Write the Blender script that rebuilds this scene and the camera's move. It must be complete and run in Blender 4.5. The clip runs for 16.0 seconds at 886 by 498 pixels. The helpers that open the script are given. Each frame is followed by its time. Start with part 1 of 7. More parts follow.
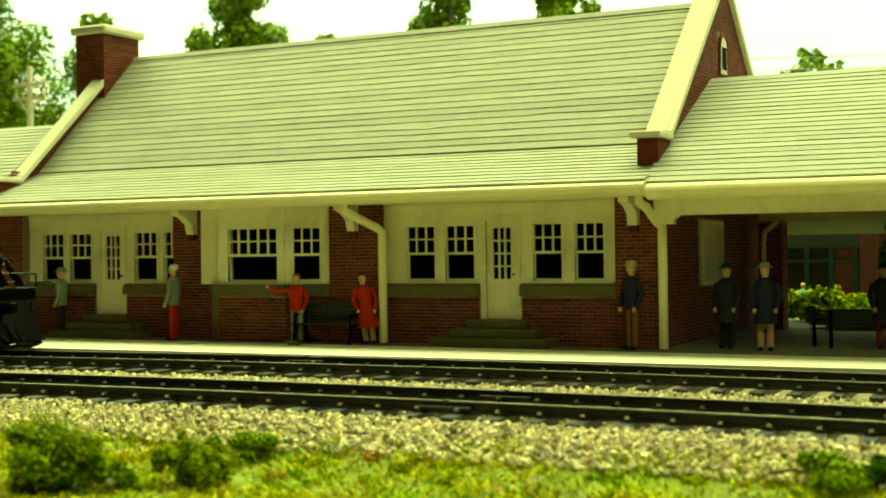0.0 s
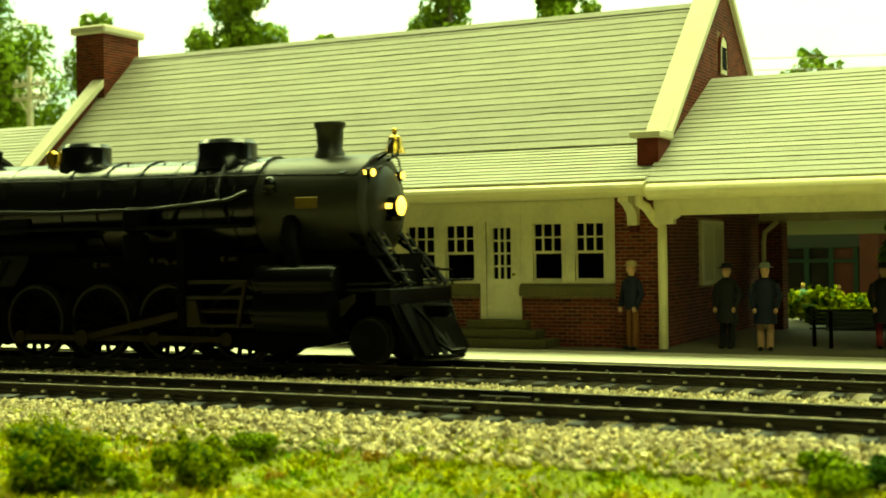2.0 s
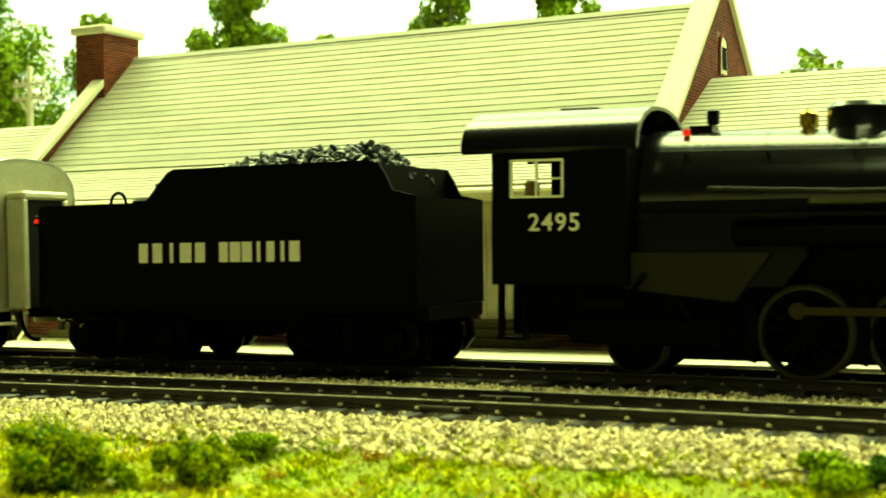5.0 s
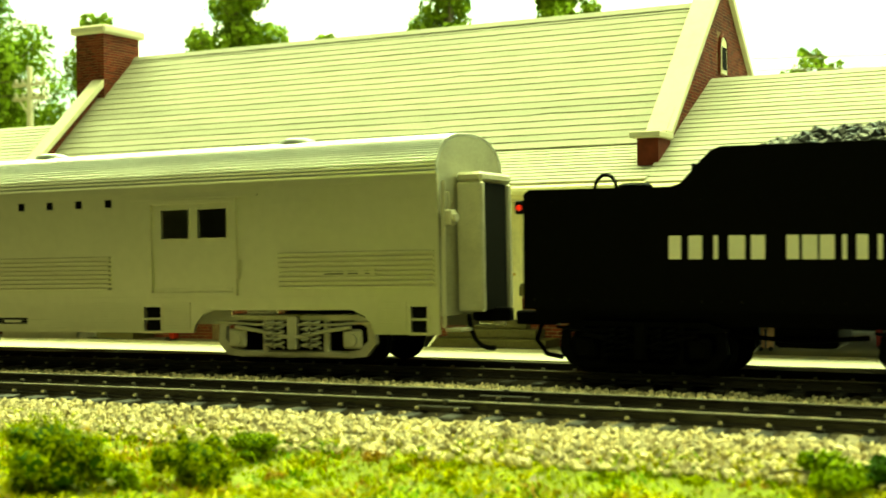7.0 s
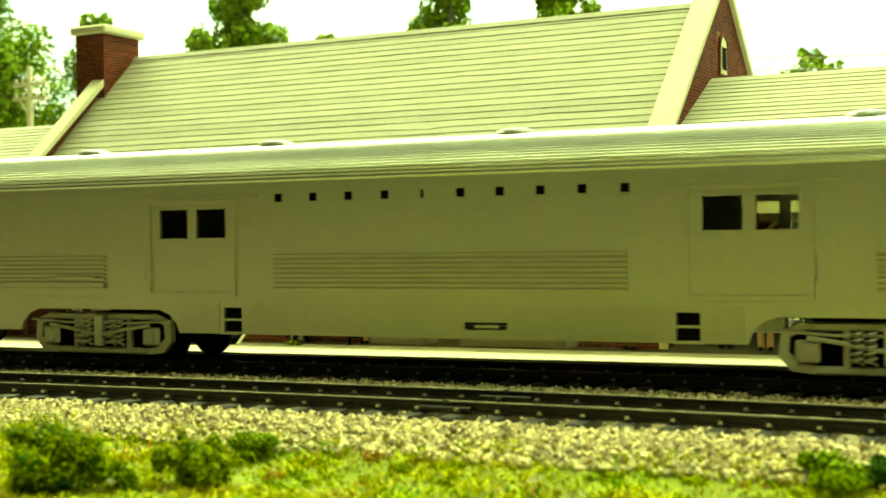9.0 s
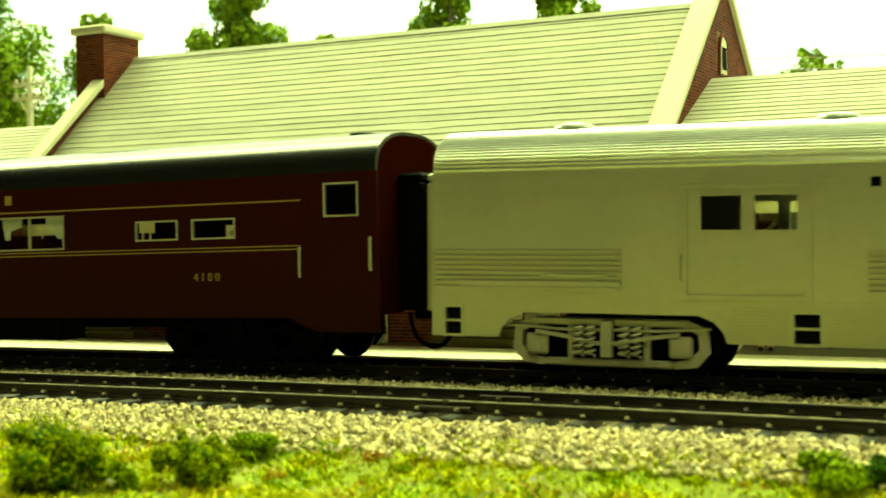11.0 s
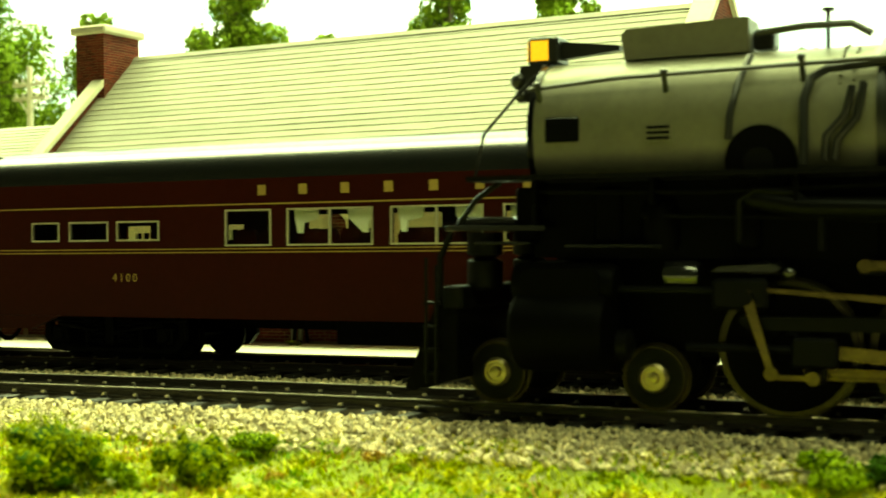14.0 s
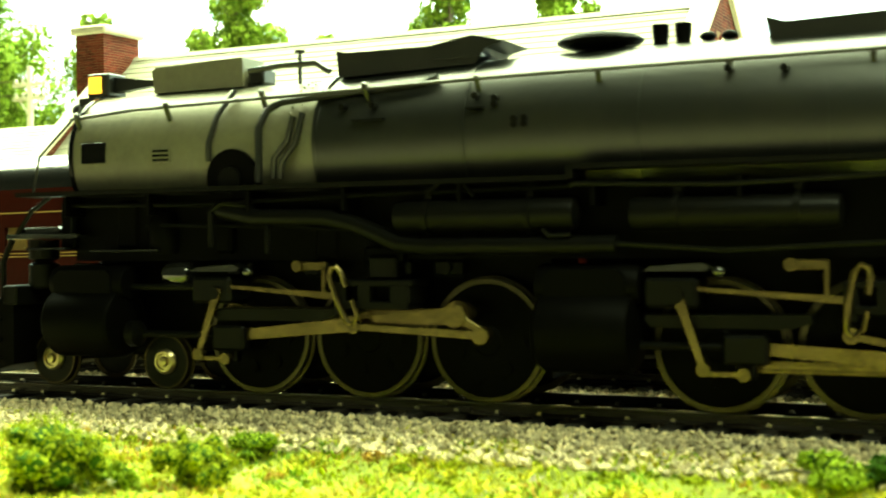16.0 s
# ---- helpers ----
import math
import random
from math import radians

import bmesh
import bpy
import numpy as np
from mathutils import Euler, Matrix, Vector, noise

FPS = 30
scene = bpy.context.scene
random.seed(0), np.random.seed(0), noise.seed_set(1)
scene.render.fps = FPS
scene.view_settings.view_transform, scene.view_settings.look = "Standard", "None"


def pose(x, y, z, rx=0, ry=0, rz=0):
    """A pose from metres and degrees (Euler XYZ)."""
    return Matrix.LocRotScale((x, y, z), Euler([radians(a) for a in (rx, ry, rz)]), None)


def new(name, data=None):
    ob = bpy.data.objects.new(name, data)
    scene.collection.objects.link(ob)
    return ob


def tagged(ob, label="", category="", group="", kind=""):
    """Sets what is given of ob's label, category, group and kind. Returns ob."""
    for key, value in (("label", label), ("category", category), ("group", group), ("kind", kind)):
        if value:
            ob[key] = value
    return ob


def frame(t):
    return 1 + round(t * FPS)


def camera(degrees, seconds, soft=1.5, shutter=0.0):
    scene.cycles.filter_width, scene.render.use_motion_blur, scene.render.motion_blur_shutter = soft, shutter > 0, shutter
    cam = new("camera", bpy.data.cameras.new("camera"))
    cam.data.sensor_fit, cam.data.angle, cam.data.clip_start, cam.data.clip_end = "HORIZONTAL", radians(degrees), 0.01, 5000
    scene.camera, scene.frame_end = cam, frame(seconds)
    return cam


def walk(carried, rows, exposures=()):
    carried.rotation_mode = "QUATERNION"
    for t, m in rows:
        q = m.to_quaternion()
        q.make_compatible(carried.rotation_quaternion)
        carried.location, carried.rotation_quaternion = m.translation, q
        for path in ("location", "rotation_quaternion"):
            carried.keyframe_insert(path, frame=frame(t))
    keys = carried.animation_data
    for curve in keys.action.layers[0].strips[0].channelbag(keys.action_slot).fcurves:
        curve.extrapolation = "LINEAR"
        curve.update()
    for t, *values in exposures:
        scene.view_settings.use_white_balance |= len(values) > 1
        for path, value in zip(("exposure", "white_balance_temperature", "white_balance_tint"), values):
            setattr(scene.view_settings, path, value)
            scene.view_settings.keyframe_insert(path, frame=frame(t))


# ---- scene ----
EXPOSURES = [(0, 0.42, 9300, -46), (2, 0.45, 9300, -46), (3.5, 0.9, 9300, -46), (7, 1.0, 9300, -46), (9, 0.8, 9300, -46), (12.5, 0.9, 9300, -46), (13.5, 0.98, 8900, -43), (14.5, 1.4, 7600, -36), (16, 2.15, 6400, -27)]
AMBIENT = 0.012
SKY = 0.56
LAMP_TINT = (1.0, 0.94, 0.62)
# overhead room light, then an unseen fill lamp added low at front right
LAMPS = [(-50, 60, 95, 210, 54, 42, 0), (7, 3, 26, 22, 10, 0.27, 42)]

# The place is a model railway in 1:87. Lengths below are written in prototype metres and shrunk by K to the true size.
K = 1 / 87
EYE = (0, 0, 2.0937)
cam = camera(36.86, 16.0, soft=1.8, shutter=0.25)
VIEW = Matrix.Translation(Vector(EYE) * K) @ pose(0, 0, 0, 90 + 0.12, 0, 26.763) @ pose(0, 0, 0, 0, 0, -0.705)
cam.data.dof.use_dof = True
cam.data.dof.focus_distance, cam.data.dof.aperture_fstop = 27 * K, 50
walk(cam, [(0, VIEW), (16, VIEW)], EXPOSURES)

# ---- light: fluorescent room light over the layout, and an added front fill lamp ----
world = bpy.data.worlds.new("room")
scene.world = world
world.use_nodes = True
world.node_tree.nodes["Background"].inputs[0].default_value = (*LAMP_TINT, 1)
world.node_tree.nodes["Background"].inputs[1].default_value = AMBIENT


def area_lamp(x, y, z, w, d, watts, tilt=0.0):
    lamp = bpy.data.lights.new("area_lamp", "AREA")
    lamp.shape, lamp.size, lamp.size_y, lamp.energy = "RECTANGLE", w * K, d * K, watts
    lamp.color = LAMP_TINT
    ob = new("area_lamp", lamp)
    ob.matrix_world = pose(x * K, y * K, z * K, tilt)
    return ob


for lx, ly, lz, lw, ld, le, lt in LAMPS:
    area_lamp(lx, ly, lz, lw, ld, le, lt)


# ---- materials ----
def mat(name, col, rough=0.6, metal=0.0, var=0.15, size=0.5, bump=0.0, fine=8.0, dirt=None, dirt_amt=0.0, spec=0.5, coat=0.0,
        emit=None, strength=0.0, per_piece=0.0, stretch=(1, 1, 1)):
    """A procedural paint: base colour with variation at two scales (size and size/fine, in prototype metres), bump and dirt."""
    m = bpy.data.materials.new(name)
    m.use_nodes = True
    nt = m.node_tree
    n, l = nt.nodes, nt.links
    b = n["Principled BSDF"]
    b.inputs["Roughness"].default_value = rough
    b.inputs["Metallic"].default_value = metal
    b.inputs["Specular IOR Level"].default_value = spec
    b.inputs["Coat Weight"].default_value = coat
    tc = n.new("ShaderNodeTexCoord")
    mp = n.new("ShaderNodeMapping")
    mp.inputs["Scale"].default_value = [s / (K * size) for s in stretch]
    l.new(tc.outputs["Object"], mp.inputs[0])
    big = n.new("ShaderNodeTexNoise")
    big.inputs["Scale"].default_value = 1
    big.inputs["Detail"].default_value = 4
    l.new(mp.outputs[0], big.inputs[0])
    small = n.new("ShaderNodeTexNoise")
    small.inputs["Scale"].default_value = fine
    small.inputs["Detail"].default_value = 3
    l.new(mp.outputs[0], small.inputs[0])
    mix = n.new("ShaderNodeMath")
    mix.operation = "ADD"
    l.new(big.outputs[0], mix.inputs[0])
    l.new(small.outputs[0], mix.inputs[1])
    rng = n.new("ShaderNodeMapRange")
    rng.inputs[1].default_value, rng.inputs[2].default_value = 0.6, 1.4
    rng.inputs[3].default_value, rng.inputs[4].default_value = 1 - var, 1 + var
    l.new(mix.outputs[0], rng.inputs[0])
    tint = n.new("ShaderNodeVectorMath")
    tint.operation = "SCALE"
    tint.inputs[0].default_value = col
    l.new(rng.outputs[0], tint.inputs["Scale"])
    out = tint.outputs[0]
    if per_piece:
        info = n.new("ShaderNodeObjectInfo")
        geo = n.new("ShaderNodeNewGeometry")
        both = n.new("ShaderNodeMath")
        both.operation = "ADD"
        l.new(info.outputs["Random"], both.inputs[0])
        l.new(geo.outputs["Random Per Island"], both.inputs[1])
        fr = n.new("ShaderNodeMath")
        fr.operation = "FRACT"
        l.new(both.outputs[0], fr.inputs[0])
        r2 = n.new("ShaderNodeMapRange")
        r2.inputs[3].default_value, r2.inputs[4].default_value = 1 - per_piece, 1 + per_piece
        l.new(fr.outputs[0], r2.inputs[0])
        t2 = n.new("ShaderNodeVectorMath")
        t2.operation = "SCALE"
        l.new(out, t2.inputs[0])
        l.new(r2.outputs[0], t2.inputs["Scale"])
        out = t2.outputs[0]
    if dirt:
        dn = n.new("ShaderNodeTexNoise")
        dn.inputs["Scale"].default_value = 0.6
        dn.inputs["Detail"].default_value = 8
        dn.inputs["Roughness"].default_value = 0.7
        l.new(mp.outputs[0], dn.inputs[0])
        ramp = n.new("ShaderNodeMapRange")
        ramp.inputs[1].default_value, ramp.inputs[2].default_value = 0.5, 0.72
        ramp.inputs[3].default_value, ramp.inputs[4].default_value = 0.0, dirt_amt
        l.new(dn.outputs[0], ramp.inputs[0])
        mx = n.new("ShaderNodeMix")
        mx.data_type = "RGBA"
        l.new(ramp.outputs[0], mx.inputs["Factor"])
        l.new(out, mx.inputs["A"])
        mx.inputs["B"].default_value = (*dirt, 1)
        out = mx.outputs["Result"]
    l.new(out, b.inputs["Base Color"])
    if bump:
        bp = n.new("ShaderNodeBump")
        bp.inputs["Strength"].default_value = bump
        bp.inputs["Distance"].default_value = 0.03 * K
        l.new(small.outputs[0], bp.inputs["Height"])
        l.new(bp.outputs[0], b.inputs["Normal"])
    if emit:
        b.inputs["Emission Color"].default_value = (*emit, 1)
        b.inputs["Emission Strength"].default_value = strength
    return m


def glass(name, col=(0.9, 0.95, 0.9), rough=0.03):
    m = bpy.data.materials.new(name)
    m.use_nodes = True
    b = m.node_tree.nodes["Principled BSDF"]
    b.inputs["Base Color"].default_value = (*col, 1)
    b.inputs["Roughness"].default_value = rough
    b.inputs["Transmission Weight"].default_value = 1.0
    b.inputs["IOR"].default_value = 1.15
    return m


M = {
    "brick": mat("brick_red", (0.135, 0.026, 0.015), 0.8, var=0.3, size=1.2, per_piece=0.45, bump=0.3, spec=0.2, dirt=(0.03, 0.012, 0.008), dirt_amt=0.6),
    "mortar": mat("mortar_grey", (0.25, 0.17, 0.095), 0.9, var=0.35, size=0.8, spec=0.2),
    "cream": mat("cream_paint", (0.76, 0.70, 0.44), 0.5, var=0.06, size=0.9, dirt=(0.30, 0.27, 0.16), dirt_amt=0.5),
    "gutter": mat("gutter_cream", (0.84, 0.76, 0.42), 0.4, var=0.05, size=1.0, dirt=(0.45, 0.4, 0.22), dirt_amt=0.35),
    "sill": mat("sill_stone", (0.115, 0.098, 0.042), 0.8, var=0.25, size=0.6, spec=0.2),
    "coping": mat("coping_stone", (0.70, 0.66, 0.50), 0.7, var=0.08, size=1.5, bump=0.2),
    "slate": mat("roof_slate", (0.345, 0.335, 0.265), 0.7, var=0.12, size=1.0, fine=14, bump=0.35, per_piece=0.10, dirt=(0.36, 0.37, 0.30), dirt_amt=0.35),
    # near-black for the shade inside rooms, vestibules, step wells and the arched window
    "dark": mat("inside_shade", (0.008, 0.008, 0.007), 0.9, spec=0.05),
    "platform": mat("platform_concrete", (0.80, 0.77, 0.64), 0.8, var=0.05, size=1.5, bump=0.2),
    # floor colour holds the shade under eaves and canopy
    "shade_floor": mat("shade_concrete", (0.15, 0.135, 0.09), 0.85, var=0.15, size=1.2, bump=0.2),
    "rail": mat("rail_steel", (0.022, 0.018, 0.012), 0.4, metal=0.3, var=0.25, size=0.4),
    "railhead": mat("rail_head", (0.50, 0.46, 0.36), 0.3, metal=0.9, var=0.15, size=0.6),
    "tie": mat("tie_plastic", (0.012, 0.010, 0.008), 0.38, var=0.3, size=0.3, bump=0.3, spec=0.6),
    "ballast": mat("ballast_stone", (0.57, 0.49, 0.31), 0.85, var=0.2, size=0.1, per_piece=0.6),
    "bed": mat("ballast_bed", (0.26, 0.22, 0.15), 0.95, var=0.4, size=0.15, bump=1.0, fine=3),
    "soil": mat("grass_mat", (0.20, 0.23, 0.025), 0.95, var=0.5, size=0.8, bump=0.8),
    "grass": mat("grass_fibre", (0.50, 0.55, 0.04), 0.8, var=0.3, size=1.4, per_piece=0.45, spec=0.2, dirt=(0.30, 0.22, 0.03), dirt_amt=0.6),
    "foam": mat("foam_foliage", (0.26, 0.35, 0.03), 0.9, var=0.35, size=0.25, per_piece=0.45, spec=0.1),
    # dark green foam; as bush core it stands in for inner shade
    "foam_dark": mat("foam_dark_and_shade", (0.045, 0.095, 0.008), 0.9, var=0.35, size=0.2, per_piece=0.4, spec=0.1),
    "leaf": mat("tree_leaf", (0.20, 0.29, 0.04), 0.9, var=0.3, size=1.0, per_piece=0.45, spec=0.1),
    "bark": mat("tree_bark", (0.12, 0.10, 0.06), 0.9, var=0.3, size=0.3),
    "black": mat("loco_black", (0.002, 0.002, 0.0018), 0.26, var=0.2, size=0.8, spec=0.16),
    "black_matt": mat("loco_black_matt", (0.0016, 0.0015, 0.0012), 0.5, var=0.2, size=0.5, spec=0.03),
    "black_gear": mat("loco_black_gear", (0.0028, 0.0028, 0.0022), 0.4, var=0.35, size=0.4, spec=0.09, dirt=(0.006, 0.005, 0.003), dirt_amt=0.5),
    "graphite_dark": mat("smokebox_dark", (0.020, 0.019, 0.013), 0.36, var=0.25, size=0.9, spec=0.32, dirt=(0.008, 0.008, 0.006), dirt_amt=0.5),
    "black_gloss": mat("loco_black_gloss", (0.0022, 0.0022, 0.002), 0.2, var=0.25, size=0.8, spec=0.55, bump=0.03),
    "black_weathered": mat("loco_black_weathered", (0.0075, 0.008, 0.0065), 0.34, var=0.3, size=1.1, spec=0.6, bump=0.08, dirt=(0.024, 0.022, 0.014), dirt_amt=0.5),
    "graphite": mat("smokebox_graphite", (0.14, 0.134, 0.09), 0.42, var=0.14, size=0.9, metal=0.2, dirt=(0.05, 0.05, 0.035), dirt_amt=0.5),
    "steel": mat("rod_steel", (0.125, 0.097, 0.040), 0.26, metal=0.9, var=0.35, size=0.5, fine=5, bump=0.15, dirt=(0.03, 0.025, 0.012), dirt_amt=0.85),
    "steel_dull": mat("rod_steel_dull", (0.036, 0.027, 0.013), 0.42, metal=0.8, var=0.25, size=0.4),
    "tyre_dull": mat("tyre_steel_dull", (0.03, 0.027, 0.02), 0.38, metal=0.7, var=0.25, size=0.3),
    "hub_steel": mat("hub_steel", (0.42, 0.36, 0.20), 0.3, metal=0.9, var=0.15, size=0.2),
    "plate_brass": mat("dull_brass_plate", (0.16, 0.11, 0.025), 0.4, metal=0.6, var=0.2, size=0.2),
    "tyre": mat("tyre_steel", (0.045, 0.038, 0.02), 0.3, metal=0.8, var=0.2, size=0.3),
    "brass": mat("brass", (0.75, 0.50, 0.12), 0.25, metal=1.0, var=0.08, size=0.2),
    "silver": mat("stainless_paint", (0.64, 0.62, 0.48), 0.32, metal=0.78, var=0.05, size=1.5),
    # roof silver tinted cooler than the sides, for the reflected sky
    "silver_roof": mat("stainless_sky_tint", (0.60, 0.62, 0.58), 0.34, metal=0.78, var=0.08, size=1.2),
    "silver_truck": mat("silver_truck", (0.58, 0.55, 0.42), 0.42, metal=0.5, var=0.15, size=0.2),
    "ash_grey": mat("ash_pan_grey", (0.016, 0.014, 0.009), 0.55, var=0.3, size=0.6, spec=0.1),
    "maroon": mat("tuscan_paint", (0.030, 0.0042, 0.0022), 0.3, var=0.1, size=1.2, spec=0.06),
    # car ends: darker, duller copies of the side paints, with shade in the colour
    "maroon_end": mat("tuscan_end_shade", (0.020, 0.0028, 0.0015), 0.7, var=0.15, size=0.8, spec=0.0),
    "silver_end": mat("stainless_end_shade", (0.36, 0.35, 0.26), 0.5, metal=0.6, var=0.2, size=0.5),
    "gold": mat("gold_lettering", (0.40, 0.28, 0.08), 0.5, var=0.08),
    "white_letter": mat("white_lettering", (0.75, 0.72, 0.60), 0.6, var=0.05),
    "roofblack": mat("car_roof_black", (0.008, 0.0085, 0.008), 0.24, var=0.15, size=1.0, spec=0.8),
    "coal": mat("coal", (0.010, 0.010, 0.010), 0.3, var=0.3, size=0.1, per_piece=0.5, spec=0.3),
    "lamp_warm": mat("lamp_glow", (1, 0.75, 0.35), 0.4, emit=(1.0, 0.55, 0.12), strength=3.2),
    "lamp_amber": mat("amber_lens", (1, 0.5, 0.1), 0.3, emit=(1.0, 0.40, 0.03), strength=0.55),
    "lamp_red": mat("red_lens", (0.5, 0.01, 0.01), 0.3, emit=(1.0, 0.02, 0.02), strength=0.35),
    "shade": mat("window_shade", (0.20, 0.12, 0.035), 0.8, var=0.15, size=0.4),
    "mirror_black": mat("polished_black", (0.008, 0.008, 0.007), 0.16, var=0.1, size=0.8, spec=0.8, coat=0.6),
    "pane": glass("window_glass"),
}


# ---- building blocks ----
class Shape:
    """A bmesh with shorthand for the usual solids, in prototype metres."""

    def __init__(self):
        self.bm = bmesh.new()

    def box(self, x0, x1, y0, y1, z0, z1, bevel=0.0, m=None):
        r = bmesh.ops.create_cube(self.bm, size=1)
        t = Matrix.Translation(((x0 + x1) / 2, (y0 + y1) / 2, (z0 + z1) / 2)) @ Matrix.Diagonal((abs(x1 - x0), abs(y1 - y0), abs(z1 - z0), 1))
        bmesh.ops.transform(self.bm, matrix=(m @ t) if m else t, verts=r["verts"])
        if bevel:
            es = list({e for v in r["verts"] for e in v.link_edges})
            bmesh.ops.bevel(self.bm, geom=es, offset=bevel, segments=1, affect="EDGES")
        return self

    def cyl(self, a, b, r, r2=None, seg=16, caps=True):
        a, b = Vector(a), Vector(b)
        d = b - a
        q = d.to_track_quat("Z", "Y").to_matrix().to_4x4()
        bmesh.ops.create_cone(self.bm, cap_ends=caps, segments=seg, radius1=r, radius2=r if r2 is None else r2, depth=d.length,
                              matrix=Matrix.Translation((a + b) / 2) @ q)
        return self

    def tube(self, pts, r, seg=8):
        pts = [Vector(p) for p in pts]
        rings, up = [], None
        for i, p in enumerate(pts):
            t = (pts[min(i + 1, len(pts) - 1)] - pts[max(i - 1, 0)]).normalized()
            if up is None:
                up = t.orthogonal().normalized()
            up = (up - t * up.dot(t)).normalized()
            s = t.cross(up)
            rings.append([self.bm.verts.new(p + r * (math.cos(k * 2 * math.pi / seg) * up + math.sin(k * 2 * math.pi / seg) * s)) for k in range(seg)])
        for a, b in zip(rings, rings[1:]):
            for k in range(seg):
                self.bm.faces.new((a[k], a[(k + 1) % seg], b[(k + 1) % seg], b[k]))
        self.bm.faces.new(rings[0][::-1])
        self.bm.faces.new(rings[-1])
        return self

    def prism(self, poly, axis, a, b):
        """A flat outline pushed along an axis from a to b. The outline lies in (y, z) for x, (x, z) for y, (x, y) for z."""
        def at(p, c):
            return {"x": (c, p[0], p[1]), "y": (p[0], c, p[1]), "z": (p[0], p[1], c)}[axis]
        va = [self.bm.verts.new(at(p, a)) for p in poly]
        vb = [self.bm.verts.new(at(p, b)) for p in poly]
        n = len(poly)
        self.bm.faces.new(va[::-1])
        self.bm.faces.new(vb)
        for i in range(n):
            self.bm.faces.new((va[i], va[(i + 1) % n], vb[(i + 1) % n], vb[i]))
        return self

    def lathe(self, prof, origin=(0, 0, 0), axis="z", seg=20):
        """A profile of (radius, height) pairs turned about an axis through origin."""
        rings = []
        for r, h in prof:
            ring = []
            for k in range(seg):
                c, s = r * math.cos(2 * math.pi * k / seg), r * math.sin(2 * math.pi * k / seg)
                p = {"z": (c, s, h), "x": (h, c, s), "y": (s, h, c)}[axis]
                ring.append(self.bm.verts.new(Vector(origin) + Vector(p)))
            rings.append(ring)
        for a, b in zip(rings, rings[1:]):
            for k in range(seg):
                self.bm.faces.new((a[k], a[(k + 1) % seg], b[(k + 1) % seg], b[k]))
        self.bm.faces.new(rings[0][::-1])
        self.bm.faces.new(rings[-1])
        return self

    def blob(self, x, y, z, rx, ry, rz, sub=2, rough=0.0):
        r = bmesh.ops.create_icosphere(self.bm, subdivisions=sub, radius=1)
        for v in r["verts"]:
            k = 1 + rough * noise.noise(v.co * 2.3 + Vector((x, y, z)) * 3)
            v.co = Vector((x + v.co.x * rx * k, y + v.co.y * ry * k, z + v.co.z * rz * k))
        return self


def smooth(bm, angle=35):
    bmesh.ops.recalc_face_normals(bm, faces=bm.faces)
    for f in bm.faces:
        f.smooth = True
    lim = radians(angle)
    for e in bm.edges:
        e.smooth = len(e.link_faces) == 2 and e.calc_face_angle(0) < lim


def part(name, sh, material, parent=None, label="", at=None, angle=35):
    """Links a Shape as one mesh under a thing or part; at: the origin, in prototype metres."""
    bm = sh.bm
    if at is not None:
        bmesh.ops.translate(bm, vec=-Vector(at), verts=bm.verts)
    bmesh.ops.scale(bm, vec=(K, K, K), verts=bm.verts)
    smooth(bm, angle)
    me = bpy.data.meshes.new(name)
    bm.to_mesh(me)
    bm.free()
    me.materials.append(M[material] if isinstance(material, str) else material)
    ob = new(name, me)
    ob.parent = parent
    if at is not None:
        ob.matrix_basis = pose(*(Vector(at) * K))
    return tagged(ob, label)


def mesh_part(name, verts, faces, material, parent=None, label="", flat=True):
    me = bpy.data.meshes.new(name)
    me.from_pydata([(v[0] * K, v[1] * K, v[2] * K) for v in verts], [], faces)
    me.materials.append(M[material])
    if not flat:
        me.polygons.foreach_set("use_smooth", [True] * len(faces))
    ob = new(name, me)
    ob.parent = parent
    return tagged(ob, label)


def thing(name, label, category, x=0, y=0, z=0, rz=0, group="", kind=""):
    ob = new(name)
    ob.empty_display_size = 0.01
    ob.matrix_basis = pose(x * K, y * K, z * K, 0, 0, rz)
    return tagged(ob, label, category, group, kind)


def lettering(text, size, x, z, y, material, parent, spread=1.0, bold=0.0, stretch=1.0):
    """Raised letters on a side that faces -y, centred at (x, z)."""
    cu = bpy.data.curves.new("lettering", "FONT")
    cu.body, cu.size, cu.align_x, cu.align_y = text, size, "CENTER", "CENTER"
    cu.space_character, cu.offset, cu.extrude = spread, bold, 0.006
    tmp = new("tmp", cu)
    me = bpy.data.meshes.new_from_object(tmp.evaluated_get(bpy.context.evaluated_depsgraph_get()))
    bpy.data.objects.remove(tmp)
    me.transform(Matrix.Diagonal((K, K, K, 1)) @ pose(x, y, z, 90) @ Matrix.Diagonal((stretch, 1, 1, 1)))
    me.materials.clear()
    me.materials.append(M[material])
    ob = new("lettering", me)
    ob.parent = parent
    return ob


# ---- tracks: two lines, turned 1.7 degrees from the station, with a slight hump ----
TURN = 0.0296
NEAR, FAR = 17.86, 22.648


def hump(s):
    return -0.0005 * (s + 13.3) ** 2 if s > -45 else -0.0005 * (31.7 ** 2)


def on_track(s, base, off=0.0):
    return (s * math.cos(TURN) - off * math.sin(TURN), base + s * math.sin(TURN) + off * math.cos(TURN))


def track_pose(s, base, z=0.0):
    """The pose of a vehicle whose middle stands at s along a track."""
    x, y = on_track(s, base)
    grade = math.degrees(math.atan((hump(s + 1) - hump(s - 1)) / 2))
    return pose(x * K, y * K, (hump(s) + z) * K, 0, -grade, math.degrees(TURN))


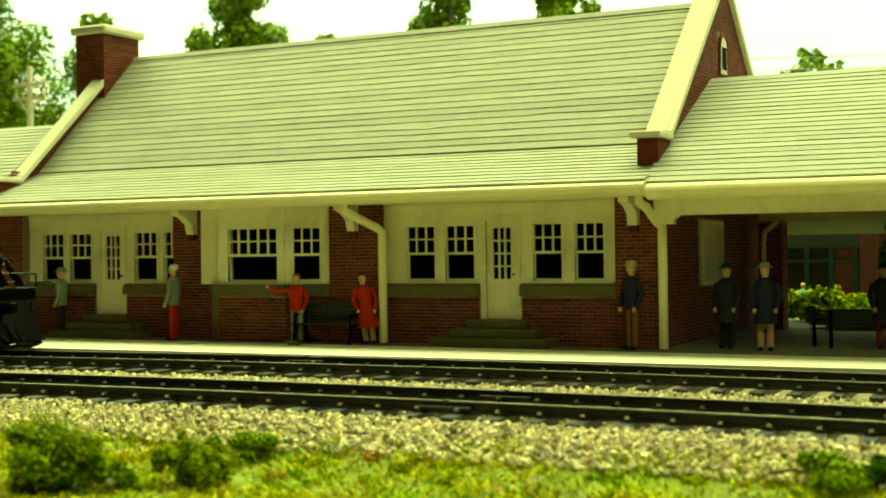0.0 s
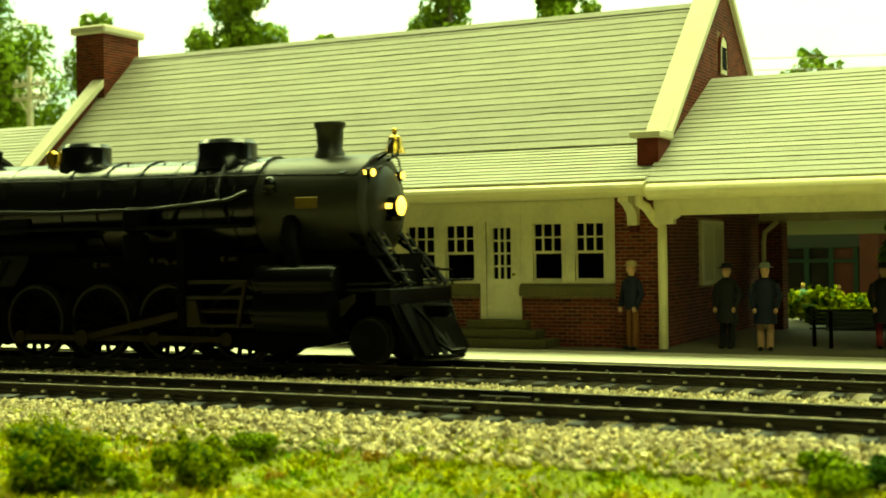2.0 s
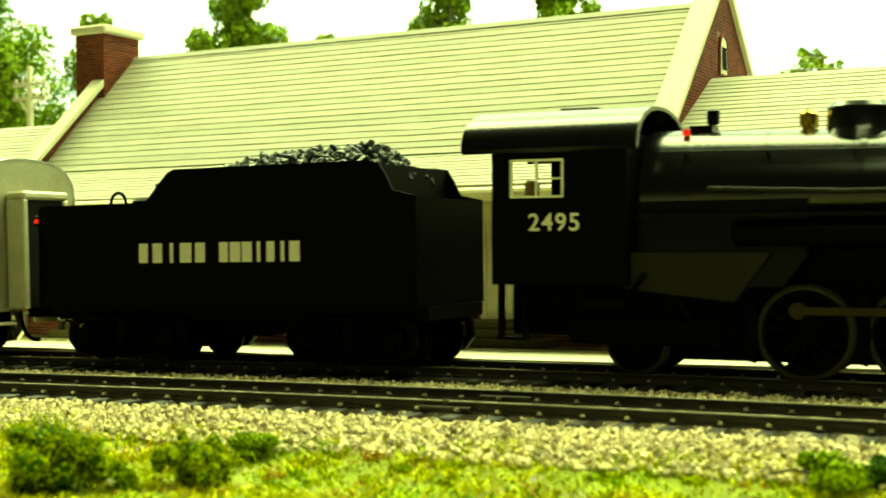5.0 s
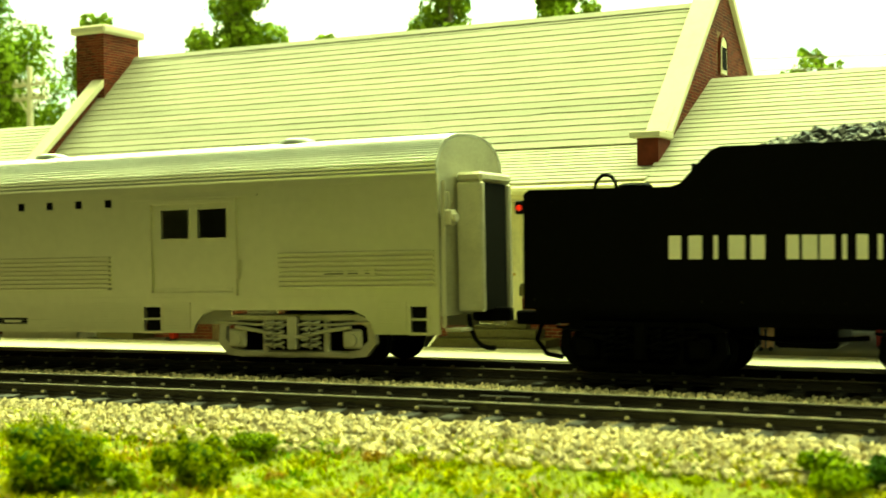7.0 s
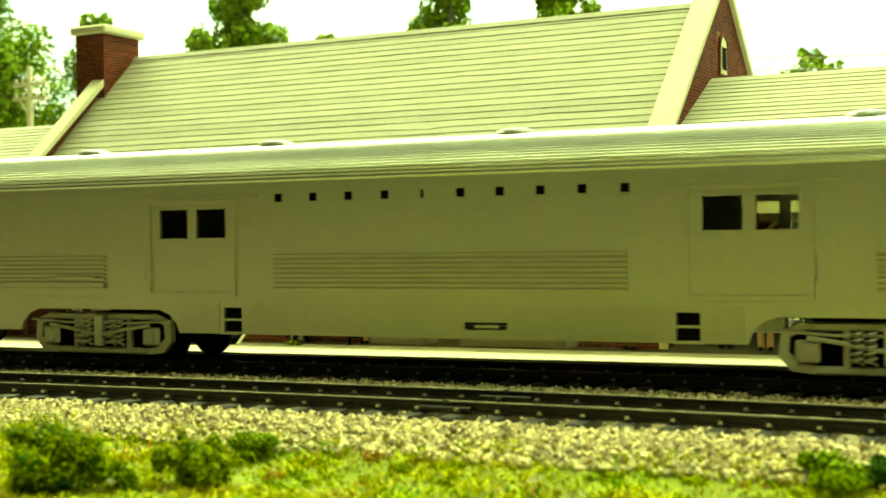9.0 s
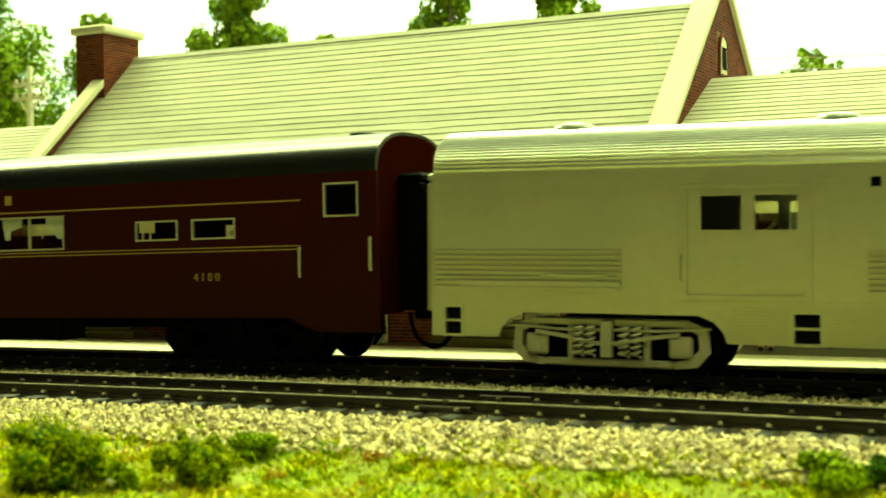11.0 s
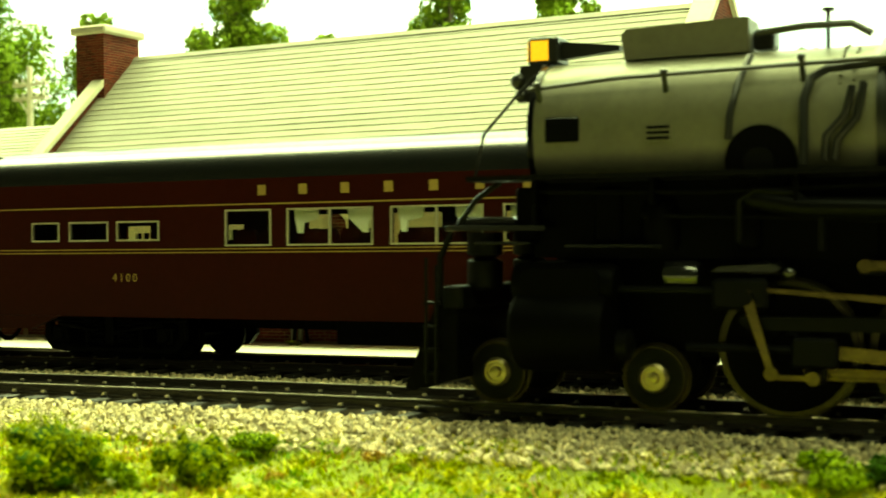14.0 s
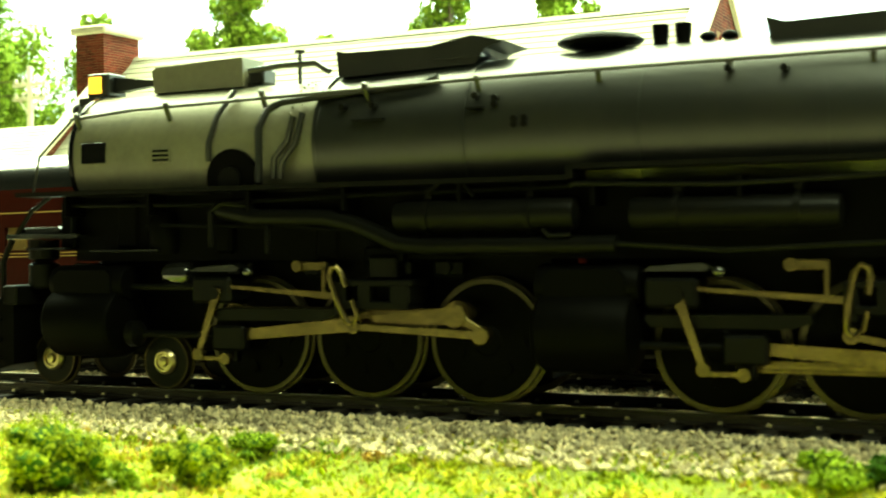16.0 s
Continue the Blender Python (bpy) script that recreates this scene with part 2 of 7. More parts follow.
def build_track(base, label, joints, s0=-62, s1=14):
    t = thing("track", label, "railway track", 0, base, 0, math.degrees(TURN), kind="structure")
    step = 2.0
    n = int((s1 - s0) / step)
    for side in (-1, 1):
        off = side * 0.765
        for nm, prof, ma in (("rail", [(-0.09, -0.17), (0.09, -0.17), (0.09, -0.14), (0.02, -0.12), (0.02, -0.05), (0.045, -0.03), (0.045, -0.004), (-0.045, -0.004), (-0.045, -0.03), (-0.02, -0.05), (-0.02, -0.12), (-0.09, -0.14)], "rail"),
                             ("rail_head", [(-0.04, -0.004), (0.04, -0.004), (0.036, 0.0), (-0.036, 0.0)], "railhead")):
            vs, fs, m = [], [], len(prof)
            for i in range(n + 1):
                s = s0 + i * step
                vs += [(s, off + p, q + hump(s)) for p, q in prof]
            for i in range(n):
                for k in range(m):
                    a, b = i * m + k, i * m + (k + 1) % m
                    fs.append((a, b, b + m, a + m))
            mesh_part(nm, vs, fs, ma, t)
    # fishplates and short pale insulated joints
    for sj, off in joints:
        z = hump(sj)
        part("rail_joiner", Shape().box(sj - 0.42, sj + 0.42, off - 0.11, off + 0.11, z - 0.16, z - 0.075, 0.015), "rail", t)
        part("joint_gap", Shape().box(sj - 0.035, sj + 0.035, off - 0.05, off + 0.05, z - 0.1, z + 0.012), "tie", t)
    # ties with spike heads
    sh = Shape().box(-0.12, 0.12, -1.3, 1.3, -0.32, -0.17, 0.02)
    for side in (-1, 1):
        for k in (-1, 1):
            sh.box(-0.05, 0.05, side * 0.765 + k * 0.13 - 0.035, side * 0.765 + k * 0.13 + 0.035, -0.17, -0.125)
    first = part("tie", sh, "tie", t)
    s, i = s0 + 0.4, 0
    while s < s1:
        ob = first if i == 0 else new("tie", first.data)
        ob.parent = t
        ob.matrix_basis = pose(s * K, 0, hump(s) * K, 0, 0, random.uniform(-0.8, 0.8))
        s += 0.62
        i += 1
    # bright spike heads, far too many to count; pale steel stands in for plastic sheen
    vs, fs = [], []
    s = s0 + 0.4
    while s < s1:
        for off in (-0.895, -0.635, 0.635, 0.895):
            i, z = len(vs), hump(s) - 0.125
            vs += [(s + a * 0.028, off + b * 0.025, z + c * 0.035) for c in (0, 1) for a, b in ((-1, -1), (1, -1), (1, 1), (-1, 1))]
            fs += [(i + 4, i + 5, i + 6, i + 7), (i, i + 1, i + 5, i + 4), (i + 1, i + 2, i + 6, i + 5), (i + 2, i + 3, i + 7, i + 6), (i + 3, i, i + 4, i + 7)]
        s += 0.62
    tagged(mesh_part("spike_glints", vs, fs, "railhead", t), kind="stuff")
    return t


# ---- ground ----
def ground_height(x, y):
    """The bed between and before the rails, falling to the grass."""
    d = (y - NEAR - x * TURN)
    edge = -0.30 + hump(max(min(x, 14), -45))
    if d < -1.7:
        k = min(1, (-1.7 - d) / 2.6)
        return edge - 0.34 * k * k * (3 - 2 * k) + (0.10 * noise.noise(Vector((x * 0.35, y * 0.35, 0))) * k)
    return edge


vs, fs = [], []
xs = [-170, -100] + [-60 + i * 1.0 for i in range(76)] + [30, 90]
ys = [-60, -10, 0] + [4 + i * 0.6 for i in range(37)] + [30, 60, 94.9]
for y in ys:
    for x in xs:
        vs.append((x, y, ground_height(x, y) if y < 27 else -0.4))
w = len(xs)
for j in range(len(ys) - 1):
    for i in range(w - 1):
        a = j * w + i
        fs.append((a, a + 1, a + 1 + w, a + w))
ground = tagged(mesh_part("ground", vs, fs, "bed", None, "tan ballast bed and scenery base under the tracks", flat=False), category="ground", kind="structure")
build_track(NEAR, "dark model track with plastic ties in tan ballast", [(-8.5, -0.765), (-8.2, 0.765), (-18.9, -0.765)])
build_track(FAR, "dark model track with plastic ties beside the platform", [(-15.45, -0.765), (-14.7, 0.765)])

# platform: a pale slab along the far track, and the station floor, coloured dark for shade
sh = Shape()
sh.prism([(-62, 21.9), (14, 24.15), (14, 26.02), (-62, 26.02)], "z", -0.35, 0.0)
platform = tagged(part("platform", sh, "platform", None, "pale cream concrete station platform beside the track"), category="platform", kind="structure")
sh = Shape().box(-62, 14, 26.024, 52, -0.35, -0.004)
tagged(part("pavement", sh, "shade_floor", None, "grey concrete paving around the station, darkened for the eaves shade"), category="pavement", kind="structure")

# ---- station ----
WALL, PIER, EAVE = 27.05, 26.85, 25.9
RIDGE_Y, RIDGE_Z, BREAK_Y, BREAK_Z, EAVE_Z = 32.3, 8.12, 28.5, 4.43, 3.5
station = thing("station", "red brick model railway station with grey slate roof and cream trim", "station")


def brick_wall(x0, x1, y, z0, z1, depth, parent, name="wall", side=None):
    """A mortar core with single bricks proud of it on the face towards -y (and on a return face at side)."""
    w = part(name, Shape().box(x0, x1, y, y + depth, z0, z1), "mortar", parent)
    bricks.append((x0, x1, y, z0, z1, depth, w, side))
    return w


bricks = []


def lay_bricks(budget=300):
    """The bricks of the station's walls: those nearest the path of view singly, the rest joined."""
    L, H, G = 0.235, 0.08, 0.016
    for x0, x1, y, z0, z1, depth, wall, side in bricks:
        vs, fs = [], []
        rows = int((z1 - z0) / H)
        for j in range(rows):
            z = z0 + j * H + G / 2
            x = x0 - (L / 2 if j % 2 else 0)
            while x < x1 - 0.03:
                a, b = max(x, x0) + (G / 2 if x > x0 else 0), min(x + L, x1) - (G / 2 if x + L < x1 else 0)
                if b - a > 0.04:
                    add_brick(vs, fs, a, b, y - 0.006 - random.random() * 0.004, y + 0.01, z, z + H - G)
                x += L
            if side:
                yy = y - (L / 2 if j % 2 else 0)
                while yy < y + depth - 0.03:
                    a, b = max(yy, y) + (G / 2 if yy > y else 0), min(yy + L, y + depth) - G / 2
                    if b - a > 0.04:
                        add_brick(vs, fs, side - 0.01, side + 0.006 + random.random() * 0.004, a, b, z, z + H - G)
                    yy += L
        ob = mesh_part("bricks", vs, fs, "brick", wall)
        tagged(ob, "weathered red bricks", kind="stuff")


def add_brick(vs, fs, x0, x1, y0, y1, z0, z1):
    i = len(vs)
    vs += [(x0, y0, z0), (x1, y0, z0), (x1, y1, z0), (x0, y1, z0), (x0, y0, z1), (x1, y0, z1), (x1, y1, z1), (x0, y1, z1)]
    fs += [(i, i + 1, i + 5, i + 4), (i + 1, i + 2, i + 6, i + 5), (i + 2, i + 3, i + 7, i + 6), (i + 3, i, i + 4, i + 7), (i + 4, i + 5, i + 6, i + 7), (i + 3, i + 2, i + 1, i)]


def sash_window(x0, x1, z0, z1, y, parent, cols=3, zm=None, m=None):
    """A sash window: frame, upper sash of small panes in two rows, lower sash of one pane."""
    zm = zm if zm else z0 + (z1 - z0) * 0.5
    t = 0.05
    w = part("window", Shape().box(x0 - 0.07, x1 + 0.07, y - 0.03, y + 0.1, z1, z1 + 0.09, m=m).box(x0 - 0.07, x1 + 0.07, y - 0.05, y + 0.1, z0 - 0.07, z0, m=m)
             .box(x0 - 0.07, x0, y - 0.03, y + 0.1, z0, z1, m=m).box(x1, x1 + 0.07, y - 0.03, y + 0.1, z0, z1, m=m), "cream", parent, "cream painted window frame")
    up = Shape().box(x0, x1, y, y + 0.06, zm - 0.04, zm + 0.02, m=m).box(x0, x1, y, y + 0.06, z1 - t * 0.6, z1, m=m)
    for i in range(1, cols):
        xx = x0 + (x1 - x0) * i / cols
        up.box(xx - 0.022, xx + 0.022, y + 0.005, y + 0.05, zm, z1, m=m)
    zz = (zm + z1) / 2
    up.box(x0, x1, y + 0.007, y + 0.048, zz - 0.02, zz + 0.02, m=m)
    up.box(x0, x0 + t * 0.7, y, y + 0.06, zm, z1, m=m).box(x1 - t * 0.7, x1, y, y + 0.06, zm, z1, m=m)
    part("upper_sash", up, "cream", w)
    lo = Shape().box(x0, x0 + t * 0.8, y + 0.03, y + 0.08, z0, zm - 0.04, m=m).box(x1 - t * 0.8, x1, y + 0.03, y + 0.08, z0, zm - 0.04, m=m)
    lo.box(x0, x1, y + 0.03, y + 0.08, z0, z0 + 0.05, m=m)
    part("lower_sash", lo, "cream", w)
    g = part("pane", Shape().box(x0, x1, y + 0.052, y + 0.058, z0, z1, m=m), "pane", w)
    g.visible_shadow = False
    return w


def half_glazed_door(x0, x1, z0, z1, y, parent):
    f = 0.1
    d = part("door", Shape().box(x0, x1, y + 0.02, y + 0.09, z0, z0 + 0.9).box(x0, x0 + 0.16, y + 0.02, y + 0.09, z0 + 0.9, z1 - 0.16).box(x1 - 0.16, x1, y + 0.02, y + 0.09, z0 + 0.9, z1 - 0.16)
             .box(x0, x1, y + 0.02, y + 0.09, z1 - 0.16, z1), "cream", parent, "cream door with twelve small panes")
    a, b, c, e = x0 + 0.16, x1 - 0.16, z0 + 0.9, z1 - 0.16
    bars = Shape()
    for i in (1, 2):
        xx = a + (b - a) * i / 3
        bars.box(xx - 0.022, xx + 0.022, y + 0.025, y + 0.08, c, e)
    for i in (1, 2, 3):
        zz = c + (e - c) * i / 4
        bars.box(a, b, y + 0.027, y + 0.078, zz - 0.022, zz + 0.022)
    part("glazing_grille", bars, "cream", d)
    part("panel", Shape().box(x0 + 0.18, x1 - 0.18, y + 0.005, y + 0.03, z0 + 0.15, z0 + 0.78, 0.015), "cream", d)
    part("door_handle", Shape().cyl((x1 - 0.07, y + 0.02, z0 + 1.0), (x1 - 0.07, y - 0.06, z0 + 1.0), 0.03, seg=8), "brass", d)
    g = part("pane", Shape().box(a, b, y + 0.05, y + 0.056, c, e), "pane", d)
    g.visible_shadow = False
    part("door_frame", Shape().box(x0 - f, x0, y - 0.03, y + 0.1, z0, z1 + f).box(x1, x1 + f, y - 0.03, y + 0.1, z0, z1 + f).box(x0, x1, y - 0.03, y + 0.1, z1, z1 + f), "cream", parent)


def panel_wall(x0, x1, holes, z0, z1, y, parent):
    """Cream timber panelling with true openings at the holes (x0, x1, z0, z1)."""
    sh = Shape()
    xs_ = sorted({x0, x1, *[h[0] for h in holes], *[h[1] for h in holes]})
    for a, b in zip(xs_, xs_[1:]):
        hs = [h for h in holes if h[0] <= a + 1e-6 and h[1] >= b - 1e-6]
        if not hs:
            sh.box(a, b, y, y + 0.14, z0, z1)
        else:
            h = hs[0]
            if h[2] > z0 + 0.01:
                sh.box(a, b, y, y + 0.14, z0, h[2])
            sh.box(a, b, y, y + 0.14, h[3], z1)
    bmesh.ops.remove_doubles(sh.bm, verts=sh.bm.verts, dist=1e-5)
    p = part("panelling", sh, "cream", parent, "cream painted timber panelling")
    part("frieze_board", Shape().box(x0, x1, y - 0.03, y + 0.02, 3.08, 3.16), "cream", p)
    return p


def sill(x0, x1, y, parent):
    part("sill", Shape().prism([(y - 0.2, 1.10), (y - 0.2, 1.30), (y - 0.1, 1.37), (y + 0.12, 1.37), (y + 0.12, 1.10)], "x", x0, x1), "sill", parent, "olive grey stone sill")


def bay(wins, door, x0, x1):
    """One stretch of station front: brick below, sill, panelling, windows, door and steps."""
    d0, d1 = door
    brick_wall(x0, d0 - 0.15, WALL - 0.03, 0, 1.10, 0.28, station)
    brick_wall(d1 + 0.15, x1, WALL - 0.03, 0, 1.10, 0.28, station)
    sill(x0, d0 - 0.15, WALL, station)
    sill(d1 + 0.15, x1, WALL, station)
    holes = [(a, b, 1.43, 2.70) for a, b in wins] + [(d0, d1, 0.57, 2.77)]
    panel_wall(x0, d0 - 0.15, [h for h in holes if h[1] < d0], 1.37, 3.45, WALL + 0.04, station)
    panel_wall(d0 - 0.15, d1 + 0.15, [(d0, d1, 0.57, 2.77)], 0.57, 3.45, WALL + 0.04, station)
    panel_wall(d1 + 0.15, x1, [h for h in holes if h[0] > d1], 1.37, 3.45, WALL + 0.04, station)
    for a, b in wins:
        sash_window(a, b, 1.43, 2.70, WALL + 0.05, station)
    half_glazed_door(d0, d1, 0.57, 2.77, WALL + 0.05, station)
    for i in range(3):
        e = 0.34 * (2 - i)
        part("step", Shape().box(d0 - 0.35 - e, d1 + 0.35 + e, WALL - 0.3 - 0.28 * (2 - i), WALL - 0.035, 0.19 * i, 0.19 * (i + 1) - 0.004, 0.015), "sill", station, "worn grey concrete step")


bay([(-14.6, -13.86), (-13.6, -12.86), (-11.44, -10.74), (-10.45, -9.77)], (-12.58, -11.83), -15.2, -9.45)
bay([(-25.7, -24.98), (-24.75, -24.03), (-22.58, -21.86), (-21.64, -20.94)], (-23.72, -22.95), -26.2, -20.75)
# piers
brick_wall(-9.45, -8.5, PIER, 0, 3.3, 0.5, station, "pier")
brick_wall(-16.55, -15.2, PIER, 0, 3.3, 0.5, station, "pier", side=-15.2)
brick_wall(-21.15, -19.95, PIER, 0, 3.3, 0.5, station, "pier", side=-19.95)
brick_wall(-27.4, -26.2, PIER, 0, 3.3, 0.5, station, "pier")
# end walls and back wall
brick_wall(-27.4, -8.5, 37.5, 0, 4.3, 0.3, station, "back_wall")


def end_wall(x0, x1, face, nm, low=0.0):
    poly = [(27.36, 0), (37.5, 0), (37.5, 4.45 + low), (32.3, 8.75 + low), (27.36, 4.45 + low)]
    part(nm, Shape().prism(poly, "x", x0, x1), "mortar", station)
    vs, fs = [], []
    for j in range(109):
        z = j * 0.08 + 0.008
        lim = 4.9 if z < 4.45 else max(0, 4.9 * (8.75 + low - z) / 4.3)
        y = 32.3 - lim - (0.1175 if j % 2 else 0)
        while y < 32.3 + lim:
            a, b = max(y, 32.3 - lim), min(y + 0.219, 32.3 + lim)
            if b - a > 0.04 and not (31.75 < (a + b) / 2 < 32.5 and 6.3 < z < 7.3) and not (29.8 < (a + b) / 2 < 31.9 and 1.2 < z < 2.8):
                add_brick(vs, fs, *((face - 0.005, face + 0.008) if face == x1 else (face - 0.008, face + 0.005)), a, b, z, z + 0.064)
            y += 0.235
    tagged(mesh_part("bricks", vs, fs, "brick", station), "weathered red bricks", kind="stuff")


end_wall(-8.78, -8.5, -8.5, "gable_wall")
end_wall(-27.4, -27.12, -27.12, "gable_wall", -0.32)
# gable details: arched window, side window
arch = [(31.85, 6.35), (32.4, 6.35), (32.4, 6.95), (32.33, 7.15), (32.12, 7.25), (31.92, 7.15), (31.85, 6.95)]
aw = part("arched_window", Shape().prism(arch, "x", -8.5, -8.44), "cream", station, "small arched gable window")
part("arch_surround", Shape().tube([(-8.49, 31.8, 6.3), (-8.47, 31.8, 6.98), (-8.47, 31.88, 7.2), (-8.47, 32.12, 7.32), (-8.47, 32.37, 7.2), (-8.47, 32.46, 6.98), (-8.49, 32.46, 6.3)], 0.05, 6), "brick", aw)
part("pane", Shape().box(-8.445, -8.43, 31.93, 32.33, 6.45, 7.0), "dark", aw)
sw = part("side_window", Shape().box(-8.5, -8.42, 29.9, 31.8, 1.25, 2.75), "cream", station)
for a in (30.05, 30.95):
    part("pane", Shape().box(-8.425, -8.41, a, a + 0.75, 1.35, 2.65), "pane", sw)
# projecting agent's bay with splayed sides
bx0, bx1, by = -19.35, -17.46, 26.3
pl = [(bx0, by), (bx1, by), (-16.6, 26.95), (-16.6, 27.3), (-20.1, 27.3), (-20.1, 26.95)]
bw = part("bay_base", Shape().prism(pl, "z", 0, 1.1), "mortar", station)
part("bay_sill", Shape().prism([(bx0 - 0.1, by - 0.12), (bx1 + 0.06, by - 0.12), (-16.56, 26.84), (-16.56, 27.2), (-20.1, 27.2), (-20.1, 26.9)], "z", 1.1, 1.37), "sill", station)
vs, fs = [], []
for j in range(13):
    z, x = j * 0.08 + 0.02, bx0 - (0.1175 if j % 2 else 0)
    while x < bx1:
        a, b = max(x, bx0), min(x + 0.219, bx1)
        if b - a > 0.04:
            add_brick(vs, fs, a, b, by - 0.008, by + 0.01, z, z + 0.064)
        x += 0.235
tagged(mesh_part("bricks", vs, fs, "brick", bw), "weathered red bricks", kind="stuff")
ang = math.degrees(math.atan2(26.95 - by, -16.6 - bx1))
splay = Matrix.Translation((bx1, by, 0)) @ pose(0, 0, 0, 0, 0, ang)
vs, fs = [], []
length = math.hypot(26.95 - by, -16.6 - bx1)
for j in range(13):
    z, x = j * 0.08 + 0.02, -(0.1175 if j % 2 else 0)
    while x < length:
        a, b = max(x, 0), min(x + 0.219, length)
        if b - a > 0.04:
            add_brick(vs, fs, a, b, -0.008, 0.01, z, z + 0.064)
        x += 0.235
vs = [tuple(splay @ Vector(v)) for v in vs]
tagged(mesh_part("bricks", vs, fs, "brick", bw), "weathered red bricks", kind="stuff")
fr = Shape()
for a, b, c, d in ((bx0, bx1, 2.72, 3.45), (bx0, bx1, 1.37, 1.43), (bx0, bx0 + 0.28, 1.43, 2.72), (bx1 - 0.2, bx1, 1.43, 2.72)):
    fr.box(a, b, by, by + 0.12, c, d)
for a, b, c, d in ((0, length, 2.72, 3.45), (0, length, 1.37, 1.43), (0, 0.2, 1.43, 2.72), (length - 0.2, length, 1.43, 2.72)):
    fr.box(a + 0.02, b, 0.004, 0.12, c, d, m=splay)
fr.box(-20.1, bx0, 26.6, 26.9, 1.37, 3.45)
part("bay_panelling", fr, "cream", station, "cream painted timber panelling")
sash_window(bx0 + 0.28, bx1 - 0.2, 1.43, 2.72, by + 0.02, station, cols=5)
sash_window(0.2, length - 0.2, 1.43, 2.72, 0.02, station, cols=3, m=splay)
# dim interior, its shade painted in as near-black: floor, back partition, ceiling
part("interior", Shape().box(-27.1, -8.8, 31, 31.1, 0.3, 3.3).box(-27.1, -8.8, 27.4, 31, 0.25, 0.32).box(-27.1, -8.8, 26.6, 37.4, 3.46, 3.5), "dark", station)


# roofs: lapped slate courses
def slate_slope(x0, x1, y0, z0, y1, z1, parent, course=0.25):
    run = math.hypot(y1 - y0, z1 - z0)
    n = max(1, round(run / course))
    dy, dz = (y1 - y0) / n, (z1 - z0) / n
    ny, nz = -(z1 - z0) / run, abs(y1 - y0) / run
    if y1 < y0:
        ny = (z1 - z0) / run
    for i in range(n):
        ya, za = y0 + dy * i, z0 + dz * i
        yb, zb = ya + dy * 1.25, za + dz * 1.25
        vs, fs = [], []
        x, first = x0, True
        while True:
            lift = 0.028 + random.random() * 0.008
            drop = random.uniform(-0.03, 0.03) + (random.random() < 0.015) * random.uniform(-0.25, 0.25)
            k = len(vs)
            for py, pz, h in ((ya - dy * drop, za - dz * drop, lift), (ya - dy * drop, za - dz * drop, lift - 0.05), (yb, zb, 0.012), (yb, zb, -0.03)):
                vs.append((x, py + ny * h, pz + nz * h))
            if not first:
                fs += [(k - 4, k, k + 2, k - 2), (k - 4, k - 3, k + 1, k), (k - 2, k + 2, k + 3, k - 1)]
            first = False
            if x >= x1:
                break
            x = min(x + random.uniform(0.5, 1.3), x1)
        mesh_part("slate_course", vs, fs, "slate", parent)


roof = part("roof", Shape().prism([(EAVE, EAVE_Z - 0.1), (BREAK_Y, BREAK_Z - 0.1), (RIDGE_Y, RIDGE_Z - 0.1), (38.4, 3.4), (38.4, 3.3), (RIDGE_Y, RIDGE_Z - 0.25), (BREAK_Y, BREAK_Z - 0.25), (EAVE, EAVE_Z - 0.14)], "x", -27.1, -8.9), "slate", station, "grey slate roof in lapped courses")
slate_slope(-27.6, -8.45, EAVE - 0.03, EAVE_Z, BREAK_Y, BREAK_Z, roof)
slate_slope(-27.1, -8.95, BREAK_Y - 0.06, BREAK_Z + 0.02, RIDGE_Y, RIDGE_Z, roof)
part("ridge_cap", Shape().prism([(RIDGE_Y - 0.14, RIDGE_Z - 0.06), (RIDGE_Y, RIDGE_Z + 0.08), (RIDGE_Y + 0.14, RIDGE_Z - 0.06)], "x", -26.9, -8.95), "slate", roof)
# gutter and fascia
part("gutter", Shape().prism([(EAVE - 0.06, 3.47), (EAVE - 0.17, 3.455), (EAVE - 0.25, 3.41), (EAVE - 0.28, 3.34), (EAVE - 0.25, 3.26), (EAVE - 0.17, 3.21), (EAVE - 0.06, 3.19), (EAVE + 0.1, 3.19), (EAVE + 0.1, 3.45)], "x", -30, -8.42), "gutter", station, "cream painted gutter")
part("soffit", Shape().box(-30, -8.5, EAVE + 0.1, WALL + 0.3, 3.2, 3.24), "cream", station)


def coping(x0, x1, name="coping"):
    c = part(name, Shape().prism([(27.2, 4.42), (27.2, 4.6), (27.55, 4.62), (32.3, 8.95), (37.2, 4.6), (37.2, 4.42), (32.3, 8.72), (27.5, 4.42)], "x", x0, x1), "coping", station, "pale stone gable coping")
    part("kneeler", Shape().box(x0 + 0.08, x1 - 0.06, 26.75, 27.6, 3.85, 4.42), "brick", station, "red brick kneeler")
    part("kneeler_cap", Shape().box(x0 - 0.05, x1 + 0.02, 26.6, 27.6, 4.43, 4.56, 0.02), "coping", station)


coping(-8.98, -8.38)
# the left coping dies into the chimney
part("coping", Shape().prism([(27.2, 4.12), (27.2, 4.3), (27.55, 4.32), (30.95, 7.42), (30.95, 7.2), (27.5, 4.12)], "x", -27.3, -26.85), "coping", station, "pale stone gable coping")
part("kneeler", Shape().box(-27.28, -26.9, 26.75, 27.5, 3.7, 4.13), "brick", station, "red brick kneeler")
part("kneeler_cap", Shape().box(-27.4, -26.8, 26.6, 27.55, 4.14, 4.26, 0.02), "coping", station)
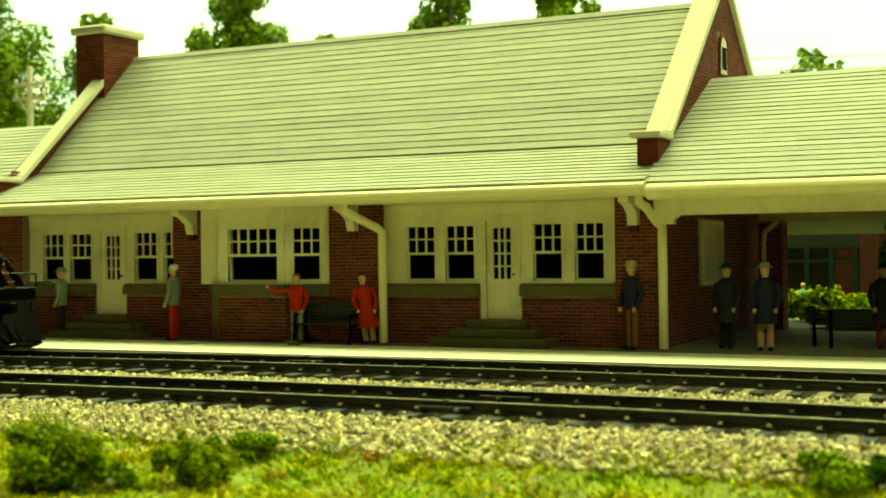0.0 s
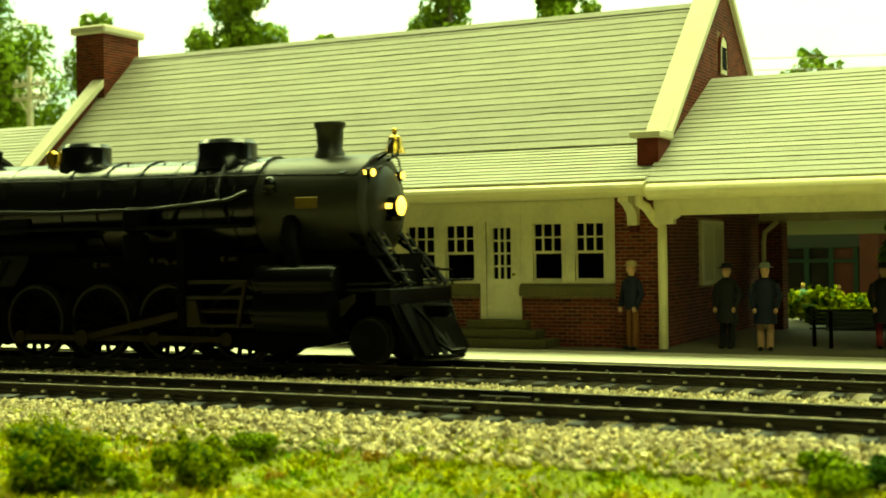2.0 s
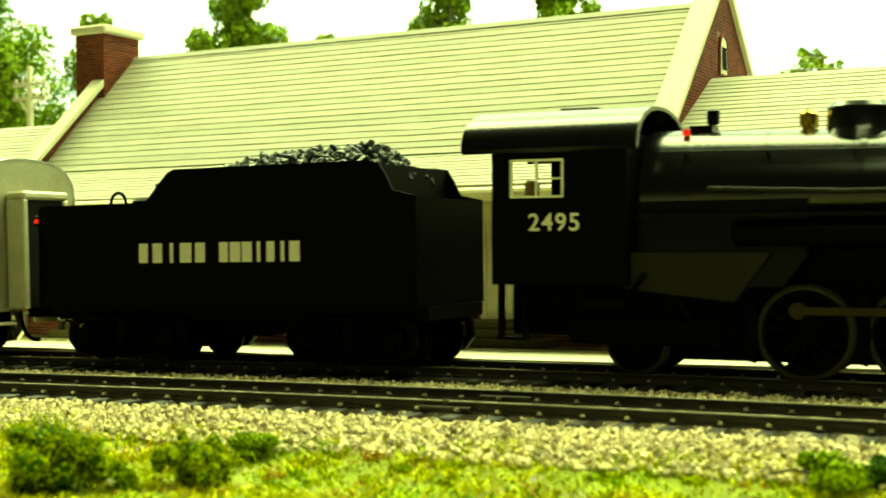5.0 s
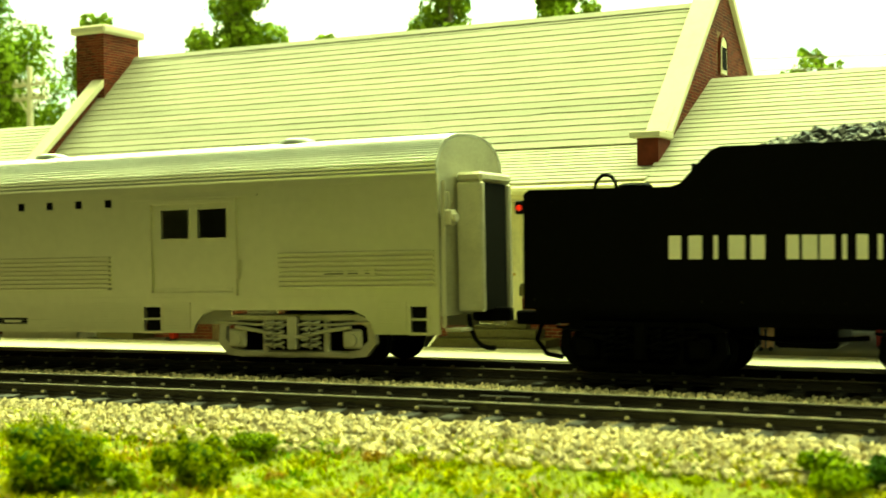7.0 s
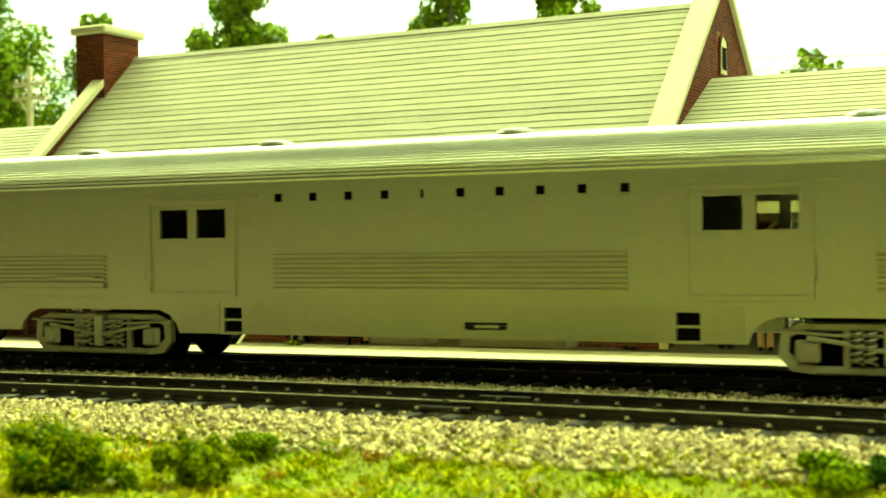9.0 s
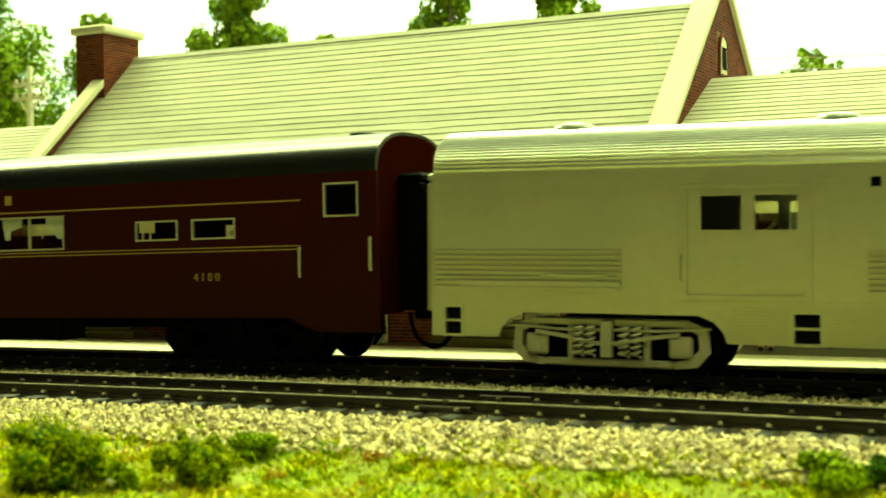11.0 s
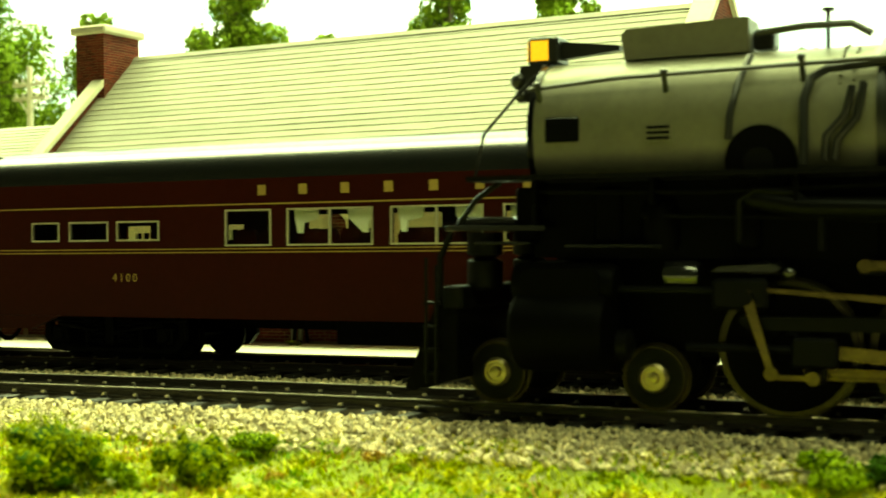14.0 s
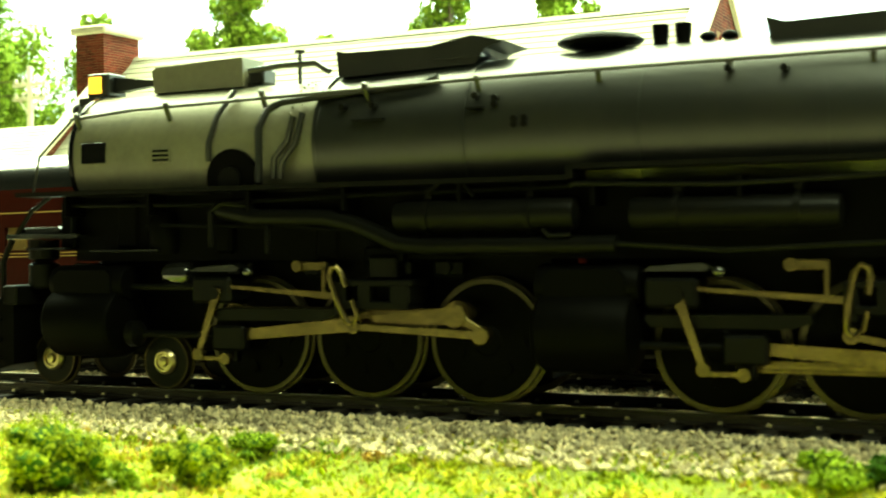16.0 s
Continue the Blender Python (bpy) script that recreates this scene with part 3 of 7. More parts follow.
# chimney on the left gable
ch = part("chimney", Shape().box(-27.9, -26.85, 30.9, 32.5, 6.2, 8.75), "mortar", station, "red brick chimney")
vs, fs = [], []
for j in range(32):
    z = 6.2 + j * 0.08
    for face in (0, 1):
        y = (-27.9 if face == 0 else 30.9) - (0.1175 if j % 2 else 0)
        lo, hi = ((-27.9, -26.85) if face == 0 else (30.9, 32.5))
        while y < hi:
            a, b = max(y, lo), min(y + 0.219, hi)
            if b - a > 0.04:
                if face == 0:
                    add_brick(vs, fs, a, b, 30.892, 30.91, z, z + 0.064)
                else:
                    add_brick(vs, fs, -26.86, -26.842, a, b, z, z + 0.064)
            y += 0.235
tagged(mesh_part("bricks", vs, fs, "brick", ch), "weathered red bricks", kind="stuff")
part("chimney_cap", Shape().box(-28.05, -26.7, 30.75, 32.65, 8.75, 9.0, 0.05), "coping", ch)
# canopy to the right and the wing to the left
for nm, x0, x1 in (("canopy", -8.4, 14), ("wing", -62, -27.5)):
    cz = 6.1
    # unseen back slope is carried low to keep the lamp's light from underneath
    r = part(nm + "_roof", Shape().prism([(EAVE, 3.36), (31.1, cz - 0.1), (37.9, 2.55), (37.9, 2.45), (31.1, cz - 0.25), (EAVE, 3.3)], "x", x0, x1), "slate", station, "grey slate roof in lapped courses")
    slate_slope(x0 - 0.12 if x0 > -10 else x0, x1, EAVE - 0.03, EAVE_Z - 0.06, 31.1, cz, r)
    part("gutter", Shape().prism([(EAVE - 0.06, 3.42), (EAVE - 0.17, 3.4), (EAVE - 0.25, 3.34), (EAVE - 0.28, 3.26), (EAVE - 0.25, 3.17), (EAVE - 0.17, 3.11), (EAVE - 0.06, 3.09), (EAVE + 0.1, 3.09), (EAVE + 0.1, 3.4)], "x", x0 + 0.02, x1), "gutter", station)
part("canopy_beam", Shape().box(-8.4, 14, 26.25, 26.55, 2.78, 3.1), "cream", station)
part("canopy_beam", Shape().box(-8.4, 14, 35.4, 35.7, 2.78, 3.1), "cream", station)
part("canopy_ceiling", Shape().box(-8.45, 14, 26.0, 36.2, 3.1, 3.15), "cream", station)
brick_wall(-8.15, -7.55, 34.2, 0, 2.78, 0.6, station, "canopy_pier", side=-7.55)
part("downspout", Shape().tube([(-7.6, 33.9, 2.75), (-7.95, 34.05, 2.5), (-8.0, 34.1, 2.2), (-8.0, 34.1, 0.02)], 0.06, 8), "gutter", station, "cream downspout")


def bracket(x, y, z, s=1.0):
    """A scrolled cream eaves bracket."""
    pr = [(y, z), (y, z + 0.62 * s), (y - 0.75 * s, z + 0.62 * s), (y - 0.75 * s, z + 0.48 * s), (y - 0.5 * s, z + 0.42 * s), (y - 0.22 * s, z + 0.25 * s), (y - 0.16 * s, z)]
    part("bracket", Shape().prism(pr, "x", x - 0.11, x + 0.11), "cream", station, "scrolled cream eaves bracket")
    part("bracket_block", Shape().box(x - 0.09, x + 0.09, y - 0.1, y + 0.03, z - 0.14, z - 0.01), "brick", station)


for bxx in (-15.85, -9.0, -20.5):
    bracket(bxx, PIER - 0.016, 2.6)
part("bracket", Shape().prism([(-8.4, 2.6), (-8.4, 3.1), (-7.7, 3.1), (-7.7, 2.9), (-8.0, 2.7), (-8.0, 2.6)], "y", 26.3, 26.5), "cream", station)


def downspout(x, y, xt):
    part("downspout", Shape().tube([(xt, EAVE, 3.22), (xt, EAVE, 3.05), (xt + 0.12, EAVE + 0.12, 2.95), (x - 0.1, y - 0.06, 2.66), (x, y, 2.55), (x, y, 2.2), (x, y, 0.02)], 0.1, 10), "gutter", station, "cream downspout")


downspout(-15.03, 26.7, -15.55)
downspout(-8.36, 26.7, -8.6)
lay_bricks()

# ---- rolling stock; local x runs along the track, y- is the side towards the viewer ----
SPEED = 5.31


def lead(t):
    """Where the headlight of the passenger train stands along the far track."""
    return -12.11 + SPEED * (t - 2)


def spoked_wheels(name, x, r, parent, spokes=0, holes=0, weight=True, mats=("black_matt", "tyre"), phase=0.0):
    """A wheelset on its axle: two wheels with hub, spokes or disc, counterweight, and a tyre as a sub-part."""
    sh, ty = Shape(), Shape()
    for side in (-1, 1):
        y = side * 0.77
        f = y + side * 0.05
        sh.cyl((0, y - 0.05, 0), (0, y + 0.05 + 0.02, 0), r * 0.2, seg=14)
        if spokes:
            for k in range(spokes):
                a = 2 * math.pi * k / spokes
                sh.box(0.1 * r, 0.86 * r, y - 0.03, y + 0.03, -0.035, 0.035, m=pose(0, 0, 0, 0, -math.degrees(a)))
            if weight:
                seg = [(0.84 * r * math.cos(a), 0.84 * r * math.sin(a)) for a in [phase + math.pi - 0.75 + 1.5 * k / 8 for k in range(9)]]
                sh.prism(seg, "y", y - 0.045, y + 0.045)
            ring = [(0.84 * r, -0.045), (0.94 * r, -0.045), (0.94 * r, 0.045), (0.84 * r, 0.045)]
            rim_ring(sh, ring, y)
        else:
            sh.lathe([(0.02, y - 0.05), (0.94 * r, y - 0.05), (0.94 * r, y + 0.03), (0.8 * r, f - 0.05 * side), (0.3 * r, f - 0.03 * side), (0.22 * r, f + 0.02 * side), (0.02, f + 0.02 * side)], axis="y", seg=28)
            for k in range(holes):
                a = 2 * math.pi * (k + 0.5) / holes
                c = (0.56 * r * math.cos(a), f + side * 0.012, 0.56 * r * math.sin(a))
                sh.cyl((c[0], c[1] - 0.02, c[2]), (c[0], c[1] + 0.012 * side, c[2]), 0.12 * r, seg=10)
        ring = [(0.93 * r, -0.06), (r, -0.06), (r, 0.04), (r + 0.045, 0.045), (r + 0.045, 0.07), (0.93 * r, 0.07)]
        rim_ring(ty, [(p, -q * side) for p, q in ring], y)
    sh.cyl((0, -0.75, 0), (0, 0.75, 0), 0.09, seg=10)
    w = part(name, sh, mats[0], parent)
    w.matrix_basis = pose(x * K, 0, r * K)
    part("tyre", ty, mats[1], w, "bright worn steel tyre")
    return w


def rim_ring(sh, ring, y, seg=36):
    rings = []
    for k in range(seg):
        a = 2 * math.pi * k / seg
        rings.append([sh.bm.verts.new((p * math.cos(a), y + q, p * math.sin(a))) for p, q in ring])
    m = len(ring)
    for k in range(seg):
        a, b = rings[k], rings[(k + 1) % seg]
        for j in range(m):
            sh.bm.faces.new((a[j], a[(j + 1) % m], b[(j + 1) % m], b[j]))


rolling = []   # (wheelset, x, radius, direction, phase)
cranked = []   # (rod, kind, data)


def arch_profile(w, z_eave, z_top, n=14, power=2.4):
    """Half-round car roof outline from one eave to the other, in (y, z)."""
    out = []
    for i in range(n + 1):
        a = math.pi * i / n
        c, s = math.cos(a), math.sin(a)
        out.append((-w * math.copysign(abs(c) ** (2 / power), c), z_eave + (z_top - z_eave) * abs(s) ** (2 / power)))
    return out


def boiler(sh, x0, x1, r0, r1, zc0, zc1, seg=28, caps=True):
    a = [sh.bm.verts.new((x0, r0 * math.cos(t), zc0 + r0 * math.sin(t))) for t in [2 * math.pi * k / seg for k in range(seg)]]
    b = [sh.bm.verts.new((x1, r1 * math.cos(t), zc1 + r1 * math.sin(t))) for t in [2 * math.pi * k / seg for k in range(seg)]]
    for k in range(seg):
        sh.bm.faces.new((a[k], a[(k + 1) % seg], b[(k + 1) % seg], b[k]))
    if caps:
        sh.bm.faces.new(a[::-1])
        sh.bm.faces.new(b)
    return sh


def band(x, r, zc, parent, w=0.05, ma="black_gloss"):
    part("boiler_band", boiler(Shape(), x - w, x + w, r + 0.012, r + 0.012, zc, zc), ma, parent)


def steam_loco():
    C = -6.4
    lo = thing("steam_locomotive", "black 2-8-2 model steam locomotive with lit headlight on the far track", "locomotive")

    def X(v):
        return v - C
    p = part
    zc, r = 3.0, 0.98
    sb = p("smokebox", boiler(Shape(), X(-2.73), X(-0.42), r, r, zc, zc), "graphite_dark", lo, "dull graphite smokebox")
    p("smokebox_door", Shape().lathe([(0.02, X(-0.22)), (0.5, X(-0.24)), (0.72, X(-0.32)), (0.75, X(-0.36)), (0.95, X(-0.4)), (0.98, X(-0.43))], (0, 0, zc), "x", 28), "graphite_dark", sb)
    b = p("boiler", boiler(boiler(Shape(), X(-6.5), X(-2.73), 1.03, 1.0, zc + 0.02, zc), X(-10.95), X(-6.5), 1.12, 1.03, zc + 0.04, zc + 0.02), "black_gloss", lo, "glossy black boiler")
    for xx in (-2.75, -3.9, -5.6, -6.5, -7.4, -9.0, -10.2):
        band(X(xx), 1.0 + 0.014 * (-2.7 - xx), zc + 0.02, b)
    p("smokestack", Shape().lathe([(0.34, 3.9), (0.3, 4.02), (0.25, 4.12), (0.27, 4.5), (0.31, 4.56), (0.31, 4.63), (0.24, 4.63), (0.22, 4.3)], (X(-1.54), 0, 0)), "graphite_dark", lo, "short tapered smokestack")
    p("sand_dome", Shape().lathe([(0.72, 3.8), (0.64, 3.95), (0.6, 4.1), (0.6, 4.33), (0.53, 4.41), (0.3, 4.44), (0.02, 4.45)], (X(-3.93), 0, 0)), "black_gloss", lo, "glossy black sand dome")
    p("steam_dome", Shape().lathe([(0.66, 3.85), (0.57, 4.02), (0.53, 4.12), (0.53, 4.42), (0.46, 4.5), (0.2, 4.53), (0.02, 4.53)], (X(-7.55), 0, 0)), "black_gloss", lo, "glossy black steam dome")
    for dy in (-0.15, 0.12):
        p("safety_valve", Shape().lathe([(0.1, 4.02), (0.1, 4.12), (0.14, 4.15), (0.14, 4.34), (0.09, 4.4), (0.02, 4.41)], (X(-8.36), dy, 0), seg=12), "brass", lo, "polished brass safety valve")
    p("whistle", Shape().lathe([(0.05, 4.1), (0.05, 4.22), (0.11, 4.24), (0.11, 4.46), (0.02, 4.5)], (X(-9.95), -0.1, 0), seg=10).box(X(-10.3), X(-9.9), -0.35, 0.1, 4.08, 4.2), "black", lo)
    # headlight, number lamps, bell
    hl = p("headlight", Shape().cyl((X(-0.42), 0, 2.96), (X(-0.02), 0, 2.96), 0.2, seg=18).box(X(-0.4), X(-0.1), -0.2, 0.2, 2.68, 2.76), "black", lo)
    p("lens", Shape().lathe([(0.17, X(-0.02)), (0.19, X(0.0)), (0.12, X(0.05)), (0.02, X(0.07))], (0, 0, 2.96), "x", 18), "lamp_warm", hl, "glowing warm headlight lens")
    p("lamp_window", Shape().box(X(-0.4), X(-0.1), -0.215, -0.198, 2.91, 3.01), "lamp_warm", hl)
    for sy in (-0.62, 0.62):
        cl = p("marker_lamp", Shape().cyl((X(-0.5), sy, 3.58), (X(-0.28), sy, 3.58), 0.1, seg=12).box(X(-0.5), X(-0.35), sy - 0.03, sy + 0.03, 3.3, 3.5), "black", lo)
        p("lens", Shape().cyl((X(-0.28), sy, 3.58), (X(-0.25), sy, 3.58), 0.07, seg=12).cyl((X(-0.41), sy, 3.58), (X(-0.41), sy - 0.115, 3.58), 0.05, seg=12), "lamp_warm", cl)
    p("bell", Shape().lathe([(0.02, 3.96), (0.21, 3.97), (0.19, 4.02), (0.15, 4.09), (0.14, 4.2), (0.12, 4.28), (0.06, 4.33), (0.02, 4.34)], (X(-0.12), 0, 0), seg=18).blob(X(-0.12), 0, 4.4, 0.06, 0.06, 0.06, 2), "brass", lo, "polished brass bell")
    p("bell_bracket", Shape().tube([(X(-0.4), -0.2, 3.85), (X(-0.12), -0.24, 3.98), (X(-0.12), -0.23, 4.1), (X(-0.12), 0, 4.36), (X(-0.12), 0.2, 4.1), (X(-0.12), 0.22, 4.0), (X(-0.4), 0.2, 3.85)], 0.03), "black", lo)
    p("number_plate", Shape().box(X(-1.76), X(-1.28), -0.995, -0.965, 2.93, 3.15, 0.01), "plate_brass", sb, "small gold builder's plate")
    for i in range(16):
        p("rivet", Shape().blob(X(-3.4 - 0.46 * i), -0.36, zc + 0.955 + 0.004 * i, 0.03, 0.03, 0.025, 1), "black_gloss", b)
    for xx in (-3.2, -4.75):
        p("dome_flange", Shape().lathe([(0.3, X(xx) - 0.03), (1.03, X(xx) - 0.03), (1.03, X(xx) + 0.03), (0.3, X(xx) + 0.03)], (0, 0, zc + 0.01), "x", 28), "black_gloss", b)
    p("check_valve", Shape().blob(X(-2.35), -0.93, 3.42, 0.14, 0.1, 0.16, 2).cyl((X(-2.35), -0.95, 3.2), (X(-2.35), -0.95, 3.5), 0.07, seg=10).cyl((X(-2.5), -0.95, 3.3), (X(-2.2), -0.95, 3.3), 0.05, seg=8), "black_gloss", b)
    # running boards, rails, pipes
    for sy in (-1, 1):
        p("running_board", Shape().box(X(-10.9), X(-6.0), sy * 1.0, sy * 1.45, 2.62, 2.69).box(X(-6.0), X(-2.7), sy * 1.0, sy * 1.45, 2.6, 2.67), "black", lo)
        p("handrail", Shape().tube([(X(-10.6), sy * 1.12, 3.72), (X(-6.5), sy * 1.07, 3.66), (X(-2.6), sy * 1.02, 3.6), (X(-0.45), sy * 0.95, 3.52), (X(-0.3), sy * 0.5, 3.9), (X(-0.3), 0, 4.02)], 0.022, 6), "black", lo)
        for i in range(8):
            xx = -10.2 + i * 1.35
            p("handrail_post", Shape().cyl((X(xx), sy * 0.8, 3.6), (X(xx), sy * (1.115 - 0.012 * i), 3.71 - 0.022 * i), 0.03, seg=6), "black", lo)
        p("steam_pipe", Shape().tube([(X(-1.9), sy * 0.85, 2.7), (X(-1.8), sy * 1.15, 2.3), (X(-1.6), sy * 1.2, 1.7)], 0.2, 10), "black_matt", lo)
        p("side_pipe", Shape().tube([(X(-9.8), sy * 1.1, 3.1), (X(-7.6), sy * 1.1, 3.02), (X(-5), sy * 1.08, 3.02), (X(-3.2), sy * 1.06, 3.15), (X(-2.8), sy * 1.03, 3.3)], 0.045, 6), "black", lo)
        p("sand_pipe", Shape().tube([(X(-4.2), sy * 0.62, 3.85), (X(-4.3), sy * 1.04, 3.3), (X(-4.6), sy * 1.05, 2.7)], 0.03, 6), "black", lo)
        p("sand_pipe", Shape().tube([(X(-3.6), sy * 0.62, 3.85), (X(-3.5), sy * 1.04, 3.3), (X(-3.2), sy * 1.05, 2.7)], 0.03, 6), "black", lo)
        p("air_tank", Shape().lathe([(0.02, X(-9.4)), (0.2, X(-9.36)), (0.22, X(-9.3)), (0.22, X(-6.8)), (0.2, X(-6.74)), (0.02, X(-6.7))], (0, sy * 1.15, 2.36), "x", 14), "black_matt", lo)
        # cylinders
        p("cylinder", Shape().lathe([(0.02, X(-2.38)), (0.44, X(-2.36)), (0.46, X(-2.3)), (0.46, X(-0.8)), (0.44, X(-0.72)), (0.2, X(-0.66)), (0.02, X(-0.64))], (0, sy * 1.22, 1.0), "x", 20)
          .box(X(-2.2), X(-0.85), sy * 0.75, sy * 1.52, 1.0, 1.5), "black", lo)
        p("valve_chest", Shape().lathe([(0.02, X(-2.4)), (0.3, X(-2.38)), (0.32, X(-2.3)), (0.32, X(-0.75)), (0.28, X(-0.68)), (0.02, X(-0.66))], (0, sy * 1.25, 1.56), "x", 16), "black", lo)
        p("crosshead_guide", Shape().box(X(-4.1), X(-2.35), sy * 1.12, sy * 1.3, 1.22, 1.3, 0.01).box(X(-4.1), X(-2.35), sy * 1.12, sy * 1.3, 0.68, 0.75, 0.01), "tyre_dull", lo, "dark steel crosshead guide bars")
        p("guide_yoke", Shape().box(X(-4.25), X(-4.08), sy * 0.6, sy * 1.35, 0.6, 2.6), "black_matt", lo)
        p("link", Shape().tube([(X(-4.3), sy * 1.2, 1.75), (X(-4.22), sy * 1.2, 1.5), (X(-4.3), sy * 1.2, 1.2)], 0.06, 6), "steel_dull", lo)
        p("valve_rod", Shape().box(X(-4.3), X(-2.4), sy * 1.18, sy * 1.26, 1.52, 1.6), "tyre_dull", lo)
        p("combination_lever", Shape().box(-0.035, 0.035, sy * 1.3, sy * 1.36, -0.5, 0.4, m=pose(X(-2.75), 0, 1.2, 0, 12)), "steel_dull", lo)
        # cab front pipes, steps, pilot struts
        p("pilot_strut", Shape().tube([(X(-0.45), sy * 0.6, 2.5), (X(0.1), sy * 0.75, 2.0), (X(0.55), sy * 0.8, 1.45)], 0.05, 6).tube([(X(-0.75), sy * 0.75, 2.5), (X(-0.1), sy * 0.9, 2.0), (X(0.35), sy * 0.95, 1.45)], 0.05, 6), "black", lo)
        for i in range(3):
            p("ladder_step", Shape().box(X(-0.45 + 0.27 * i), X(-0.2 + 0.27 * i), sy * 0.68, sy * 0.95, 2.3 - 0.28 * i, 2.34 - 0.28 * i), "black", lo)
    p("air_pump", Shape().lathe([(0.2, 2.0), (0.26, 2.05), (0.26, 2.5), (0.16, 2.55), (0.26, 2.6), (0.26, 3.0), (0.18, 3.06)], (X(-5.3), -1.25, 0), seg=14), "black_matt", lo)
    # frame, firebox, ash pan
    p("cab_underframe", Shape().box(X(-13.35), X(-9.4), -0.85, 0.85, 0.62, 1.5, 0.03), "black_matt", lo)
    p("frame", Shape().box(X(-10.9), X(-2.4), -0.5, 0.5, 0.24, 2.05).box(X(-2.4), X(0.2), -0.5, 0.5, 0.75, 2.05).box(X(-10.9), X(-2.4), -0.62, 0.62, 1.6, 2.1), "black_matt", lo)
    p("firebox", Shape().prism([(X(-11.0), 1.5), (X(-8.6), 1.5), (X(-8.2), 2.0), (X(-8.2), 2.9), (X(-11.0), 2.9)], "y", -1.12, 1.12), "black", lo)
    p("ash_pan", Shape().prism([(X(-11.2), 1.45), (X(-9.35), 1.25), (X(-8.75), 2.05), (X(-11.2), 2.05)], "y", -1.25, 1.25), "ash_grey", lo, "grey ash pan side")
    # cab
    cab = p("cab", side_with_openings(Shape(), X(-13.47), X(-11.06), -1.5, 1.5, 3.85, [(X(-13.13), X(-12.16), 2.98, 3.64)]), "black_matt", lo, "black cab with open side window")
    p("cab_side", side_with_openings(Shape(), X(-13.47), X(-11.06), 1.44, 1.5, 3.85, [(X(-13.13), X(-12.16), 2.98, 3.64)]), "black_matt", cab)
    p("cab_front", Shape().box(X(-11.12), X(-11.06), -1.438, 1.438, 1.5, 4.05), "black_matt", cab)
    p("cab_floor", Shape().box(X(-13.4), X(-11.125), -1.438, 1.438, 1.5, 1.58), "black_matt", cab)
    p("cab_seat", Shape().box(X(-12.95), X(-12.5), -1.2, -0.75, 1.6, 2.75, 0.05).box(X(-13.0), X(-12.85), -1.2, -0.75, 2.7, 3.3, 0.05), "shade", cab, "brown crew seat")
    wf = Shape()
    for a, b, c, d in ((-13.13, -12.16, 2.98, 3.02), (-13.13, -12.16, 3.6, 3.64), (-13.13, -13.09, 3.02, 3.6), (-12.2, -12.16, 3.02, 3.6), (-12.67, -12.63, 3.02, 3.6), (-12.63, -12.2, 3.29, 3.32)):
        wf.box(X(a), X(b), -1.51, -1.46, c, d)
    p("window_frame", wf, "white_letter", cab)
    roofp = arch_profile(1.62, 3.82, 4.58, 16, 2.2)
    p("cab_roof", Shape().prism(roofp + [(y * 0.95, z - 0.07) for y, z in roofp[::-1]], "x", X(-14.0), X(-10.85)), "black_gloss", lo, "glossy arched cab roof")
    p("roof_hatch", Shape().box(X(-12.6), X(-11.9), -0.45, 0.45, 4.52, 4.6, 0.02), "black_gloss", lo)
    lettering("2495", 0.42, X(-12.33), 2.55, -1.502, "white_letter", cab, spread=1.15, bold=0.006)
    p("red_lamp", Shape().box(X(-10.35), X(-10.25), -0.62, -0.5, 4.02, 4.12), "lamp_red", lo)
    p("injector", Shape().box(X(-11.9), X(-11.2), -1.4, -1.1, 1.1, 1.3, 0.03).tube([(X(-11.9), -1.3, 1.2), (X(-11.2), -1.3, 1.2), (X(-10.8), -1.3, 1.7)], 0.05), "black_matt", lo)
    p("cab_step", Shape().box(X(-13.4), X(-12.9), -1.45, -1.1, 0.55, 0.6).box(X(-13.4), X(-13.36), -1.4, -1.15, 0.55, 1.5).box(X(-12.94), X(-12.9), -1.4, -1.15, 0.55, 1.5), "black_matt", lo)
    # pilot
    p("pilot_beam", Shape().box(X(0.1), X(0.42), -1.35, 1.35, 1.1, 1.42, 0.03).box(X(-0.6), X(0.3), -1.2, 1.2, 1.36, 1.42), "black", lo)
    for i in range(9):
        yy = -1.2 + i * 0.3
        p("pilot_bar", Shape().tube([(X(0.4), yy, 1.12), (X(0.55), yy * 0.95, 0.75), (X(1.08 - 0.25 * abs(yy)), yy * 0.8, 0.16)], 0.055, 6), "black", lo)
    p("pilot_foot", Shape().tube([(X(0.75), -1.05, 0.14), (X(1.1), -0.3, 0.12), (X(1.1), 0.3, 0.12), (X(0.75), 1.05, 0.14)], 0.06, 6), "black", lo)
    p("coupler", Shape().box(X(0.4), X(1.0), -0.12, 0.12, 0.85, 1.1, 0.04), "black_matt", lo)
    p("trailing_frame", Shape().box(X(-12.2), X(-9.6), -1.15, -1.0, 0.5, 0.95, 0.05).box(X(-12.2), X(-9.6), 1.0, 1.15, 0.5, 0.95, 0.05).box(X(-11.3), X(-10.9), -1.2, 1.2, 0.4, 0.8, 0.05), "black_matt", lo)
    p("brake_hose", Shape().tube([(X(-10.3), -1.2, 1.3), (X(-9.9), -1.25, 0.7), (X(-9.6), -1.2, 0.5)], 0.05), "black_matt", lo)
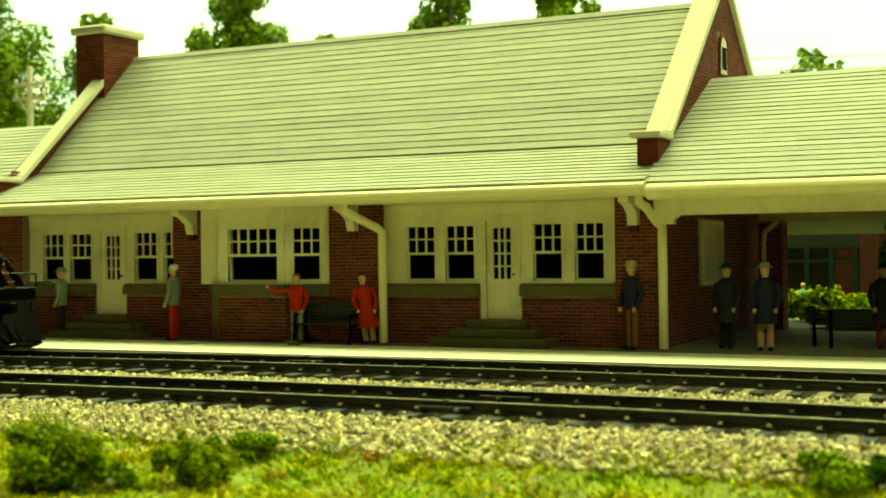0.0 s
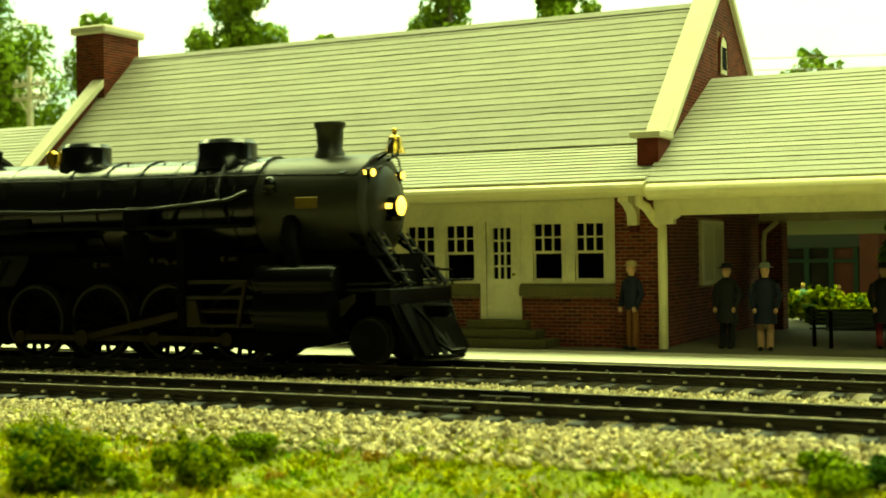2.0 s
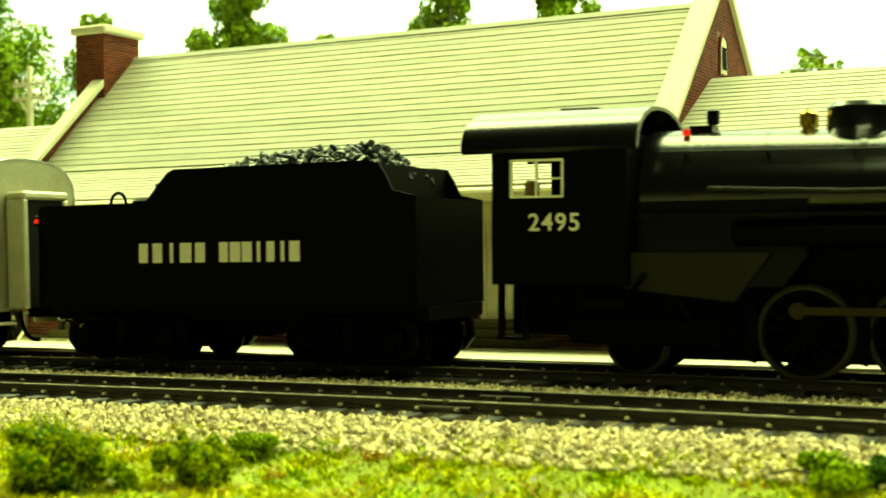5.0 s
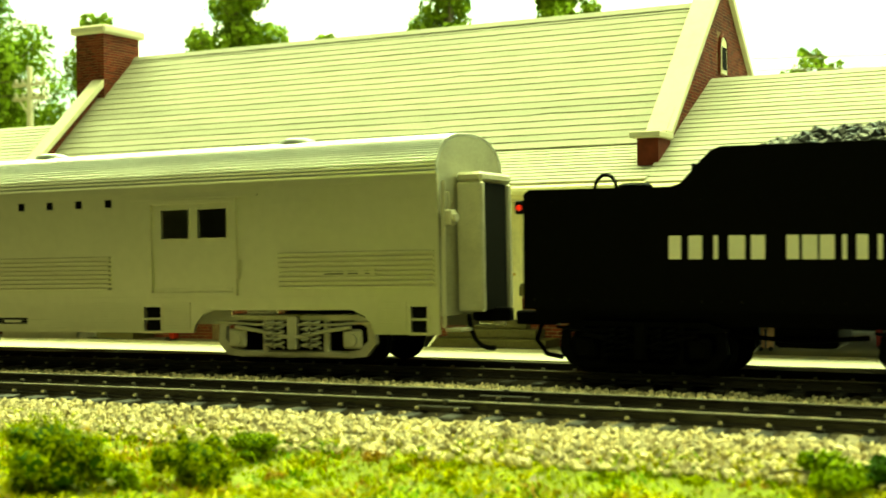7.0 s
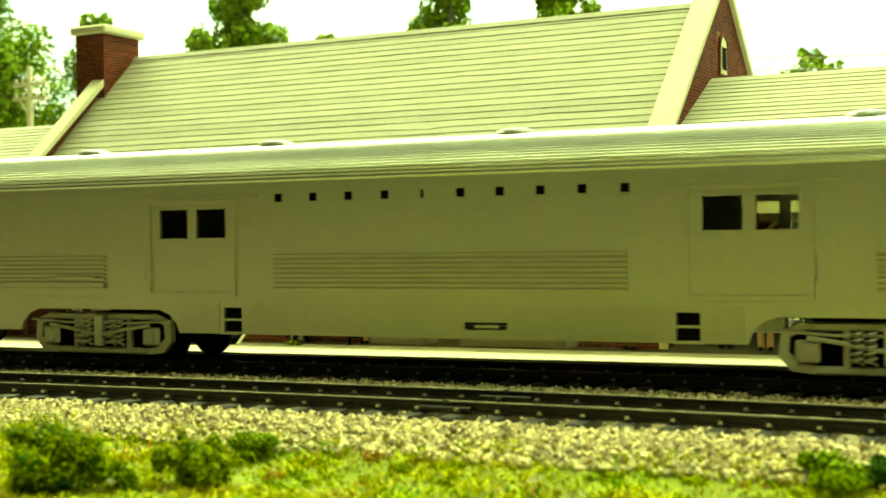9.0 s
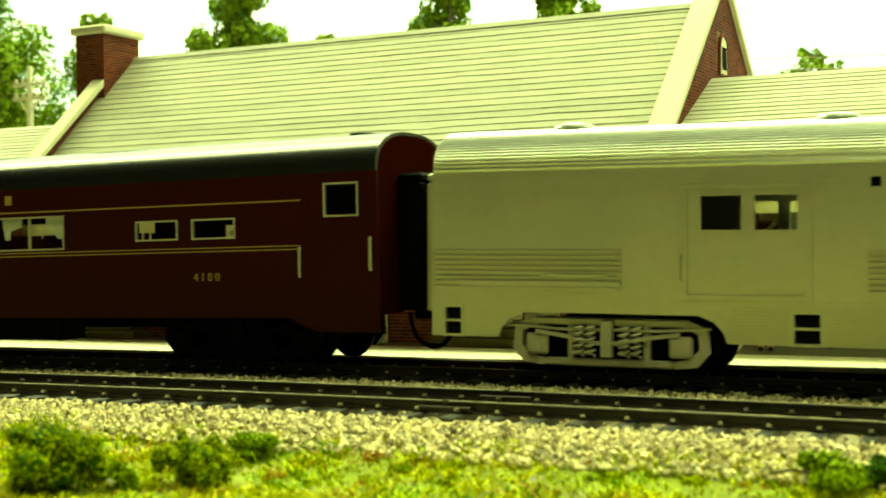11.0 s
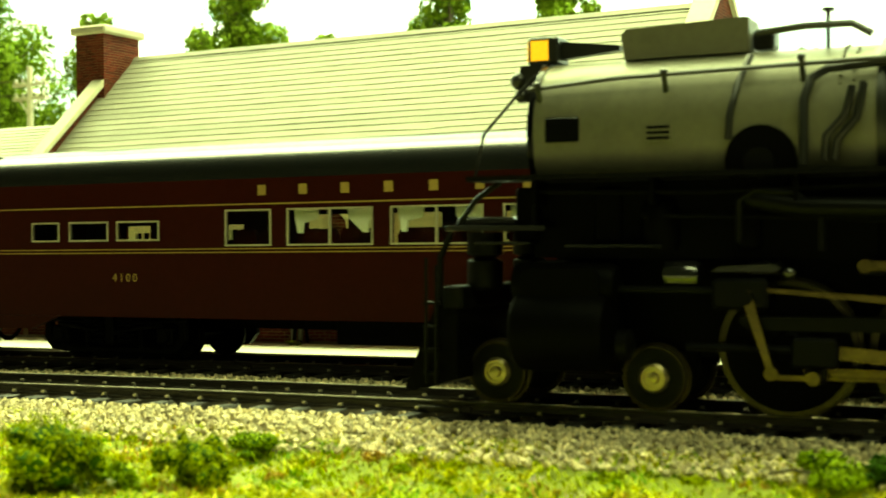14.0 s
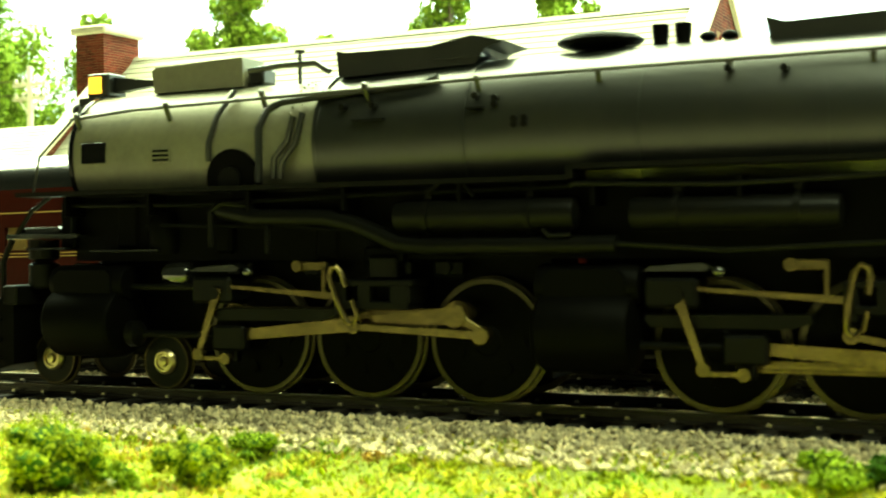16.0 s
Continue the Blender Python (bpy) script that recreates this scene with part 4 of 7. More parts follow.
    for xx in (-9.2, -7.43, -5.71, -3.98):
        for sy in (-1, 1):
            p("brake_shoe", Shape().prism([(X(xx - 0.1), 0.3), (X(xx + 0.1), 0.24), (X(xx + 0.16), 0.75), (X(xx + 0.1), 1.35), (X(xx - 0.08), 1.35), (X(xx - 0.02), 0.8)], "y", min(sy * 0.7, sy * 0.84), max(sy * 0.7, sy * 0.84)), "black_matt", lo)
    p("pilot_sheet", Shape().prism([(X(0.3), 1.12), (X(0.44), 1.12), (X(0.95), 0.2), (X(0.5), 0.2)], "y", -1.0, 1.0), "black_matt", lo)
    for sy in (-1, 1):
        p("cylinder_saddle", Shape().prism([(X(-2.9), 0.28), (X(-2.2), 0.2), (X(-1.2), 0.36), (X(-0.75), 0.6), (X(-2.9), 0.6)], "y", min(sy * 0.6, sy * 1.25), max(sy * 0.6, sy * 1.25)), "black_matt", lo)
        p("lever_guide", Shape().prism([(X(-0.66), 1.2), (X(-0.36), 1.32), (X(-0.36), 1.18), (X(-0.7), 0.86)], "y", min(sy * 1.2, sy * 1.3), max(sy * 1.2, sy * 1.3)), "ash_grey", lo, "grey slanted splash plate")
        p("deck_ladder", Shape().tube([(X(0.42), sy * 0.72, 1.45), (X(-0.2), sy * 0.62, 2.45)], 0.03, 6).tube([(X(0.42), sy * 0.44, 1.45), (X(-0.2), sy * 0.38, 2.45)], 0.03, 6), "black", lo)
        for i in range(5):
            u = (i + 0.5) / 5
            p("ladder_rung", Shape().cyl((X(0.42 - 0.62 * u), sy * (0.72 - 0.1 * u), 1.45 + u), (X(0.42 - 0.62 * u), sy * (0.44 - 0.06 * u), 1.45 + u), 0.02, seg=6), "hub_steel", lo)
        p("deck_rail", Shape().tube([(X(0.45), sy * 1.3, 1.42), (X(0.45), sy * 1.3, 1.72), (X(0.45), sy * 0.5, 1.74)], 0.025, 6).tube([(X(-0.5), sy * 1.28, 1.5), (X(0.9), sy * 1.28, 1.52)], 0.025, 6), "black", lo)
    p("front_hose", Shape().tube([(X(0.5), -0.5, 1.05), (X(0.85), -0.55, 0.75), (X(1.0), -0.55, 0.4), (X(1.3), -0.55, 0.24), (X(1.55), -0.55, 0.28)], 0.05, 7), "black", lo)
    for xx, zz in ((-6.55, 1.92), (-5.1, 2.0), (-4.75, 1.95), (-3.4, 2.0)):
        p("spring_rigging", Shape().box(X(xx - 0.1), X(xx + 0.12), -0.72, -0.6, zz - 0.05, zz + 0.05, 0.02).cyl((X(xx - 0.16), -0.72, zz), (X(xx - 0.16), -0.8, zz), 0.05, seg=10), "tyre", lo)
    # wheels
    for xx in (-8.3, -6.57, -4.85, -3.12):
        rolling.append((spoked_wheels("driving_wheel", X(xx), 0.75, lo, spokes=15, mats=("black_matt", "tyre_dull")), X(xx), 0.75, 1, 0.0, lo))
    rolling.append((spoked_wheels("pilot_wheel", X(-0.3), 0.42, lo, mats=("black_gear", "tyre_dull")), X(-0.3), 0.42, 1, 0.0, lo))
    rolling.append((spoked_wheels("trailing_wheel", X(-11.1), 0.52, lo, mats=("black_matt", "tyre_dull")), X(-11.1), 0.52, 1, 0.0, lo))
    rd = Shape().box(-5.25, 0.07, -1.06, -1.0, -0.07, 0.07, 0.015)
    for k in range(4):
        rd.cyl((-5.18 + k * 1.727, -1.08, 0), (-5.18 + k * 1.727, -0.83, 0), 0.14, seg=12)
    cranked.append((p("side_rod", rd, "steel_dull", lo, "steel side rod"), "side", (X(-3.12), 0.75, 0.37)))
    cranked.append((p("main_rod", Shape().box(0, 2.85, -1.18, -1.1, -0.08, 0.08, 0.015).cyl((0, -1.2, 0), (0, -1.08, 0), 0.17, seg=12).cyl((2.85, -1.2, 0), (2.85, -1.08, 0), 0.11, seg=12), "steel_dull", lo, "steel main rod"), "main", (X(-6.57), 0.75, 0.37, 2.85, 1.0)))
    cranked.append((p("crosshead", Shape().prism([(-0.24, -0.26), (0.24, -0.26), (0.2, -0.12), (0.12, 0.2), (-0.12, 0.2), (-0.2, -0.12)], "y", -1.3, -1.1).cyl((0.2, -1.2, 0), (1.6, -1.2, 0), 0.05, seg=8), "steel_dull", lo, "steel crosshead and piston rod"), "cross", (X(-6.57), 0.75, 0.37, 2.85, 1.0)))
    return lo, C


def coal_heap(x0, x1, y0, y1, z0, rise, parent, n=520):
    sh = Shape()
    for i in range(n):
        u, v = random.random(), random.random()
        x, y = x0 + (x1 - x0) * u, y0 + (y1 - y0) * v
        h = z0 + rise * min(1, 3 * u, 6 * (1 - u)) ** 0.7 * (0.75 + 0.25 * u) * (1 - (2 * v - 1) ** 2) * random.uniform(0.8, 1.05)
        s = random.uniform(0.08, 0.16)
        rr = bmesh.ops.create_icosphere(sh.bm, subdivisions=1, radius=s)
        bmesh.ops.transform(sh.bm, matrix=Matrix.Translation((x, y, h)) @ pose(0, 0, 0, random.uniform(0, 360), random.uniform(0, 360), 0) @ Matrix.Diagonal((1.2, 0.8, 0.65, 1)), verts=rr["verts"])
    return tagged(part("coal", sh, "coal", parent, "heaped glossy black coal", angle=5), kind="stuff")


def car_truck(x, parent, ma, base=2.1, r=0.44, heavy=True):
    """A passenger truck: side frames with pedestals, springs and bolster, and its wheelsets."""
    for sy in (-1, 1):
        y0, y1 = sorted((sy * 1.2, sy * 1.32))
        h = base / 2
        fr = Shape().box(x - h - 0.08, x + h + 0.08, y0, y1, 0.8, 0.94, 0.03).box(x - h + 0.1, x + h - 0.1, y0, y1, 0.12, 0.25, 0.03)
        for k in (-1, 1):
            e = x + k * h
            leg = [(e + k * 0.05, 0.94), (e + k * 0.42, 0.8), (e + k * 0.46, 0.4), (e + k * 0.26, 0.16), (e - k * 0.12, 0.12), (e - k * 0.12, 0.25), (e + k * 0.12, 0.28), (e + k * 0.3, 0.45), (e + k * 0.28, 0.7), (e, 0.82)]
            fr.prism(leg if k < 0 else leg[::-1], "y", y0, y1)
            fr.box(x + k * 0.66 - 0.06, x + k * 0.66 + 0.06, y0, y1, 0.2, 0.85, 0.02)
        # dark plate added behind the side frame to turn its gaps black
        part("gap_backing", Shape().box(x - h - 0.3, x + h + 0.3, min(sy * 0.98, sy * 1.05), max(sy * 0.98, sy * 1.05), 0.2, 0.9, 0.03), "black_matt", parent, "dark backing added behind the truck frame openings")
        f = part("side_frame", fr, ma, parent, "cast truck side frame")
        for k in (-1, 1):
            part("axle_box", Shape().box(x + k * h - 0.2, x + k * h + 0.2, min(sy * 1.3, sy * 1.4), max(sy * 1.3, sy * 1.4), 0.3, 0.66, 0.04).cyl((x + k * h, sy * 1.38, 0.46), (x + k * h, sy * 1.45, 0.46), 0.12, seg=12), ma, f)
            for dx in (0.3, 0.5):
                xx = x + k * dx
                coil = [(xx + 0.09 * math.cos(a), sy * 1.4 + 0.09 * math.sin(a), 0.3 + 0.5 * i / 40) for i, a in [(i, i * 2 * math.pi / 8) for i in range(41)]]
                part("spring", Shape().tube(coil, 0.025, 5), ma, f)
        part("equaliser", Shape().tube([(x - h, sy * 1.42, 0.7), (x - h * 0.55, sy * 1.42, 0.62), (x - 0.2, sy * 1.42, 0.52), (x + 0.2, sy * 1.42, 0.52), (x + h * 0.55, sy * 1.42, 0.62), (x + h, sy * 1.42, 0.7)], 0.04, 6).box(x - 0.1, x + 0.1, min(sy * 1.3, sy * 1.46), max(sy * 1.3, sy * 1.46), 0.28, 0.9, 0.02), ma, f)
        part("brake_hanger", Shape().tube([(x - h - 0.5, sy * 1.36, 0.8), (x - h + 0.4, sy * 1.36, 0.74), (x + h - 0.4, sy * 1.36, 0.74), (x + h + 0.5, sy * 1.36, 0.8)], 0.028, 6), ma, f)
    part("bolster", Shape().box(x - 0.3, x + 0.3, -1.2, 1.2, 0.5, 0.95), "black_matt", parent)
    for k in (-1, 1):
        rolling.append((spoked_wheels("wheelset", x + k * base / 2, r, parent, mats=("black_matt", "black_matt")), x + k * base / 2, r, 1, 0.0, parent))


def tender():
    C = -19.2
    te = thing("tender", "black model tender with white lettering and heaped coal", "tender")

    def X(v):
        return v - C
    out = [(X(-23.5), 1.1), (X(-14.9), 1.1), (X(-14.9), 3.1), (X(-15.35), 3.2), (X(-15.5), 3.5), (X(-15.65), 3.72), (X(-15.9), 3.76), (X(-20.1), 3.76), (X(-20.26), 3.71), (X(-20.42), 3.56), (X(-20.68), 3.28), (X(-20.78), 3.18), (X(-20.95), 3.13), (X(-23.4), 3.13), (X(-23.5), 3.05)]
    body = part("side_sheet", Shape().prism(out, "y", -1.5, -1.44), "black_matt", te, "matt black tender side")
    part("side_sheet", Shape().prism(out, "y", 1.44, 1.5), "black_matt", te)
    part("tank", Shape().box(X(-23.5), X(-14.9), -1.438, 1.438, 1.1, 3.08), "black_matt", te)
    part("coal_board", Shape().box(X(-20.6), X(-20.54), -1.438, 1.438, 3.09, 3.5), "black_matt", te)
    part("coal_board", Shape().box(X(-15.7), X(-15.64), -1.438, 1.438, 3.09, 3.7), "black_matt", te)
    for i in range(26):
        for z in (1.25, 2.9):
            part("rivet", Shape().box(X(-23.3 + i * 0.32) - 0.015, X(-23.3 + i * 0.32) + 0.015, -1.512, -1.5, z, z + 0.03), "black", body)
    # name along the side: one plain bar for each letter
    xs_ = [-20.86 + i * 0.335 for i in range(5)] + [-18.98 + i * 0.262 for i in range(7)]
    widths = [0.2, 0.22, 0.07, 0.26, 0.22, 0.19, 0.23, 0.22, 0.07, 0.17, 0.07, 0.22]
    for xx, ww in zip(xs_, widths):
        letter_block(body, X(xx), -1.502, 1.95, ww, 0.38, "white_letter")
    coal_heap(X(-20.4), X(-15.7), -1.35, 1.35, 3.46, 0.68, te, 760)
    part("deck_rail", Shape().tube([(X(-22.42 + 0.2 * math.cos(a)), -0.3, 3.16 + 0.26 * math.sin(a)) for a in [math.pi * 1.15 - k * math.pi * 1.3 / 14 for k in range(15)]], 0.035, 8), "black_matt", te)
    part("water_hatch", Shape().lathe([(0.3, 3.1), (0.3, 3.24), (0.24, 3.28), (0.02, 3.29)], (X(-22.0), 0.1, 0)), "black_matt", te)
    ml = part("marker_lamp", Shape().box(X(-23.68), X(-23.5), -1.45, -1.22, 2.72, 2.95, 0.02), "black", te)
    part("lens", Shape().cyl((X(-23.6), -1.44, 2.83), (X(-23.6), -1.47, 2.83), 0.05, seg=12).cyl((X(-23.67), -1.33, 2.83), (X(-23.71), -1.33, 2.83), 0.05, seg=12), "lamp_red", ml, "glowing red lens")
    part("underframe", Shape().box(X(-23.4), X(-14.8), -1.2, 1.2, 0.85, 1.1).box(X(-19.4), X(-18.4), -0.8, 0.8, 0.5, 0.85, 0.05), "black_matt", te)
    part("brake_rigging", Shape().tube([(X(-20), -0.9, 0.7), (X(-19), -0.95, 0.62), (X(-17.9), -0.9, 0.7)], 0.04), "black_matt", te)
    part("coupler", Shape().box(X(-24.2), X(-23.4), -0.12, 0.12, 0.75, 1.0, 0.03), "black_matt", te)
    part("air_hose", Shape().tube([(X(-23.6), -0.3, 0.85), (X(-23.7), -0.35, 0.5), (X(-23.5), -0.35, 0.25), (X(-23.2), -0.35, 0.2)], 0.045), "black_matt", te)
    part("ladder", Shape().tube([(X(-14.95), -1.52, 1.2), (X(-14.95), -1.52, 3.0)], 0.03).tube([(X(-23.45), -1.53, 1.2), (X(-23.45), -1.53, 2.6)], 0.02), "black_matt", te)
    car_truck(X(-21.48), te, "black_matt", base=1.95, r=0.43)
    car_truck(X(-16.37), te, "black_matt", base=1.8, r=0.43)
    return te, C


def letter_block(parent, x, y, z, w, h, ma):
    part("letter_bar", Shape().box(x - w / 2, x + w / 2, y - 0.008, y + 0.01, z, z + h), ma, parent)


def side_with_openings(sh, x0, x1, y, z0, z1, holes, t=0.06):
    """A car side at y with true window openings (x0, x1, z0, z1)."""
    xs_ = sorted({x0, x1, *[h[0] for h in holes], *[h[1] for h in holes]})
    for a, b in zip(xs_, xs_[1:]):
        hs = sorted([h for h in holes if h[0] <= a + 1e-6 and h[1] >= b - 1e-6], key=lambda h: h[2])
        z = z0
        for h in hs:
            if h[2] > z:
                sh.box(a, b, y, y + t, z, h[2])
            z = h[3]
        if z1 > z:
            sh.box(a, b, y, y + t, z, z1)
    bmesh.ops.remove_doubles(sh.bm, verts=sh.bm.verts, dist=1e-5)
    return sh


def frame_ring(x0, x1, y0, y1, z0, z1, t):
    """A rectangular frame of width t round an opening, as one welded piece."""
    sh = Shape()
    rings = []
    for y in (y0, y1):
        for g in (t, 0.0):
            rings.append([sh.bm.verts.new(q) for q in ((x0 - g, y, z0 - g), (x1 + g, y, z0 - g), (x1 + g, y, z1 + g), (x0 - g, y, z1 + g))])
    fo, fi, bo, bi = rings
    for p, q in ((fo, fi), (fi, bi), (bi, bo), (bo, fo)):
        for k in range(4):
            sh.bm.faces.new((p[k], p[(k + 1) % 4], q[(k + 1) % 4], q[k]))
    return sh


def car_shell(te, C, xf, xb, z0, z_eave, z_top, ma, roof_ma, holes, arches, ribs=0, roof_label=""):
    """Sides, ends, floor and roof of a passenger car between xb and xf."""
    W = 1.53
    holes = [(a - C, b - C, c, d) for a, b, c, d in holes]
    arch_holes = [(a - C, b - C, z0 - 0.01, d) for a, b, d in arches]
    body = part("body", side_with_openings(Shape(), xb - C, xf - C, -W, z0, z_eave, holes + arch_holes), ma, te)
    part("far_side", side_with_openings(Shape(), xb - C, xf - C, W - 0.06, z0, z_eave, holes + arch_holes), ma, te)
    part("floor", Shape().box(xb - C + 0.05, xf - C - 0.05, -W + 0.06, W - 0.06, 1.02, 1.14), "black_matt", te)
    prof = arch_profile(W, z_eave, z_top, 26, 2.5)
    if ribs:
        fine = arch_profile(W, z_eave, z_top, 96, 2.5)
        prof = [(y * (1.0 if i % 2 else 0.988), z_eave + (z - z_eave) * (1.0 if i % 2 else 0.985)) for i, (y, z) in enumerate(fine)]
    inner = [(y * 0.95, z - 0.06) for y, z in arch_profile(W, z_eave, z_top, 12, 2.5)][::-1]
    roof_ = part("roof", Shape().prism(prof + inner, "x", xb - C + 0.02, xf - C - 0.02), roof_ma, te, roof_label, angle=25 if ribs else 35)
    endp = [(-W + 0.02, 0.9), (-0.5, 0.9), (-0.5, 3.25), (0.5, 3.25), (0.5, 0.9), (W - 0.02, 0.9)] + [(y * 0.98, z - 0.02) for y, z in arch_profile(W, z_eave, z_top, 20, 2.5)[::-1]]
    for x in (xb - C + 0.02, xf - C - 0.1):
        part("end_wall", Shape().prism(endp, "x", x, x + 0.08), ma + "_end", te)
    for x, s in ((xf - C, 1), (xb - C, -1)):
        a, b = sorted((x, x + s * 0.5))
        dm = "black_matt" if ma != "silver" else "silver_truck"
        dia = part("diaphragm", Shape().box(a, b, -0.72, 0.72, 3.3, 3.48, 0.05), dm, te, "folding end diaphragm")
        for y in (-0.64, 0.64):
            part("diaphragm_side", Shape().box(a, b, y - 0.08, y + 0.08, 0.95, 3.295, 0.03), dm, dia)
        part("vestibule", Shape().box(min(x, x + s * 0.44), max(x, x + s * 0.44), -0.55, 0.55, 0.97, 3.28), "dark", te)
        a, b = sorted((x, x + s * 0.75))
        part("coupler", Shape().box(a, b, -0.12, 0.12, 0.75, 1.0, 0.03), "black_matt", te)
        part("air_hose", Shape().tube([(x + s * (0.08 + 0.5 * u * u), -0.42, 0.9 - 0.62 * math.sin(u * 1.7)) for u in [k / 10 for k in range(11)]], 0.045), "black_matt", te)
    return body, roof_


def baggage_car():
    C = -35.76
    te = thing("baggage_car", "silver stainless steel baggage car with fluted roof and ribbed panels", "railway car")

    def X(v):
        return v - C
    holes = []
    for d in (-31.28, -41.95):
        holes += [(d + 0.27, d + 0.92, 2.4, 2.95), (d + 1.13, d + 1.79, 2.4, 2.95)]
    steps = [(-25.62, -25.3), (-31.45, -31.05), (-40.2, -39.8), (-46.2, -45.9)]
    holes += [(a, b, 0.62, 1.08) for a, b in steps]
    body, roof_ = car_shell(te, C, -25.06, -46.46, 0.58, 3.42, 4.23, "silver", "silver_roof", holes, [(-30.3, -26.35, 1.02), (-45.2, -41.25, 1.02)], ribs=1, roof_label="fluted silver roof")
    # truck arches are rounded at their corners
    for a, b in ((-30.3, -26.35), (-45.2, -41.25)):
        for x, s in ((a, 1), (b, -1)):
            part("arch_corner", Shape().prism([(X(x), 1.03), (X(x + s * 0.5), 1.03), (X(x + s * 0.22), 0.92), (X(x + s * 0.06), 0.75), (X(x), 0.58)], "y", -1.53, -1.47), "silver", body)
    for a, b in steps:
        part("step_frame", frame_ring(X(a), X(b), -1.545, -1.5, 0.62, 1.08, 0.05).box(X(a), X(b), -1.54, -1.4, 0.83, 0.87), "silver", te)
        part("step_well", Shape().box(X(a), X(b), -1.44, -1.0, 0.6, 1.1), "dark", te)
    # ribbed panels
    for a, b in ((-39.07, -32.25), (-28.32, -25.13), (-46.4, -43.0)):
        for i in range(8):
            z = 1.42 + i * 0.088
            part("rib", Shape().prism([(-1.53, z), (-1.62, z + 0.008), (-1.62, z + 0.036), (-1.53, z + 0.048)], "x", X(a), X(b)), "silver", body)
    for i in range(10):
        z = 0.64 + i * 0.055
        for a, b in ((-41.2, -40.3), (-39.7, -31.5), (-31.0, -30.35), (-26.3, -25.7)):
            part("skirt_rib", Shape().box(X(a), X(b), -1.56, -1.53, z, z + 0.026), "silver", body)
    part("belt_rail", Shape().box(X(-46.44), X(-25.08), -1.55, -1.53, 1.22, 1.27).box(X(-46.44), X(-42), -1.55, -1.53, 3.0, 3.04).box(X(-39.9), X(-31.35), -1.545, -1.53, 2.98, 3.02).box(X(-29.2), X(-25.08), -1.55, -1.53, 3.0, 3.04).box(X(-46.44), X(-25.08), -1.55, -1.53, 3.3, 3.35), "silver", body)
    # doors
    for d in (-31.28, -41.95):
        dr = part("sliding_door", frame_ring(X(d + 0.06), X(d + 1.96), -1.59, -1.53, 1.36, 3.07, 0.07), "silver", body, "silver sliding baggage door")
        part("door_rail", Shape().box(X(d - 0.5), X(d + 2.5), -1.58, -1.53, 3.16, 3.2).box(X(d + 0.1), X(d + 1.9), -1.55, -1.53, 1.4, 1.44), "silver", dr)
        for a, b in ((d + 0.27, d + 0.92), (d + 1.13, d + 1.79)):
            part("window_frame", frame_ring(X(a), X(b), -1.545, -1.49, 2.4, 2.95, 0.035), "silver", dr)
            g = part("pane", Shape().box(X(a), X(b), -1.5, -1.495, 2.4, 2.95), "pane", dr)
            g.visible_shadow = False
        part("door_handle", Shape().tube([(X(d + (2.05 if d > -40 else -0.05)), -1.54, 1.6), (X(d + (2.05 if d > -40 else -0.05)), -1.6, 1.65), (X(d + (2.05 if d > -40 else -0.05)), -1.6, 1.95), (X(d + (2.05 if d > -40 else -0.05)), -1.54, 2.0)], 0.02, 6), "silver", dr)
    # name board: one plain bar for each letter
    for i in range(10):
        letter_block(body, X(-38.98 + i * (6.69 / 9)), -1.534, 3.055, 0.05 if i == 4 else 0.15, 0.15, "black_matt")
    pl = part("name_plate", Shape().box(X(-27.45), X(-26.3), -1.575, -1.55, 1.62, 1.78, 0.008), "silver", body)
    for a, b in ((-27.35, -26.95), (-26.85, -26.65), (-26.5, -26.42)):
        part("writing_bar", Shape().box(X(a), X(b), -1.58, -1.57, 1.67, 1.73), "black_matt", pl)
    for v in (-28.56, -34.66, -39.7, -44.2):
        part("roof_vent", Shape().lathe([(0.3, 4.16), (0.36, 4.22), (0.34, 4.26), (0.2, 4.3), (0.02, 4.31)], (X(v), -0.42, 0.0), seg=20), "silver_roof", roof_, "low silver roof vent")
    part("grab_rail", Shape().tube([(X(-25.03), -1.3, 2.6), (X(-24.95), -1.3, 2.6), (X(-24.95), -1.3, 3.1), (X(-25.03), -1.3, 3.1)], 0.025, 6), "silver", te)
    part("end_lamp", Shape().box(X(-25.05), X(-24.85), -1.42, -1.2, 2.5, 2.78, 0.02).cyl((X(-24.85), -1.3, 2.64), (X(-24.78), -1.3, 2.64), 0.08, seg=10), "silver_truck", te)
    part("end_post", Shape().tube([(X(-25.0), -1.46, 0.7), (X(-24.97), -1.47, 3.3)], 0.04, 6), "silver", te)
    part("end_step", Shape().box(X(-25.06), X(-24.75), -1.3, -0.8, 0.62, 0.68, 0.01), "silver_truck", te)
    for a, b in ((-44.4, -43.2), (-45.9, -43.0)):
        part("rib_plate", Shape().box(X(a), X(b), -1.625, -1.6, 1.62 if a > -45 else 1.46, 1.68 if a > -45 else 1.56, 0.008), "silver", body)
    part("skirt_box", Shape().box(X(-35.2), X(-34.4), -1.56, -1.52, 0.74, 0.88, 0.01), "black_gear", body, "dark vent in the skirt")
    part("vent_lid", Shape().box(X(-35.0), X(-34.55), -1.575, -1.55, 0.77, 0.83, 0.01), "silver", body)
    part("underfloor_box", Shape().box(X(-37.2), X(-36.1), -1.3, -0.7, 0.45, 0.62).box(X(-35.5), X(-33.5), -1.1, -0.5, 0.42, 0.6), "silver_truck", te)
    car_truck(X(-28.15), te, "silver_truck", base=2.5, r=0.44)
    car_truck(X(-43.3), te, "silver_truck", base=2.5, r=0.44)
    return te, C


